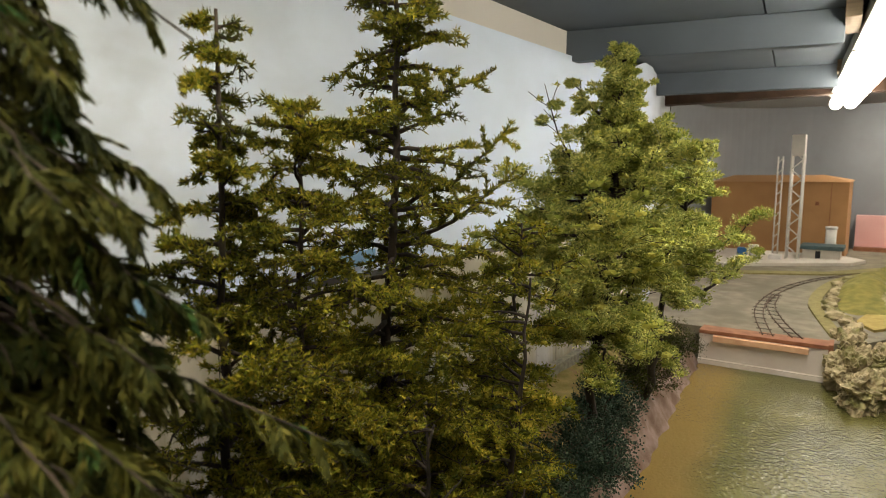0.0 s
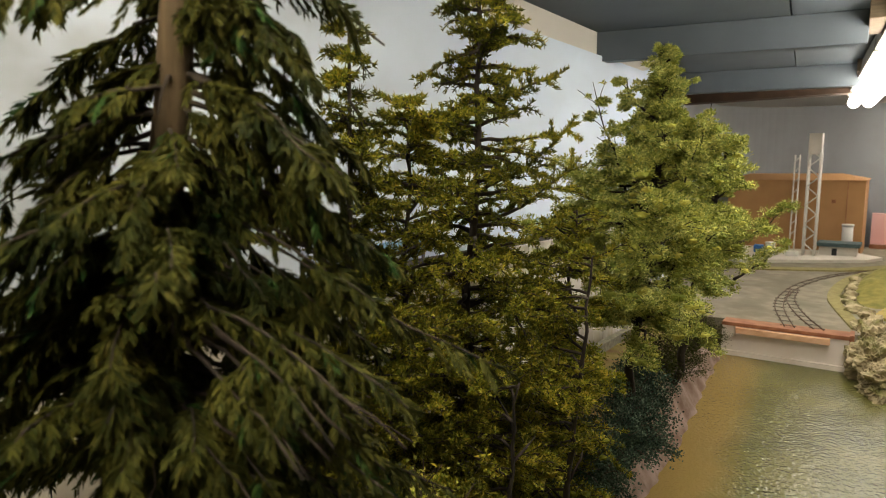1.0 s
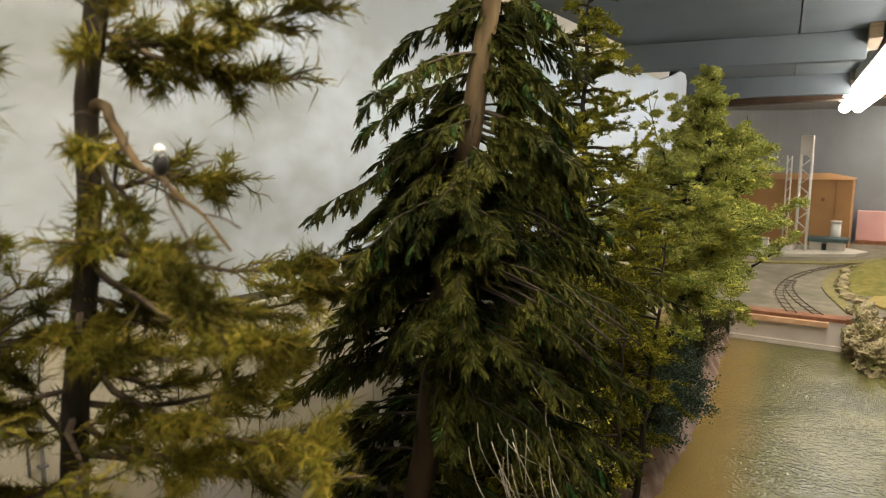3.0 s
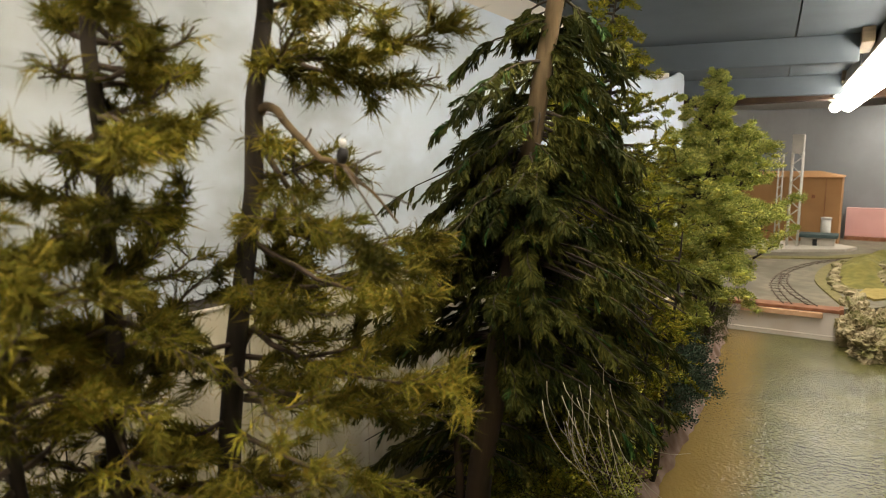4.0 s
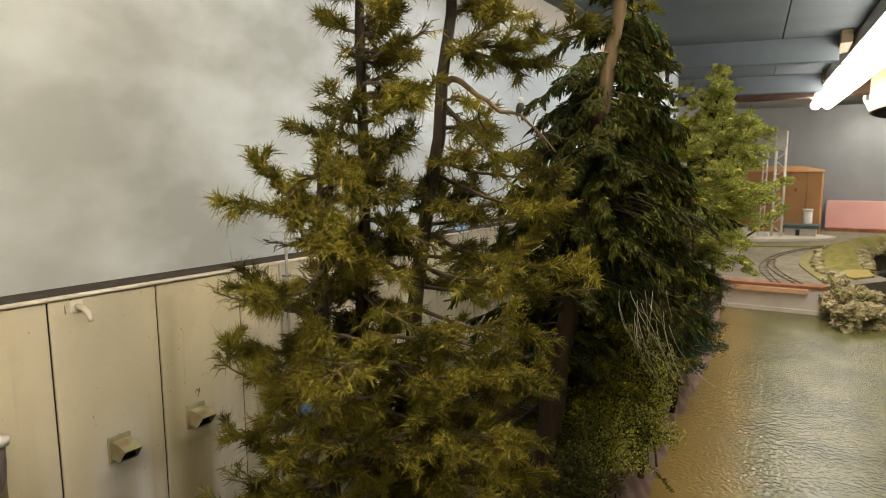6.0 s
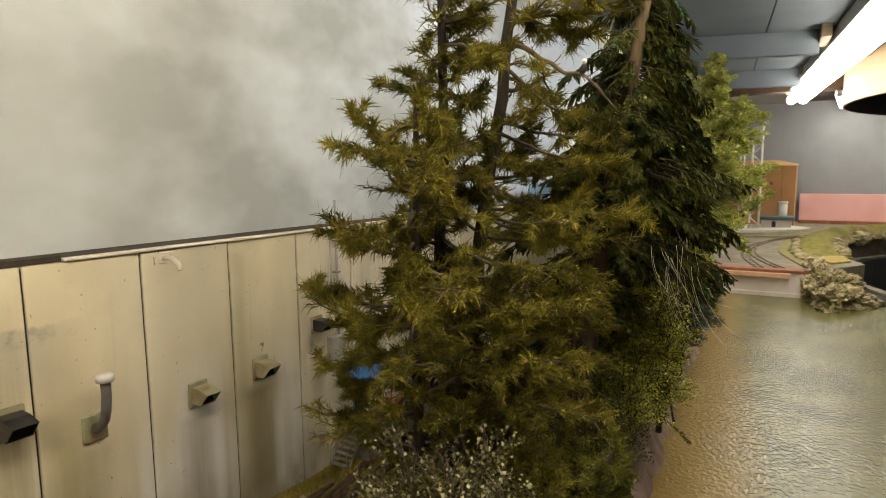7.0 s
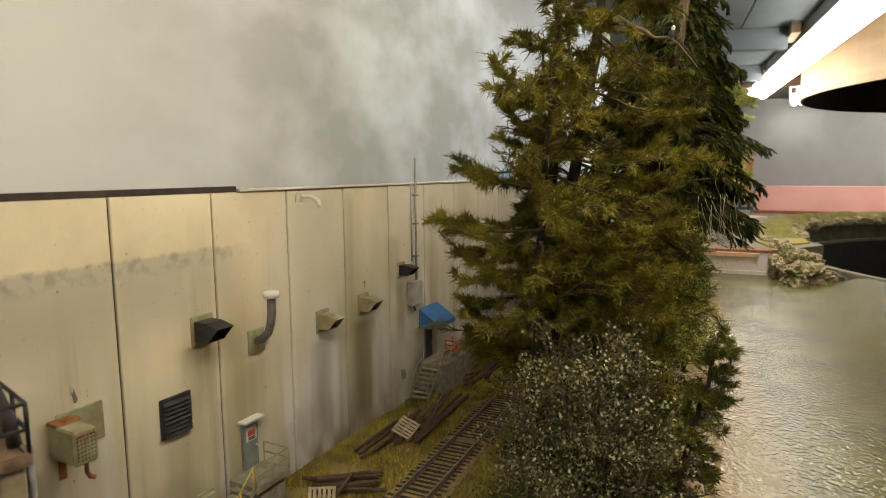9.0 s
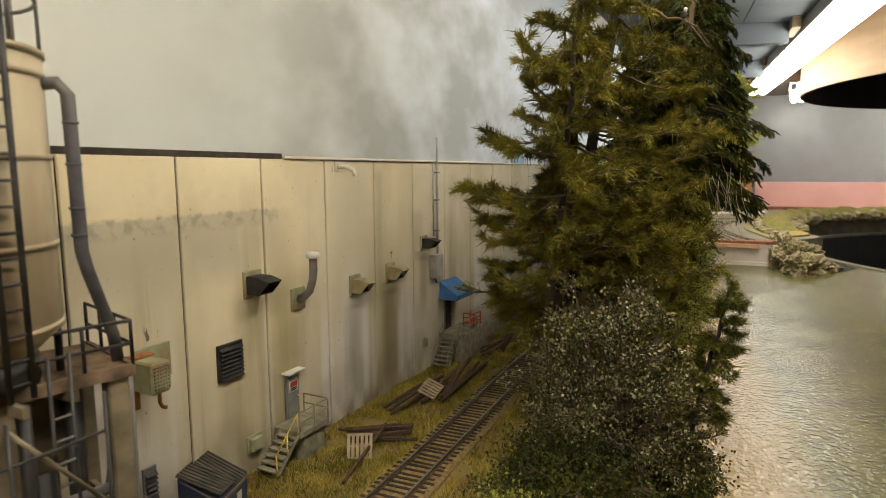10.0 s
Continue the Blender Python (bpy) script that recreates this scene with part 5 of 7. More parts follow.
# ---- warehouse ----
def panel_mat():
    m = mat("weathered_panel", (0.66, 0.57, 0.385), (0.79, 0.695, 0.485), scale=20, rough=0.85, bump=0.15, bump_scale=900, spec=0.25)
    nt = m.node_tree
    n, l = nt.nodes, nt.links
    p = n["Principled BSDF"]
    base = p.inputs["Base Color"].links[0].from_socket
    co = n.new("ShaderNodeTexCoord")
    sp = n.new("ShaderNodeSeparateXYZ")
    l.new(co.outputs["Object"], sp.inputs[0])

    def layer(prev, colour, scale, stretch, lo, hi, amount=1.0, zr=None, yr=None):
        mp = n.new("ShaderNodeMapping")
        mp.inputs["Scale"].default_value = stretch
        mp.inputs["Location"].default_value = (scale * 0.13, 3.1, 0.7)
        l.new(co.outputs["Object"], mp.inputs[0])
        t = n.new("ShaderNodeTexNoise")
        t.inputs["Scale"].default_value, t.inputs["Detail"].default_value = scale, 5
        l.new(mp.outputs[0], t.inputs[0])
        r = n.new("ShaderNodeMapRange")
        r.inputs[1].default_value, r.inputs[2].default_value, r.inputs[3].default_value, r.inputs[4].default_value = lo, hi, 0.0, amount
        l.new(t.outputs[0], r.inputs[0])
        f = r.outputs[0]
        for rng_, ax in ((zr, 2), (yr, 1)):
            if rng_:
                q = n.new("ShaderNodeMapRange")
                q.inputs[1].default_value, q.inputs[2].default_value = rng_
                l.new(sp.outputs[ax], q.inputs[0])
                mu = n.new("ShaderNodeMath")
                mu.operation = "MULTIPLY"
                l.new(f, mu.inputs[0])
                l.new(q.outputs[0], mu.inputs[1])
                f = mu.outputs[0]
        x = n.new("ShaderNodeMix")
        x.data_type = "RGBA"
        l.new(f, x.inputs[0])
        l.new(prev, x.inputs[6])
        x.inputs[7].default_value = (*colour, 1)
        return x.outputs[2]

    def span(ax, a, b, c_, d):
        """1 between b and c_, falling to 0 at a and d."""
        outs = []
        for lo, hi in ((a, b), (d, c_)):
            q = n.new("ShaderNodeMapRange")
            q.interpolation_type = "SMOOTHSTEP"
            q.inputs[1].default_value, q.inputs[2].default_value = lo, hi
            l.new(sp.outputs[ax], q.inputs[0])
            outs.append(q.outputs[0])
        mu = n.new("ShaderNodeMath")
        mu.operation = "MULTIPLY"
        l.new(outs[0], mu.inputs[0])
        l.new(outs[1], mu.inputs[1])
        return mu.outputs[0]

    def stain(prev, colour, amount, yspan, zspan, scale=60, stretch=(1, 1, 0.12), lo=0.35, hi=0.6):
        mp = n.new("ShaderNodeMapping")
        mp.inputs["Scale"].default_value = stretch
        l.new(co.outputs["Object"], mp.inputs[0])
        t = n.new("ShaderNodeTexNoise")
        t.inputs["Scale"].default_value, t.inputs["Detail"].default_value = scale, 4
        l.new(mp.outputs[0], t.inputs[0])
        r = n.new("ShaderNodeMapRange")
        r.inputs[1].default_value, r.inputs[2].default_value, r.inputs[4].default_value = lo, hi, amount
        l.new(t.outputs[0], r.inputs[0])
        f = r.outputs[0]
        for m_ in (span(1, *yspan), span(2, *zspan)):
            mu = n.new("ShaderNodeMath")
            mu.operation = "MULTIPLY"
            l.new(f, mu.inputs[0])
            l.new(m_, mu.inputs[1])
            f = mu.outputs[0]
        x = n.new("ShaderNodeMix")
        x.data_type = "RGBA"
        l.new(f, x.inputs[0])
        l.new(prev, x.inputs[6])
        x.inputs[7].default_value = (*colour, 1)
        return x.outputs[2]

    # greyer below, whiter towards the far end, grime and runs
    c = layer(base, (0.52, 0.48, 0.37), 9, (1, 1, 0.35), 0.34, 0.60, 0.8, zr=(0.195, 0.15))
    c = layer(c, (0.62, 0.61, 0.58), 12, (1, 1, 0.3), 0.36, 0.56, 0.85, zr=(0.125, 0.085))
    c = layer(c, (0.72, 0.72, 0.72), 7, (1, 1, 0.4), 0.2, 0.5, 0.85, yr=(0.0, 0.12))
    c = layer(c, (0.32, 0.275, 0.14), 20, (1, 1, 0.12), 0.44, 0.66, 0.85, zr=(0.21, 0.12))
    c = layer(c, (0.54, 0.50, 0.40), 10, (1, 1, 0.4), 0.2, 0.5, 0.8, yr=(-0.17, -0.11))
    c = layer(c, (0.40, 0.35, 0.20), 13, (1, 1, 0.2), 0.46, 0.70, 0.75, yr=(-0.13, -0.08))
    c = layer(c, (0.70, 0.69, 0.71), 26, (1, 1, 0.07), 0.52, 0.64, 0.75, zr=(0.165, 0.12))
    c = layer(c, (0.24, 0.20, 0.11), 60, (1, 1, 0.045), 0.58, 0.70, 0.6, zr=(0.215, 0.15))
    c = layer(c, (0.36, 0.31, 0.19), 16, (1, 1, 0.9), 0.54, 0.70, 0.5)
    c = layer(c, (0.20, 0.17, 0.10), 40, (1, 1, 0.5), 0.36, 0.60, 0.85, zr=(0.092, 0.056))
    far = (-0.60, -0.59, -0.19, -0.155)
    c = stain(c, (0.44, 0.40, 0.31), 0.75, far, (0.150, 0.175, 0.1925, 0.1945), 30, (1, 1, 0.6), 0.25, 0.5)
    c = stain(c, (0.30, 0.27, 0.20), 0.6, far, (0.184, 0.190, 0.1935, 0.1955), 160, (1, 1, 1), 0.46, 0.60)
    for y, w, z1, z0, amount in ((-0.1045, 0.010, 0.130, 0.080, 0.75), (-0.0605, 0.013, 0.132, 0.060, 0.95), (-0.195, 0.007, 0.146, 0.115, 0.5), (-0.160, 0.008, 0.134, 0.10, 0.45), (-0.0105, 0.007, 0.150, 0.11, 0.6), (-0.213, 0.010, 0.108, 0.075, 0.5), (-0.075, 0.006, 0.215, 0.13, 0.35), (-0.02, 0.010, 0.185, 0.15, 0.4), (-0.28, 0.012, 0.12, 0.06, 0.4)):
        c = stain(c, (0.20, 0.165, 0.085), amount * 0.92, (y - w * 1.5, y - w * 0.2, y + w * 0.2, y + w * 1.5), (z0 - 0.02, z0 + 0.012, z1 - 0.006, z1 + 0.002), 40, (1, 1, 0.1), 0.2, 0.55)
    for y in (-0.121, -0.092, -0.047, -0.083):
        c = stain(c, (0.74, 0.74, 0.74), 0.4, (y - 0.006, y - 0.001, y + 0.001, y + 0.006), (0.055, 0.07, 0.10, 0.125), 50, (1, 1, 0.1), 0.2, 0.5)
    for y, z in ((-0.142, 0.205), (-0.1065, 0.150), (-0.0575, 0.153), (-0.122, 0.217), (-0.256, 0.144), (-0.0045, 0.175)):
        c = stain(c, (0.10, 0.085, 0.06), 0.9, (y - 0.004, y - 0.003, y + 0.003, y + 0.004), (z - 0.005, z - 0.004, z + 0.003, z + 0.004), 420, (1, 1, 0.35), 0.60, 0.64)
    c = layer(c, (0.16, 0.14, 0.10), 420, (1, 1, 1), 0.70, 0.76, 0.8)
    l.new(c, p.inputs["Base Color"])
    return m


M_PANEL = panel_mat()
ware = empty("warehouse", (-0.31, 0.2, LAND), "long cream concrete-panel warehouse with weathered stains", "building")
box("core", -0.3355, -0.3103, -0.56, 1.03, 0.045, WALL_TOP + 0.0008, M_ROOF, ware, "dark felt roof and core")
for i in range(-6, 24):
    y0 = JOINT0 + PANEL * i
    box("panel", -0.3100, WALL_X, y0 + 0.0005, y0 + PANEL - 0.0005, 0.045, WALL_TOP, M_PANEL, ware, bevel=0.0004)
box("joint_backing", -0.3104, -0.3072, -0.556, 1.03, 0.046, WALL_TOP - 0.001, M_JOINT, ware, "dark joint filler")
box("parapet_cap", -0.3086, -0.3046, -0.168, 1.03, WALL_TOP + 0.0002, WALL_TOP + 0.0017, M_CAP, ware, "thin pale parapet cap", bevel=0.0003)
box("bare_strip", -0.3095, -0.3063, -0.556, -0.1685, WALL_TOP + 0.0002, WALL_TOP + 0.0030, M_ROOF, ware, "bare dark strip where the cap is missing")


def wall_box(name, y0, y1, z0, z1, depth, material, parent, label="", bevel=0.0004, x=WALL_X):
    return box(name, x, x + depth, y0, y1, z0, z1, material, parent, label, bevel=bevel)


def hood_vent(y, z, w, h, depth, material, label):
    e = empty("vent_hood", (WALL_X, y, z), label, "vent", "wall vents")
    wall_box("plate", y - w * 0.52, y + w * 0.52, z - h * 0.55, z + h * 0.55, 0.0014, M_GREENMET, e, "flat mounting plate")
    bm = bmesh.new()
    x0, x1 = WALL_X + 0.0014, WALL_X + depth
    hw, t = w * 0.4, h * 0.36
    prof = [(x0, z + t), (x0 + depth * 0.45, z + t), (x1, z + t * 0.55), (x0 + depth * 0.5, z - t), (x0, z - t)]
    a = [bm.verts.new((px, y - hw, pz)) for px, pz in prof]
    b = [bm.verts.new((px, y + hw, pz)) for px, pz in prof]
    for i in range(5):
        if i == 2:
            continue
        bm.faces.new((a[i], a[(i + 1) % 5], b[(i + 1) % 5], b[i]))
    bm.faces.new(a)
    bm.faces.new(b)
    bmesh.ops.recalc_face_normals(bm, faces=bm.faces)
    bmesh.ops.solidify(bm, geom=bm.faces[:], thickness=0.0004)
    part("hood", bm, material, e, "angled sheet-metal hood")
    # black plate puts the darkness inside the open hood into colour
    wall_box("mouth", y - hw * 0.85, y + hw * 0.85, z - t * 0.85, z + t * 0.6, 0.0016, M_BLACK, e, "black plate for the shade inside the hood", bevel=0, x=WALL_X + depth * 0.45)
    return e


hood_vent(-0.1955, 0.1555, 0.0125, 0.0130, 0.0165, M_DARKMET, "black hooded vent on a pale green plate")
hood_vent(-0.1045, 0.1395, 0.0115, 0.0125, 0.0145, M_GREENMET, "pale green hooded vent with a black plate for the shade inside the hood")
hood_vent(-0.0605, 0.1415, 0.0115, 0.0125, 0.0140, M_GREENMET, "pale green hooded vent beside a panel joint")
hood_vent(-0.0105, 0.1575, 0.0105, 0.0105, 0.0145, M_DARKMET, "black hooded vent near the mast")

ex = empty("exhaust_pipe", (WALL_X, -0.16, 0.141), "bent grey exhaust pipe on a pale green plate", "pipe")
wall_box("plate", -0.1665, -0.1548, 0.1345, 0.1475, 0.0014, M_GREENMET, ex, "mounting plate")
tubes("pipe", [[((WALL_X + 0.001, -0.1605, 0.141), 0.0023), ((-0.301, -0.1605, 0.1425), 0.0023), ((-0.2965, -0.1605, 0.1465), 0.0023), ((-0.2945, -0.1605, 0.152), 0.0023), ((-0.2935, -0.1605, 0.158), 0.0023), ((-0.2935, -0.1605, 0.1665), 0.0023)]], M_GREYMET, ex, "bent pipe", sides=10)
tubes("cap", [[((-0.2935, -0.1605, 0.1655), 0.0040), ((-0.2935, -0.1605, 0.1688), 0.0040)]], M_LATTICE, ex, "pale round cap", sides=10)

sp = empty("drain_spout", (WALL_X, -0.12, 0.216), "short bent cream roof-drain spout", "drain spout")
wall_box("flange", -0.1225, -0.1165, 0.2135, 0.2195, 0.0008, M_CAP, sp)
tubes("pipe", [[((WALL_X, -0.1195, 0.2165), 0.0013), ((-0.299, -0.1195, 0.2165), 0.0013), ((-0.294, -0.1195, 0.2145), 0.0013), ((-0.2925, -0.1195, 0.211), 0.0013)]], M_CAP, sp, sides=8)

ac = empty("air_conditioner", (WALL_X, -0.258, 0.13), "boxy pale green air conditioner with rust marks", "air conditioner")
wall_box("plate", -0.2665, -0.2475, 0.1225, 0.1385, 0.0012, M_GREENMET, ac, "mounting plate")
box("body", -0.305, -0.2885, -0.2700, -0.2610, 0.1225, 0.1360, M_GREENMET, ac, "pale green casing", bevel=0.0008)
box("grille_back", -0.2886, -0.2881, -0.2690, -0.2620, 0.1245, 0.1340, M_DARKMET, ac, "dark grille opening")
for k in range(6):
    z = 0.1254 + k * 0.0015
    box("grille_bar", -0.2882, -0.2876, -0.2692, -0.2618, z, z + 0.0006, M_GREENMET, ac)
for k in range(6):
    y = -0.2688 + k * 0.00128
    box("grille_bar", -0.2880, -0.2874, y, y + 0.0005, 0.1245, 0.1340, M_GREENMET, ac)
box("rust_strip", -0.3047, -0.2985, -0.2702, -0.2608, 0.1361, 0.1372, M_RUST, ac, "rust along the top edge")
tubes("drain", [[((-0.2945, -0.2625, 0.123), 0.0009), ((-0.2945, -0.2625, 0.1165), 0.0009), ((-0.2938, -0.2618, 0.1145), 0.0009), ((-0.2925, -0.2605, 0.114), 0.0009)]], M_RUST, ac, "rusty drain pipe", sides=6)
wall_box("stain", -0.2665, -0.2635, 0.112, 0.121, 0.00025, M_RUST, ac, "rust run on the wall", bevel=0)

lv = empty("louvre_vent", (WALL_X, -0.2125, 0.119), "dark slatted louvre vent set on the wall", "vent")
wall_box("frame", -0.2215, -0.2045, 0.1095, 0.1285, 0.0013, M_DARKMET, lv, "dark frame")
for k in range(8):
    z = 0.1112 + k * 0.0021
    mt = Matrix.Translation((WALL_X + 0.0018, -0.213, z)) @ Matrix.Rotation(math.radians(38), 4, "Y")
    box("slat", -0.0014, 0.0014, -0.0072, 0.0072, -0.0002, 0.0003, M_DARKMET, lv, m=mt)
lv2 = empty("louvre_vent", (WALL_X, -0.262, 0.075), "small dark louvre low on the wall", "vent")
wall_box("frame", -0.2655, -0.2585, 0.062, 0.085, 0.0013, M_GREYMET, lv2, "grey frame")
for k in range(8):
    z = 0.0662 + k * 0.0022
    mt = Matrix.Translation((WALL_X + 0.0018, -0.262, z)) @ Matrix.Rotation(math.radians(38), 4, "Y")
    box("slat", -0.0014, 0.0014, -0.0027, 0.0027, -0.0002, 0.0003, M_DARKMET, lv2, m=mt)

mb = empty("meter_box", (WALL_X, -0.1985, 0.0695), "small pale metal box low on the wall", "meter box")
wall_box("plate", -0.2045, -0.1935, 0.0650, 0.0745, 0.0010, M_GREENMET, mb)
wall_box("cover", -0.2030, -0.1950, 0.0662, 0.0735, 0.0035, M_GREENMET, mb, bevel=0.0006)

eb = empty("electric_mast", (WALL_X, 0.008, 0.14), "grey electric box with a tall thin conduit above the roof", "electric mast")
wall_box("box", -0.001, 0.013, 0.1275, 0.1465, 0.006, M_PALEMET, eb, "grey meter box", bevel=0.0006)
rod("conduit", (-0.3035, 0.0095, 0.146), (-0.3035, 0.0095, 0.2405), 0.0010, M_PALEMET, eb, "thin grey conduit")
rod("conduit", (-0.3042, 0.004, 0.162), (-0.3042, 0.004, 0.2205), 0.0007, M_PALEMET, eb, "thin grey conduit")
for z in (0.165, 0.19, 0.212):
    wall_box("clip", 0.0075, 0.0115, z, z + 0.001, 0.004, M_GREYMET, eb, bevel=0)
rod("cable", (-0.3025, 0.002, 0.128), (-0.3025, 0.006, 0.123), 0.0007, M_DARKMET, eb, "drooping cable")

box_small = empty("switch_box", (WALL_X, -0.02, 0.078), "tiny green-grey box on the wall", "switch box")
wall_box("body", -0.0115, -0.0075, 0.0725, 0.0795, 0.0022, M_GREENMET, box_small)


def door(y0, y1, z0, z1, e, material, label):
    wall_box("frame", y0 - 0.0012, y1 + 0.0012, z0, z1 + 0.0012, 0.0012, M_GREYMET, e, "metal door frame")
    wall_box("leaf", y0, y1, z0 + 0.0003, z1, 0.0017, material, e, label)
    rod("handle", (WALL_X + 0.0017, y1 - 0.0014, z0 + 0.012), (WALL_X + 0.0032, y1 - 0.0014, z0 + 0.012), 0.0004, M_LATTICE, e, "small handle")


def stairs(e, x0, x1, ya, za, yb, zb, n, yellow=False):
    """Open steps from the foot (ya, za) up to (yb, zb), going along y."""
    for k in range(n):
        s = (k + 0.5) / n
        y, z = ya + (yb - ya) * s, za + (zb - za) * (k + 1) / (n + 1)
        box("step", x0, x1, y - (yb - ya) / n * 0.6, y + (yb - ya) / n * 0.6, z - 0.0009, z, M_STEP, e)
    for x in (x0, x1):
        bm = bmesh.new()
        q = [(x, ya, za), (x, ya + 0.003, za), (x, yb, zb - 0.003), (x, yb, zb)]
        v0 = [bm.verts.new(p) for p in q]
        v1 = [bm.verts.new((p[0] + 0.0006, p[1], p[2])) for p in q]
        bm.faces.new(v0)
        bm.faces.new(v1)
        for i in range(4):
            bm.faces.new((v0[i], v0[(i + 1) % 4], v1[(i + 1) % 4], v1[i]))
        bmesh.ops.recalc_face_normals(bm, faces=bm.faces)
        part("stringer", bm, M_STEP, e)
    m = M_YELLOW if yellow else M_GREENMET
    for x in ((x1,) if yellow else (x0, x1)):
        h = 0.011
        rod("handrail", (x + 0.0003, ya, za + h), (x + 0.0003, yb, zb + h), 0.00034, m, e, "thin handrail", sides=6)
        for s in (0.03, 0.5, 0.97):
            y, z = ya + (yb - ya) * s, za + (zb - za) * s
            rod("post", (x + 0.0003, y, z), (x + 0.0003, y, z + h), 0.00042, m, e, sides=6)


M_STEP = mat("worn_grey_step", (0.17, 0.16, 0.115), (0.28, 0.26, 0.19), scale=200, rough=0.8)
d1 = empty("side_door", (WALL_X, -0.1685, 0.0725), "grey-green steel door with a red and white sign", "door")
door(-0.1732, -0.1640, 0.0730, 0.0985, d1, M_GREENDOOR, "grey-green door leaf")
wall_box("canopy", -0.1760, -0.1615, 0.1000, 0.1010, 0.0055, M_LATTICE, d1, "thin pale canopy", bevel=0)
wall_box("sign", -0.1722, -0.1650, 0.0885, 0.0965, 0.0021, M_LATTICE, d1, "white sign", bevel=0)
wall_box("sign_band", -0.1712, -0.1660, 0.0915, 0.0945, 0.0024, M_RED, d1, "red band on the sign", bevel=0)
for z in (0.0893, 0.0903):
    wall_box("sign_bar", -0.1710, -0.1662, z, z + 0.0005, 0.0024, M_DARKMET, d1, bevel=0)
p1 = empty("door_landing", (-0.294, -0.172, LAND), "grey concrete landing with steps and thin railings", "steps")
box("slab", -0.3055, -0.2865, -0.1838, -0.1590, 0.0690, 0.0728, M_STEP, p1, "landing slab", bevel=0.0004)
box("block", -0.3055, -0.2885, -0.1790, -0.1610, 0.050, 0.0690, M_STEP, p1, "concrete base")
stairs(p1, -0.3015, -0.2885, -0.2020, 0.0555, -0.1838, 0.0728, 6, yellow=True)
for a, b in (((-0.2870, -0.1838), (-0.2870, -0.1595)), ((-0.2870, -0.1595), (-0.3045, -0.1595))):
    for z in (0.0785, 0.0840):
        rod("rail", (a[0], a[1], z), (b[0], b[1], z), 0.0004, M_GREENMET, p1, "thin pale green rail", sides=6)
for x, y in ((-0.2870, -0.1838), (-0.2870, -0.1715), (-0.2870, -0.1595), (-0.3045, -0.1595)):
    rod("post", (x, y, 0.0728), (x, y, 0.0842), 0.00045, M_GREENMET, p1, sides=6)

d2 = empty("dock_door", (WALL_X, 0.041, 0.0775), "black panel for the shade inside the doorway under a blue canvas awning", "door")
door(0.0260, 0.0365, 0.0780, 0.1035, d2, M_DARKMET, "dark door leaf")
aw = empty("awning", (WALL_X, 0.043, 0.112), "blue canvas awning over the dock door", "awning")
bm = bmesh.new()
A = [(WALL_X + 0.0005, 0.1215), (-0.2890, 0.1105), (-0.2890, 0.1070), (WALL_X + 0.0005, 0.1070)]
for yy in (0.0165, 0.0460):
    for x, z in A:
        bm.verts.new((x, yy, z))
bm.verts.ensure_lookup_table()
V = bm.verts
for f in ((0, 1, 5, 4), (1, 2, 6, 5), (0, 3, 2, 1), (4, 5, 6, 7)):
    bm.faces.new([V[i] for i in f])
bmesh.ops.recalc_face_normals(bm, faces=bm.faces)
bmesh.ops.solidify(bm, geom=bm.faces[:], thickness=0.0005)
part("canvas", bm, M_BLUE, aw, "blue canvas")
for yy in (0.0165, 0.0460):
    rod("strut", (WALL_X, yy, 0.1065), (-0.289, yy, 0.1072), 0.0004, M_GREYMET, aw, sides=6)
p2 = empty("loading_dock", (-0.294, 0.1, LAND), "grey concrete loading dock with steps and railings", "loading dock")
box("platform", -0.3055, -0.2840, 0.0145, 0.0700, 0.050, 0.0778, M_STEP, p2, "concrete platform", bevel=0.0005)
box("platform", -0.3055, -0.2950, 0.0702, 0.90, 0.050, 0.0670, M_STEP, p2, "long low concrete apron", bevel=0.0005)
stairs(p2, -0.3015, -0.2870, -0.0065, 0.0555, 0.0143, 0.0778, 7)
for z in (0.0835, 0.0890):
    rod("rail", (-0.2845, 0.0155, z), (-0.2845, 0.0460, z), 0.0004, M_GREENMET, p2, "thin pale green rail", sides=6)
for y in (0.0155, 0.0310, 0.0460):
    rod("post", (-0.2845, y, 0.0778), (-0.2845, y, 0.0892), 0.00045, M_GREENMET, p2, sides=6)
cart = empty("red_cart", (-0.288, 0.055, 0.0778), "small red steel frame cart on the dock", "cart")
for x in (-0.298, -0.288):
    for y in (0.048, 0.062):
        rod("upright", (x, y, 0.0778), (x, y, 0.0890), 0.0006, M_RED, cart, sides=6)
box("deck", -0.2985, -0.2875, 0.0475, 0.0625, 0.0800, 0.0812, M_RED, cart)
for z in (0.085, 0.0888):
    rod("bar", (-0.288, 0.048, z), (-0.288, 0.062, z), 0.0006, M_RED, cart, sides=6)
    rod("bar", (-0.298, 0.048, z), (-0.288, 0.048, z), 0.0006, M_RED, cart, sides=6)

for y0, y1, z1 in ((0.240, 0.265, 0.234), (0.385, 0.455, 0.243), (0.655, 0.71, 0.247)):
    sg = empty("roof_sign", (-0.322, (y0 + y1) / 2, WALL_TOP), "plain blue sign board standing on the roof", "sign", "roof signs")
    box("board", -0.3235, -0.3220, y0, y1, z1 - 0.013, z1, M_SIGNBLUE, sg, "blue board", bevel=0.0004)
    for y in (y0 + 0.004, y1 - 0.007):
        box("leg", -0.3255, -0.3237, y, y + 0.003, 0.2185, z1 - 0.004, M_GREYMET, sg)

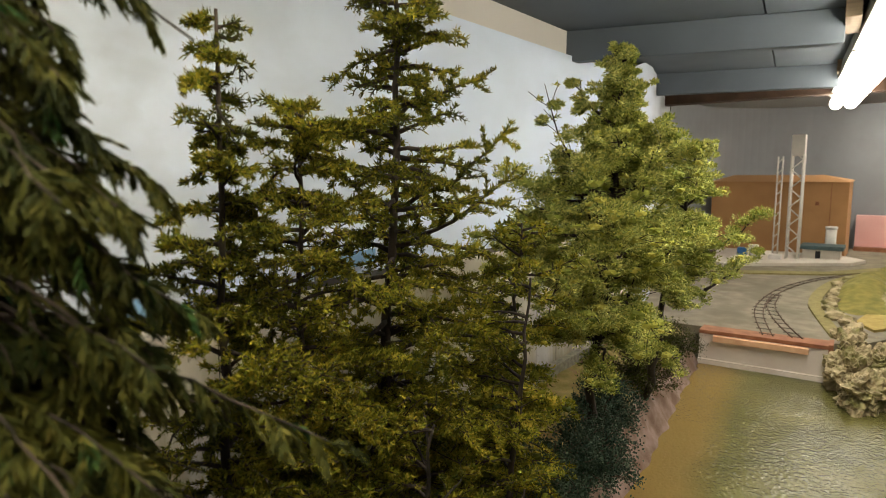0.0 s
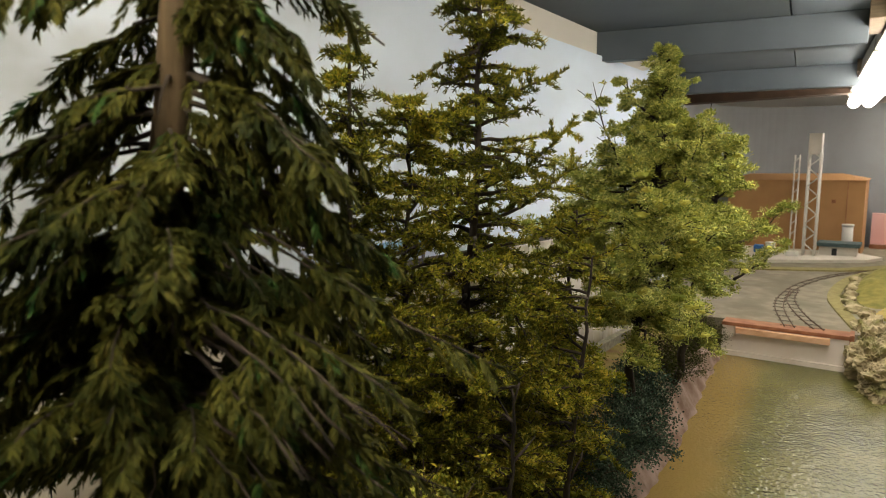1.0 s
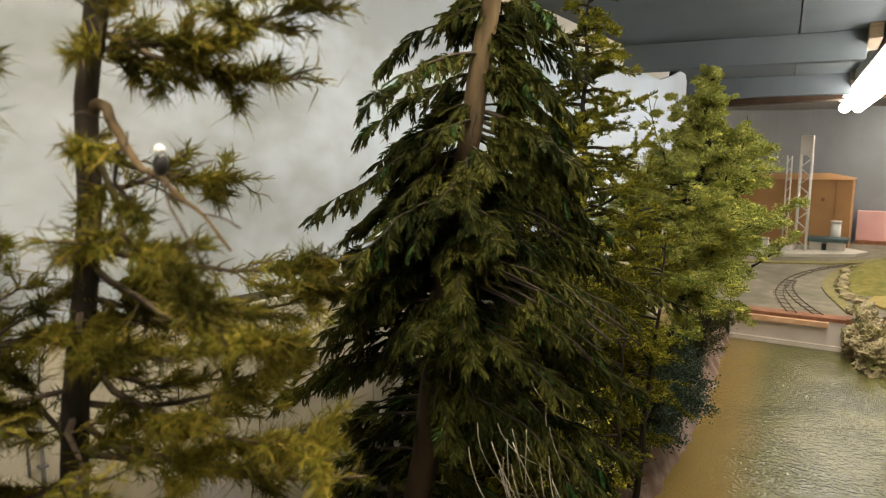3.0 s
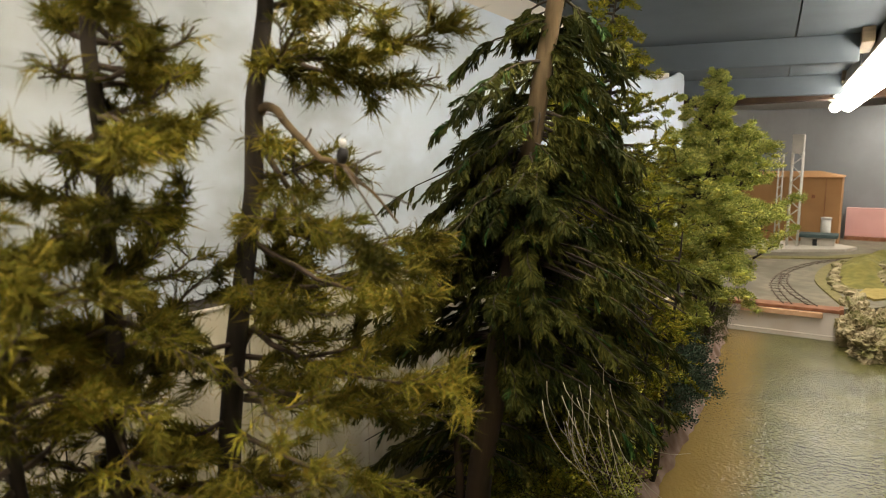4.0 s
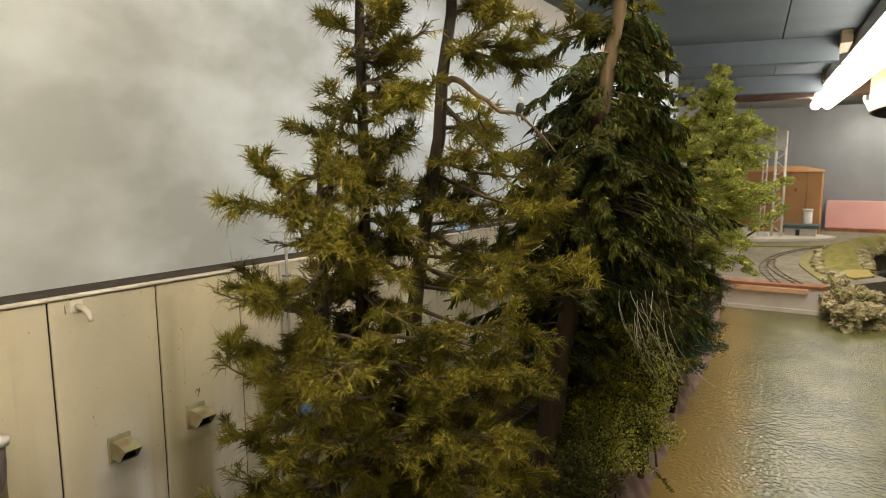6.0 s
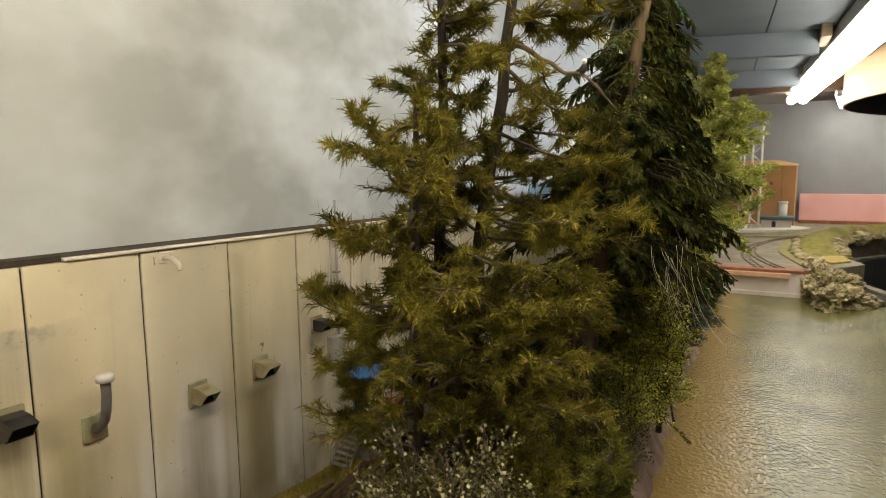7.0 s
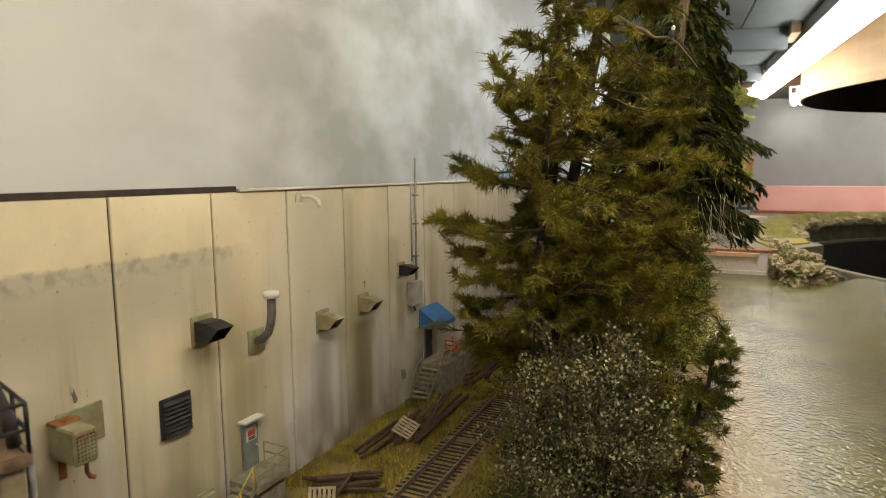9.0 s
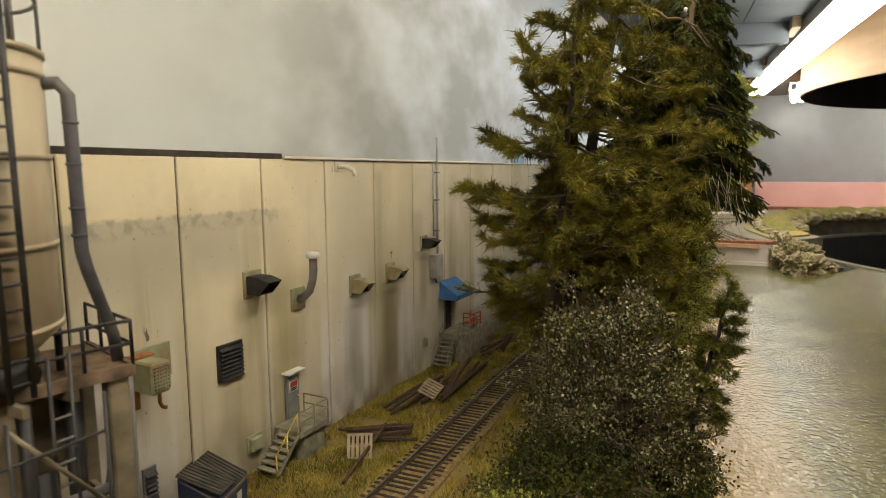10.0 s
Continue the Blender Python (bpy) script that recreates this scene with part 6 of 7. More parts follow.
# ---- silo beside the warehouse ----
silo = empty("silo", (-0.2755, -0.343, LAND), "tan steel silo on a railed platform with dark pipes", "silo")
cx, cy, R = -0.2755, -0.343, 0.0283
tubes("shell", [[((cx, cy, 0.158), R * 0.62), ((cx, cy, 0.168), R), ((cx, cy, 0.246), R)]], M_TANK, silo, "tan steel shell", sides=36)
tubes("lid", [[((cx, cy, 0.2462), R * 1.025), ((cx, cy, 0.2478), R * 1.025), ((cx, cy, 0.2500), R * 0.6), ((cx, cy, 0.2512), R * 0.1)]], M_TANK, silo, "shallow tan lid", sides=36)
for z in (0.1695, 0.193, 0.218, 0.241):
    tubes("band", [[((cx, cy, z - 0.0008), R * 1.02), ((cx, cy, z + 0.0008), R * 1.02)]], M_TANK, silo, "raised steel band", sides=36)


def ring(r, z):
    return [((cx + r * math.cos(a), cy + r * math.sin(a), z), 0.0006) for a in [2 * math.pi * k / 28 for k in range(29)]]


for z in (0.262, 0.272):
    tubes("top_rail", [ring(R * 0.98, z)], M_GREYMET, silo, "grey guard rail", sides=6)
for k in range(9):
    a = 2 * math.pi * k / 9 + 0.35
    q = (cx + R * 0.98 * math.cos(a), cy + R * 0.98 * math.sin(a))
    rod("top_post", (*q, 0.247), (*q, 0.272), 0.0006, M_GREYMET, silo, sides=6)
box("deck", -0.290, -0.251, -0.375, -0.3055, 0.1490, 0.1520, M_RUSTDECK, silo, "rusty steel deck", bevel=0.0004)
box("edge_beam", -0.2905, -0.2500, -0.3055, -0.3040, 0.1485, 0.1525, M_RUSTDECK, silo, "rusty edge beam")
box("edge_beam", -0.2510, -0.2495, -0.376, -0.3055, 0.1485, 0.1525, M_RUSTDECK, silo, "rusty edge beam")
for x, y in ((-0.2540, -0.3090), (-0.2860, -0.3090), (-0.2540, -0.340), (-0.2540, -0.371), (-0.2860, -0.371)):
    box("leg", x - 0.0032, x + 0.0032, y - 0.0032, y + 0.0032, 0.050, 0.1490, M_LEG, silo, "grimy tan column", bevel=0.0006)
for y in (-0.3090, -0.371):
    rod("brace", (-0.2860, y, 0.062), (-0.2540, y, 0.135), 0.0012, M_GREYMET, silo, sides=6)
rod("brace", (-0.2530, -0.309, 0.080), (-0.2530, -0.340, 0.120), 0.0012, M_GREYMET, silo, sides=6)
rod("brace", (-0.2530, -0.340, 0.080), (-0.2530, -0.371, 0.120), 0.0012, M_GREYMET, silo, sides=6)
box("skirt", -0.286, -0.262, -0.368, -0.3160, 0.120, 0.1490, M_LEG, silo, "grimy tan skirt under the deck", bevel=0.0006)
tubes("skid", [[((cx, cy, 0.152), R * 0.75), ((cx, cy, 0.160), R * 0.75)]], M_DARKMET, silo, "dark ring base", sides=24)
for z in (0.1590, 0.1665):
    rod("deck_rail", (-0.2505, -0.375, z), (-0.2505, -0.3045, z), 0.0006, M_DARKMET, silo, sides=6)
    rod("deck_rail", (-0.2505, -0.3045, z), (-0.290, -0.3045, z), 0.0006, M_DARKMET, silo, sides=6)
for k in range(6):
    rod("rail_post", (-0.2505, -0.375 + k * 0.0141, 0.152), (-0.2505, -0.375 + k * 0.0141, 0.1668), 0.0006, M_DARKMET, silo, sides=6)
for k in range(4):
    rod("rail_post", (-0.2505 - k * 0.0131, -0.3045, 0.152), (-0.2505 - k * 0.0131, -0.3045, 0.1668), 0.0006, M_DARKMET, silo, sides=6)
tubes("duct", [[((x + 0.0024, y, z), 0.0019) for x, y, z in ((-0.2620, -0.3230, 0.2385), (-0.2570, -0.3190, 0.2392), (-0.2555, -0.3170, 0.2360), (-0.2555, -0.3165, 0.190), (-0.2558, -0.3150, 0.184), (-0.2590, -0.3085, 0.1690), (-0.2605, -0.3052, 0.1610), (-0.2605, -0.3043, 0.1525))]], M_DUCT, silo, "dark grey bent duct", sides=12)
for z in (0.228, 0.216, 0.203, 0.195):
    tubes("duct_joint", [[((-0.2531, -0.3168, z - 0.0004), 0.0022), ((-0.2531, -0.3168, z + 0.0004), 0.0022)]], M_DUCT, silo, sides=12)
rod("thin_pipe", (-0.2620, -0.3205, 0.2360), (-0.2620, -0.3205, 0.153), 0.0011, M_DARKMET, silo, "thin dark pipe")
rod("down_pipe", (-0.2585, -0.3005, 0.150), (-0.2585, -0.3005, 0.052), 0.0011, M_GREYMET, silo, "grey down pipe")
lx, ly = -0.2452, -0.3405
for sx in (-0.003, 0.003):
    rod("ladder_rail", (lx, ly + sx, 0.153), (lx, ly + sx, 0.262), 0.0009, M_DARKMET, silo, sides=6)
    rod("ladder_rail", (-0.2480, -0.329 + sx, 0.056), (-0.2480, -0.329 + sx, 0.162), 0.0006, M_DARKMET, silo, sides=6)
for k in range(30):
    z = 0.062 + k * 0.0068
    if z > 0.155:
        rod("rung", (lx, ly - 0.003, z), (lx, ly + 0.003, z), 0.0005, M_DARKMET, silo, sides=5)
    if z < 0.148:
        rod("rung", (-0.2480, -0.332, z), (-0.2480, -0.326, z), 0.0004, M_GREYMET, silo, sides=5)

for x, y, z0, z1, r in ((-0.262, -0.318, 0.06, 0.147, 0.0028), (-0.270, -0.325, 0.06, 0.120, 0.0042), (-0.258, -0.334, 0.07, 0.147, 0.0018), (-0.268, -0.350, 0.055, 0.120, 0.0060), (-0.256, -0.368, 0.055, 0.147, 0.0022)):
    tubes("riser_pipe", [[((x, y, z0), r), ((x, y, z1), r)]], M_DARKMET, silo, "dark vertical pipe", sides=10)
for z in (0.085, 0.112):
    rod("cross_pipe", (-0.2545, -0.370, z), (-0.2545, -0.312, z), 0.0014, M_GREYMET, silo, "level pipe", sides=8)
    box("girt", -0.2860, -0.2545, -0.3098, -0.3080, z - 0.012, z - 0.009, M_LEG, silo, "grimy cross member")
for z in (0.070, 0.092, 0.114, 0.136):
    rod("guard_rail", (-0.2455, -0.372, z), (-0.2455, -0.318, z), 0.0005, M_DARKMET, silo, "thin dark rail", sides=6)
for y in (-0.372, -0.358, -0.345, -0.318):
    rod("guard_post", (-0.2455, y, 0.056), (-0.2455, y, 0.148), 0.0006, M_DARKMET, silo, "thin dark post", sides=6)
for ya, za, yb, zb in ((-0.318, 0.062, -0.345, 0.112), (-0.345, 0.112, -0.372, 0.062), (-0.318, 0.112, -0.345, 0.146)):
    rod("tie_bar", (-0.2462, ya, za), (-0.2462, yb, zb), 0.0007, M_LEG, silo, "grimy diagonal bar", sides=6)
for y in (-0.366, -0.352, -0.338, -0.324):
    box("joist", -0.290, -0.2512, y, y + 0.002, 0.1455, 0.1488, M_LEG, silo, "grimy deck joist")
box("cabinet", -0.276, -0.258, -0.3365, -0.3225, 0.060, 0.086, M_DARKMET, silo, "dark control cabinet", bevel=0.0008)

# the platform stands a little askew to the wall
SM = Matrix.Translation((-0.2505, -0.3055, 0)) @ Matrix.Rotation(math.radians(-14), 4, "Z") @ Matrix.Translation((0.2505, 0.3055, 0))
for ob in silo.children:
    if ob.name.split(".")[0] in ("deck", "edge_beam", "leg", "brace", "deck_rail", "rail_post", "skirt", "cross_pipe", "girt"):
        ob.data.transform(SM)

# ---- dumpster ----
dm = empty("dumpster", (-0.2845, -0.2455, LAND), "dark blue steel dumpster with brown ribbed lids, one askew", "dumpster")
DM = Matrix.Translation((-0.2845, -0.2455, LAND)) @ Matrix.Rotation(math.radians(-72), 4, "Z") @ Matrix.Diagonal((1, 0.56, 1.03, 1))
bm = bmesh.new()
prof = [(-0.0165, 0.001), (0.0165, 0.001), (0.0175, 0.017), (-0.0175, 0.0260)]
for yy in (-0.0125, 0.0125):
    for x, z in prof:
        bm.verts.new((yy, x, z))
bm.verts.ensure_lookup_table()
V = bm.verts
for f in ((0, 1, 2, 3), (4, 5, 6, 7), (0, 1, 5, 4), (1, 2, 6, 5), (2, 3, 7, 6), (3, 0, 4, 7)):
    bm.faces.new([V[i] for i in f])
bmesh.ops.recalc_face_normals(bm, faces=bm.faces)
bmesh.ops.bevel(bm, geom=bm.edges[:], offset=0.0005, segments=1, affect="EDGES")
bmesh.ops.transform(bm, matrix=DM, verts=bm.verts)
part("body", bm, M_NAVY, dm, "dark blue steel body")
tilt = math.atan2(0.0260 - 0.017, 0.035)
for k, (xo, tz) in enumerate(((-0.0064, 0.0), (0.0064, math.radians(2)))):
    lm = DM @ Matrix.Translation((xo, 0, 0.0219 + (0.0018 if k else 0))) @ Matrix.Rotation(-tilt, 4, "X") @ Matrix.Rotation(tz, 4, "Z") @ Matrix.Rotation(math.radians(3) if k else 0, 4, "X")
    lid = box("lid", -0.0062, 0.0062, -0.0182, 0.0182, 0, 0.0008, M_LID, dm, "brown plastic lid", bevel=0.0002, m=lm)
    for r in range(6):
        box("rib", -0.0058 + r * 0.0021, -0.0050 + r * 0.0021, -0.0178, 0.0178, 0.0008, 0.0014, M_LID, lid, m=lm)
box("side_pocket", -0.0145, 0.0145, -0.006, 0.006, 0.009, 0.0115, M_NAVY, dm, bevel=0.0004, m=DM)
box("label", -0.006, -0.002, 0.0176, 0.0180, 0.0095, 0.0135, M_LATTICE, dm, "pale sticker", m=DM)
box("label", 0.004, 0.0075, 0.0176, 0.0180, 0.005, 0.0085, M_YELLOW, dm, "yellow sticker", m=DM)

box("rim", -0.0132, 0.0132, 0.0160, 0.0184, 0.0158, 0.0172, M_GREYMET, dm, "worn pale rim", m=DM)

# ---- siding track ----
TM = Matrix.Translation((-0.2275, -0.1, 0)) @ Matrix.Rotation(0.045, 4, "Z") @ Matrix.Translation((0.2345, 0.1, 0))
track = empty("siding_track", (-0.2275, -0.1, LAND), "rusty model railway track on weathered ties", "track")
for x in (-0.24275, -0.22625):
    bm = bmesh.new()
    add_box(bm, x - 0.0011, x + 0.0011, -1.2, 0.6, 0.0575, 0.0579, m=TM)
    add_box(bm, x - 0.00035, x + 0.00035, -1.2, 0.6, 0.0579, 0.0592, m=TM)
    part("rail", bm, M_RAIL, track, "rust-brown rail")
    box("rail_head", x - 0.00055, x + 0.00055, -1.2, 0.6, 0.0592, 0.0598, M_RAILTOP, track, "worn shiny rail head", m=TM)
tagged(box("ballast", -0.2500, -0.2190, -1.2, 0.6, 0.050, 0.0568, M_BALLAST, m=TM, label="brown ballast bed under the siding", bevel=0.0012), category="ballast", kind="structure")
ties = []
for s in range(5):
    bm = bmesh.new()
    add_box(bm, -0.0142 + rnd.uniform(-0.0010, 0.0010), 0.0128 + rnd.uniform(-0.0010, 0.0010), -0.0010, 0.0010, 0, 0.0018, 0.0002)
    bmesh.ops.rotate(bm, verts=bm.verts, matrix=Matrix.Rotation(rnd.gauss(0, 0.02), 3, "Z"))
    me = bpy.data.meshes.new("tie")
    bm.to_mesh(me)
    bm.free()
    me.materials.append(M_TIE)
    ties.append(me)
for k in range(190):
    ob = new("tie", ties[rnd.randrange(5)])
    ob.parent = track
    ob.matrix_parent_inverse = Matrix.Translation(-track.location)
    ob.location = TM @ Vector((-0.2345 + rnd.gauss(0, 0.0003), -0.46 + k * 0.0046 + rnd.gauss(0, 0.0003), 0.0553 + rnd.gauss(0, 0.00015)))
    ob.rotation_euler.z = 0.045


# ---- timber heaps, pallets, grass ----
def beam(name, a, b, w, h, material, parent, label=""):
    a, b = Vector(a), Vector(b)
    mid, d = (a + b) / 2, b - a
    rot = d.to_track_quat("Y", "Z").to_matrix().to_4x4()
    return box(name, -w / 2, w / 2, -d.length / 2, d.length / 2, -h / 2, h / 2, material, parent, label, bevel=0.0002, m=Matrix.Translation(mid) @ rot)


def heap(cx_, cy_, n, ln, ang, label, spread=0.008):
    e = empty("timber_heap", (cx_, cy_, LAND), label, "timber", "heaps of old ties")
    for k in range(n):
        a = ang + rnd.gauss(0, 0.13)
        x, y = cx_ + rnd.gauss(0, spread), cy_ + rnd.gauss(0, spread)
        z = LAND + 0.0012 + 0.0018 * (k // 5)
        d = Vector((math.sin(a), math.cos(a), rnd.gauss(0, 0.015))) * ln / 2 * rnd.uniform(0.7, 1.1)
        beam("timber", Vector((x, y, z)) - d, Vector((x, y, z)) + d, 0.0021, 0.0017, M_TIMBER, e, "")
    return e


heap(-0.268, -0.136, 15, 0.036, 0.95, "heap of old dark ties in the grass", 0.006)
heap(-0.276, -0.072, 7, 0.070, 0.02, "long dark timbers lying along the siding", 0.006)
heap(-0.270, -0.025, 9, 0.09, -0.05, "rows of dark timbers lying along the siding", 0.007)
heap(-0.270, 0.08, 10, 0.06, 0.03, "dark timbers lying near the dock", 0.006)
pl = empty("loose_pole", (-0.262, -0.16, LAND), "dark pole leaning on the tie heap", "pole")
beam("pole", (-0.253, -0.192, LAND + 0.001), (-0.263, -0.135, LAND + 0.009), 0.0016, 0.0016, M_TIMBER, pl)


def pallet(m, label):
    e = empty("pallet", m.translation, label, "pallet", "wooden pallets")
    for k in range(6):
        y = -0.0062 + k * 0.00248
        box("board", -0.0068, 0.0068, y - 0.0008, y + 0.0008, 0.0014, 0.0019, M_PALLET, e, m=m)
    for x in (-0.0062, 0, 0.0062):
        box("bearer", x - 0.0006, x + 0.0006, -0.0070, 0.0070, 0.0, 0.0014, M_PALLET, e, m=m)
    return e


pallet(Matrix.Translation((-0.271, -0.064, LAND + 0.005)) @ Matrix.Rotation(math.radians(30), 4, "Z") @ Matrix.Rotation(math.radians(32), 4, "X") @ Matrix.Rotation(math.radians(-35), 4, "Z"), "pale wooden pallet lying on old timbers")
pallet(Matrix.Translation((-0.264, -0.161, LAND + 0.0055)) @ Matrix.Rotation(math.radians(30), 4, "Z") @ Matrix.Rotation(math.radians(62), 4, "X") @ Matrix.Rotation(math.radians(90), 4, "Z"), "pale wooden pallet propped against the tie heap")


def grass(name, n, x0, x1, y0, y1, ln, material, label, keep):
    xy = np.stack([rng.uniform(x0, x1, n * 3), rng.uniform(y0, y1, n * 3)], 1)
    org = []
    for x, y in xy:
        if len(org) >= n:
            break
        if keep(x, y):
            org.append((x, y, land_z(x, y) - 0.0005))
    org = np.array(org)
    way = rng.normal(size=org.shape) * 0.5 + np.array([0, 0, 1.0])
    me = leaf_mesh(name, org, way, rng.uniform(0.5, 1.3, len(org)) * ln, rng.uniform(0.00040, 0.00075, len(org)), "needle")
    return tagged(finish(name, me, material), label, "grass", kind="stuff")


def turf(x, y):
    if abs(x - track_x(y)) < 0.0165:
        return rnd.random() < (0.26 if noise.noise(Vector((x * 90, y * 60, 2.0))) > -0.1 else 0.05)
    g = noise.noise(Vector((x * 55, y * 55, 5.0)))
    near = x < -0.292
    return g > -0.22 + rnd.uniform(-0.2, 0.2) or (near and rnd.random() < 0.7)


rnd.seed(5)
grass("grass", 80000, -0.304, -0.15, -0.42, 0.20, 0.0040, M_GRASS, "dry olive and yellow static grass beside the siding", turf)
grass("tall_grass", 4000, -0.304, -0.13, -0.42, 0.10, 0.0080, M_GRASS2, "taller straw-coloured grass tufts", lambda x, y: noise.noise(Vector((x * 70, y * 70, 9.0))) > 0.25 and abs(x - track_x(y)) > 0.0165)

# ---- shrub, bushes on the bank ----
def leaf_shrub(name, base, size, label, material, n_limbs=34, seed=41, leaves=9000, leaf=0.0030):
    rnd.seed(seed)
    e = empty(name, base, label, "shrub", "shrubs")
    bx_, by_, bz_ = base
    limbs, tws = [], []
    for i in range(n_limbs):
        a, u = i * 2.4, (i + 0.5) / n_limbs
        r = math.sqrt(1 - (1 - u * 1.15) ** 2) if u < 0.99 else 0.6
        tip = Vector((bx_ + size[0] * r * math.cos(a) * rnd.uniform(0.75, 1.08), by_ + size[1] * r * math.sin(a) * rnd.uniform(0.75, 1.08), bz_ + size[2] * (1 - u * 0.85) * rnd.uniform(0.85, 1.08)))
        w, tw = to_limb(Vector((bx_, by_, bz_)) + Vector((rnd.gauss(0, 0.004), rnd.gauss(0, 0.004), size[2] * rnd.uniform(0.05, 0.35))), tip, sag=-0.15)
        limbs.append(w)
        tws.append(tw)
    tubes("stem", [[((bx_, by_, bz_), 0.0028), ((bx_ + 0.003, by_, bz_ + size[2] * 0.4), 0.0018)]], M_TWIG, e, "short woody stem")
    limb_parts(limbs, tws, 0.0010, e, M_TWIG, "brown forking limb")
    c1, w1 = clumps(limbs, 6, 0.3, 0.004)
    c2, w2 = clumps([t for tw in tws for t in tw], 2, 0.2, 0.002)
    c, w = np.concatenate([c1, c2]), np.concatenate([w1, w2])
    if material is M_SILVER:
        some = np.array([noise.noise(Vector(p) * 95.0) > 0.10 for p in c])
        c, w = c[some], w[some]
    k = max(1, leaves // len(c))
    org, way = np.repeat(c, k, 0), np.repeat(w, k, 0)
    org = org + rng.normal(size=org.shape) * 0.0032
    d = way * 0.4 + rng.normal(size=org.shape) * 0.7 + np.array([0, 0, 0.25])
    me = leaf_mesh("crown", org, d, rng.uniform(0.6, 1.15, len(org)) * leaf, rng.uniform(0.65, 0.95, len(org)) * leaf * 0.85)
    finish("crown", me, material, e, "small oval leaves")
    return e


leaf_shrub("silver_shrub", (-0.137, -0.122, 0.05), (0.051, 0.050, 0.112), "dense shrub with small silvery green leaves", M_SILVER, n_limbs=64, leaves=22000, leaf=0.0021)
leaf_shrub("low_bush", (-0.145, -0.165, 0.05), (0.045, 0.040, 0.045), "low dark green bush below the silvery shrub", M_DKBUSH, n_limbs=30, seed=42, leaves=9000, leaf=0.0022)
leaf_shrub("low_bush", (-0.160, -0.188, 0.05), (0.022, 0.020, 0.024), "small yellow-green bush among the dark ones", M_LIGHTB, n_limbs=18, seed=45, leaves=3500, leaf=0.0020)
leaf_shrub("low_bush", (-0.105, -0.10, 0.035), (0.028, 0.045, 0.035), "dark green bush at the water's edge", M_DKBUSH, n_limbs=26, seed=43, leaves=8000, leaf=0.0022)
leaf_shrub("low_bush", (-0.130, -0.050, 0.045), (0.032, 0.045, 0.050), "dark olive undergrowth between the firs and the water", M_DKFIR, n_limbs=40, seed=46, leaves=14000, leaf=0.0030)
leaf_shrub("low_bush", (-0.132, 0.010, 0.045), (0.030, 0.045, 0.055), "olive undergrowth in front of the cedar trunk", M_DKFIR, n_limbs=40, seed=47, leaves=14000, leaf=0.0030)
leaf_shrub("low_bush", (-0.155, -0.03, 0.05), (0.05, 0.06, 0.05), "dark undergrowth below the firs", M_DKFIR, n_limbs=30, seed=44, leaves=9000, leaf=0.0024)
for i, (x, y, r, h, m, lab) in enumerate(((-0.142, 0.165, 0.036, 0.095, M_LIGHTB, "yellow-green bush under the cedar"), (-0.124, 0.202, 0.025, 0.155, M_LIGHTB, "tall yellow-green bush between the cedar and the spruces"), (-0.150, 0.11, 0.045, 0.06, M_DKBUSH, "dark undergrowth under the cedar"), (-0.163, 0.25, 0.036, 0.05, M_LIGHTB, "yellow-green bush on the bank"), (-0.160, 0.45, 0.040, 0.075, M_BLUEBUSH, "blue-green bush on the bank"), (-0.158, 0.53, 0.045, 0.07, M_BLUEBUSH, "blue-green bush on the bank"), (-0.19, 0.64, 0.04, 0.07, M_BLUEBUSH, "blue-green bush on the bank"), (-0.2, 0.78, 0.05, 0.07, M_DKBUSH, "dark green bush on the bank"), (-0.21, 0.93, 0.05, 0.06, M_DKBUSH, "dark green bush near the quay"), (-0.2, 0.36, 0.05, 0.06, M_DKBUSH, "dark undergrowth among the trees"))):
    leaf_shrub("bank_bush", (x, y, 0.04), (r, r * 1.2, h), lab, m, n_limbs=26, seed=50 + i, leaves=14000 if m is M_BLUEBUSH else 8000, leaf=0.0026 if m is M_BLUEBUSH else 0.0022)

# pale roots hanging from the cedar
roots = empty("hanging_roots", (-0.098, 0.09, 0.222), "pale curling root fibres hanging from the cedar", "roots")
rnd.seed(8)
for k in range(28):
    p = Vector((-0.097 + rnd.gauss(0, 0.006), 0.099 + rnd.gauss(0, 0.011), 0.202 + rnd.gauss(0, 0.009)))
    d = Vector((rnd.uniform(-0.1, 0.35), rnd.uniform(-0.15, 0.4), -1)).normalized()
    turn, ln = rnd.uniform(0.04, 0.30), rnd.uniform(0.028, 0.068)
    pts = [p.copy()]
    for i in range(10):
        d = (d + Vector((0.13, 0.11, 0.02 + 0.03 * i)) * turn * 2 + Vector((rnd.gauss(0, 0.05), rnd.gauss(0, 0.05), rnd.gauss(0, 0.04)))).normalized()
        p = p + d * ln / 10
        pts.append(p.copy())
    tubes("root", [[(q, 0.0002 * (1 - i / 16)) for i, q in enumerate(pts)]], M_ROOT, roots, sides=4)

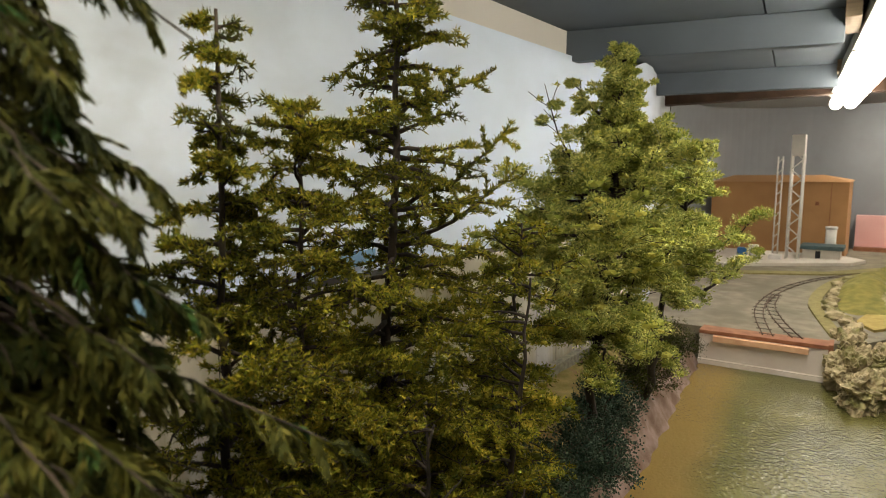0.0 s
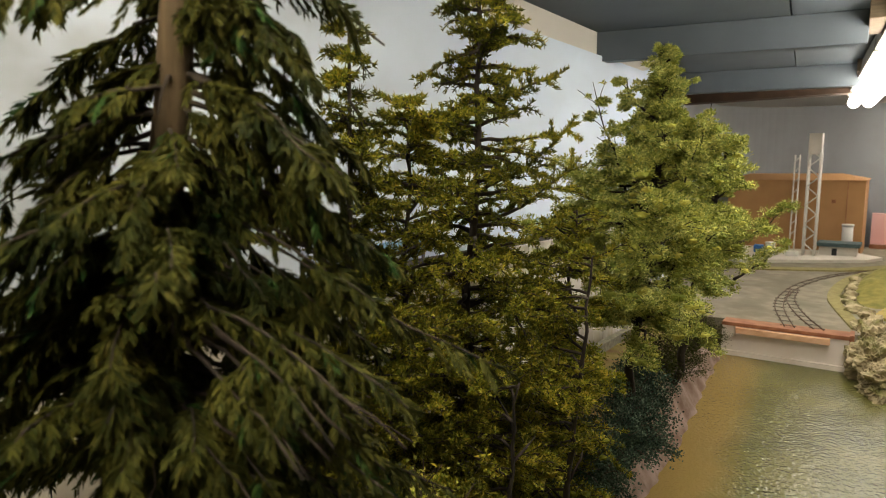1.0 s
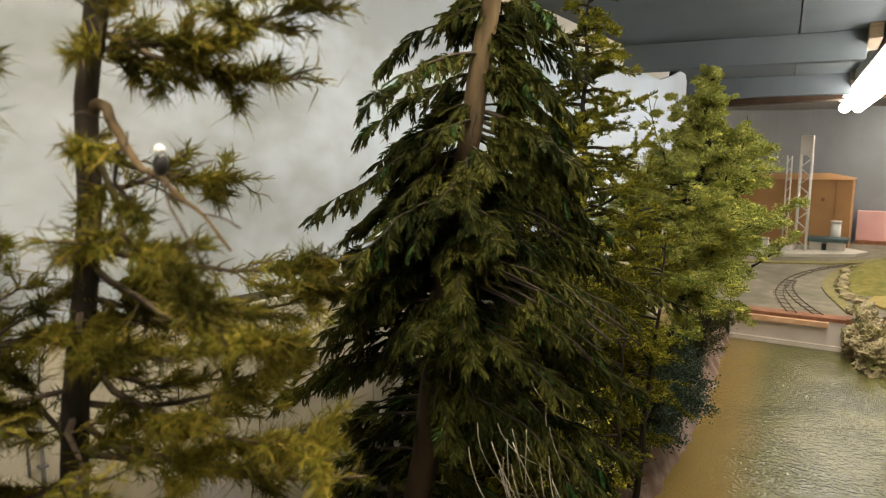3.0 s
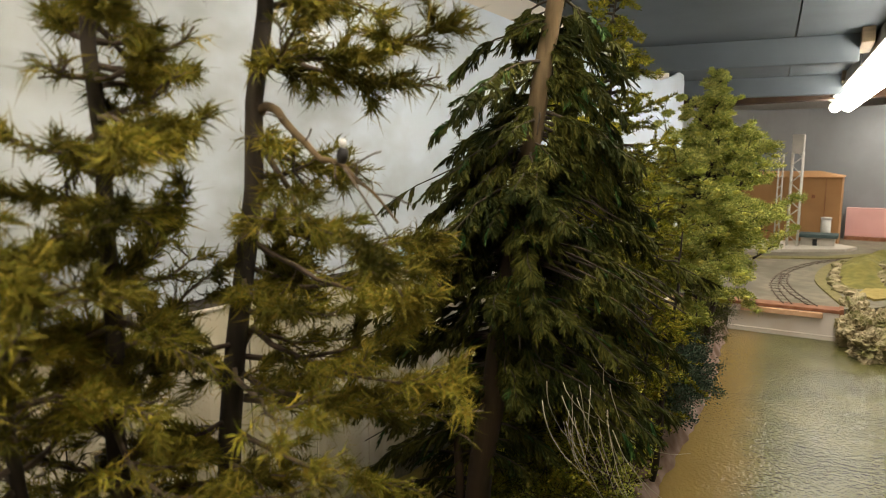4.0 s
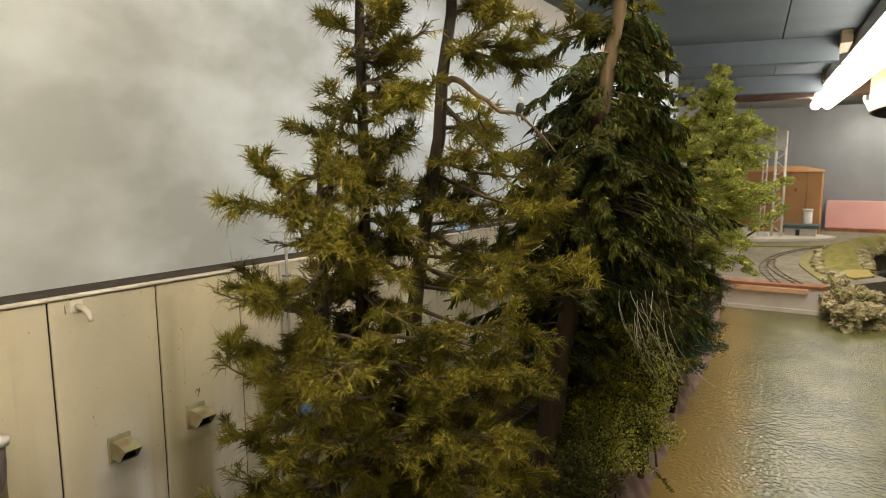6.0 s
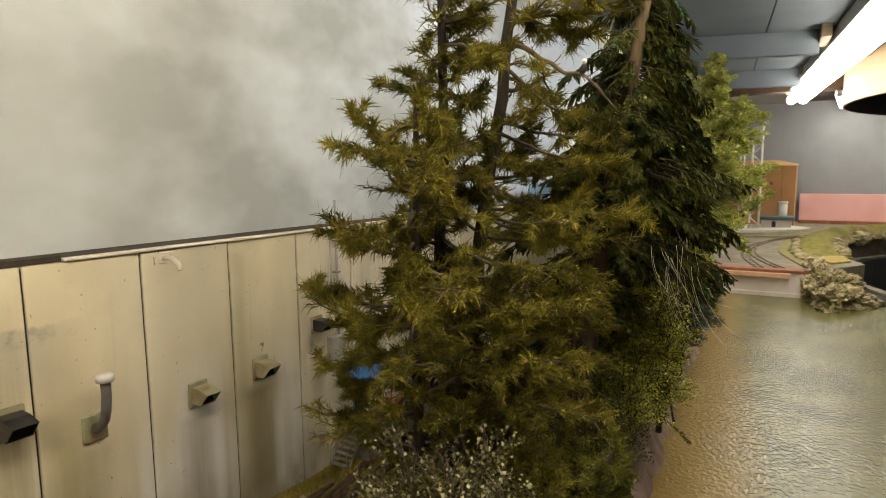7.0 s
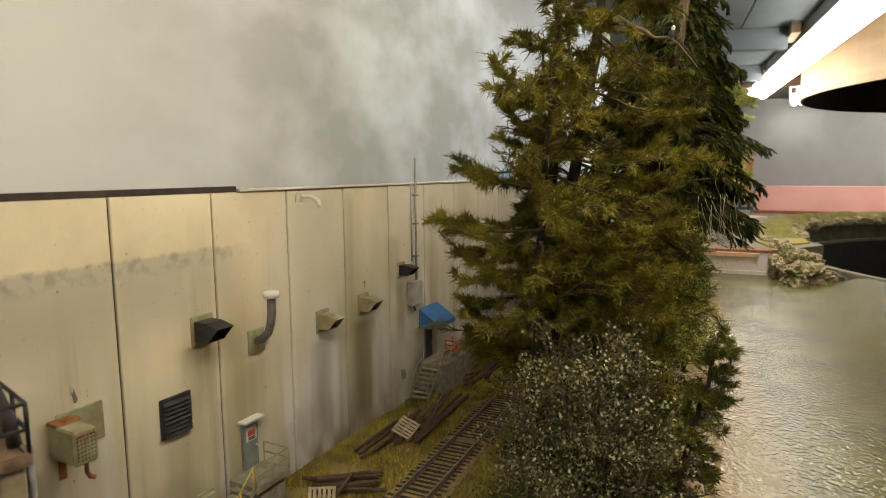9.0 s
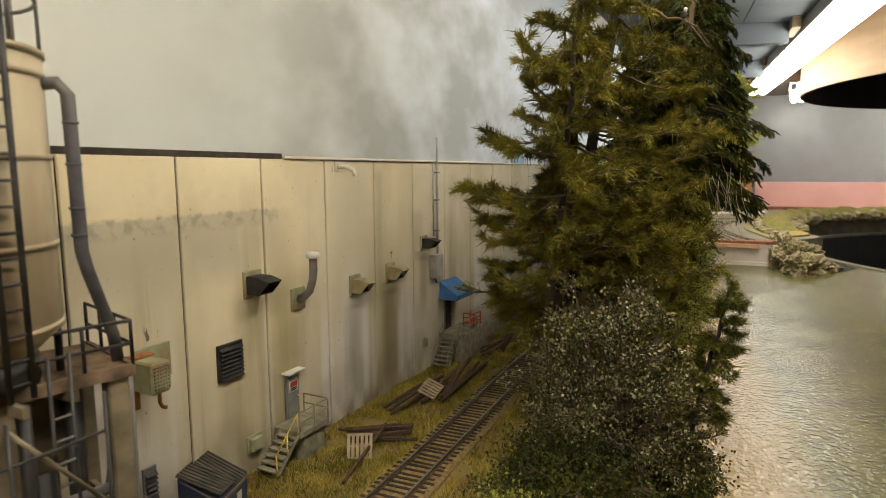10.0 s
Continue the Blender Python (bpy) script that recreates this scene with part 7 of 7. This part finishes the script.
# bare limb with a plain shape for the small model eagle on it
bl = empty("bare_limb", (-0.1575, -0.0215, 0.319), "crooked bare brown limb reaching out from the fir", "branch")
wood = smooth_path([(-0.1585, -0.0215, 0.3185), (-0.154, -0.0225, 0.3205), (-0.1495, -0.0222, 0.3193), (-0.144, -0.0240, 0.3158), (-0.139, -0.0243, 0.3120), (-0.133, -0.0262, 0.3092), (-0.127, -0.0262, 0.3045), (-0.122, -0.0272, 0.3038), (-0.117, -0.027, 0.3023), (-0.113, -0.0256, 0.2982), (-0.110, -0.0226, 0.2948), (-0.104, -0.020, 0.287)])
tubes("wood", [[(q, 0.0013 * (1 - i / len(wood)) + 0.0003) for i, q in enumerate(wood)]], M_BARKT, bl, sides=7)
for k in (12, 16, 20, 25, 29, 33, 37, 40):
    tubes("twig", [[(q, 0.00022) for q in wander(wood[k], (rnd.gauss(0.4, 0.5), rnd.gauss(0, 0.6), rnd.gauss(-0.2, 0.6)), rnd.uniform(0.006, 0.013), 5, jitter=0.25)]], M_TWIG, bl, sides=4)
tubes("twig", [[((-0.139, -0.0245, 0.3125), 0.0007), ((-0.136, -0.028, 0.301), 0.0005), ((-0.1325, -0.022, 0.292), 0.0003)]], M_BARK, bl, sides=5)
tubes("twig", [[((-0.117, -0.027, 0.302), 0.0004), ((-0.1095, -0.030, 0.297), 0.0003), ((-0.1005, -0.028, 0.284), 0.0002)]], M_TWIG, bl, "dry brown twig", sides=5)
bm = bmesh.new()
g = bmesh.ops.create_uvsphere(bm, u_segments=14, v_segments=10, radius=1.0)
bmesh.ops.transform(bm, matrix=Matrix.Translation((-0.1173, -0.027, 0.3052)) @ Matrix.Rotation(0.3, 4, "Y") @ Matrix.Diagonal((0.0017, 0.0016, 0.0026, 1)), verts=g["verts"])
h2 = bmesh.ops.create_uvsphere(bm, u_segments=12, v_segments=8, radius=1.0)
bmesh.ops.transform(bm, matrix=Matrix.Translation((-0.1166, -0.0275, 0.3084)) @ Matrix.Diagonal((0.0011, 0.0011, 0.0012, 1)), verts=h2["verts"])
orn = part("ornament", bm, M_DARKMET, None, "", smooth=True)
orn.data.materials.append(M_WHITE)
for poly in orn.data.polygons:
    if sum(orn.data.vertices[i].co.z for i in poly.vertices) / len(poly.vertices) > 0.3072:
        poly.material_index = 1
tagged(orn, "tiny model eagle on a limb, a plain dark shape with a white top", "ornament")
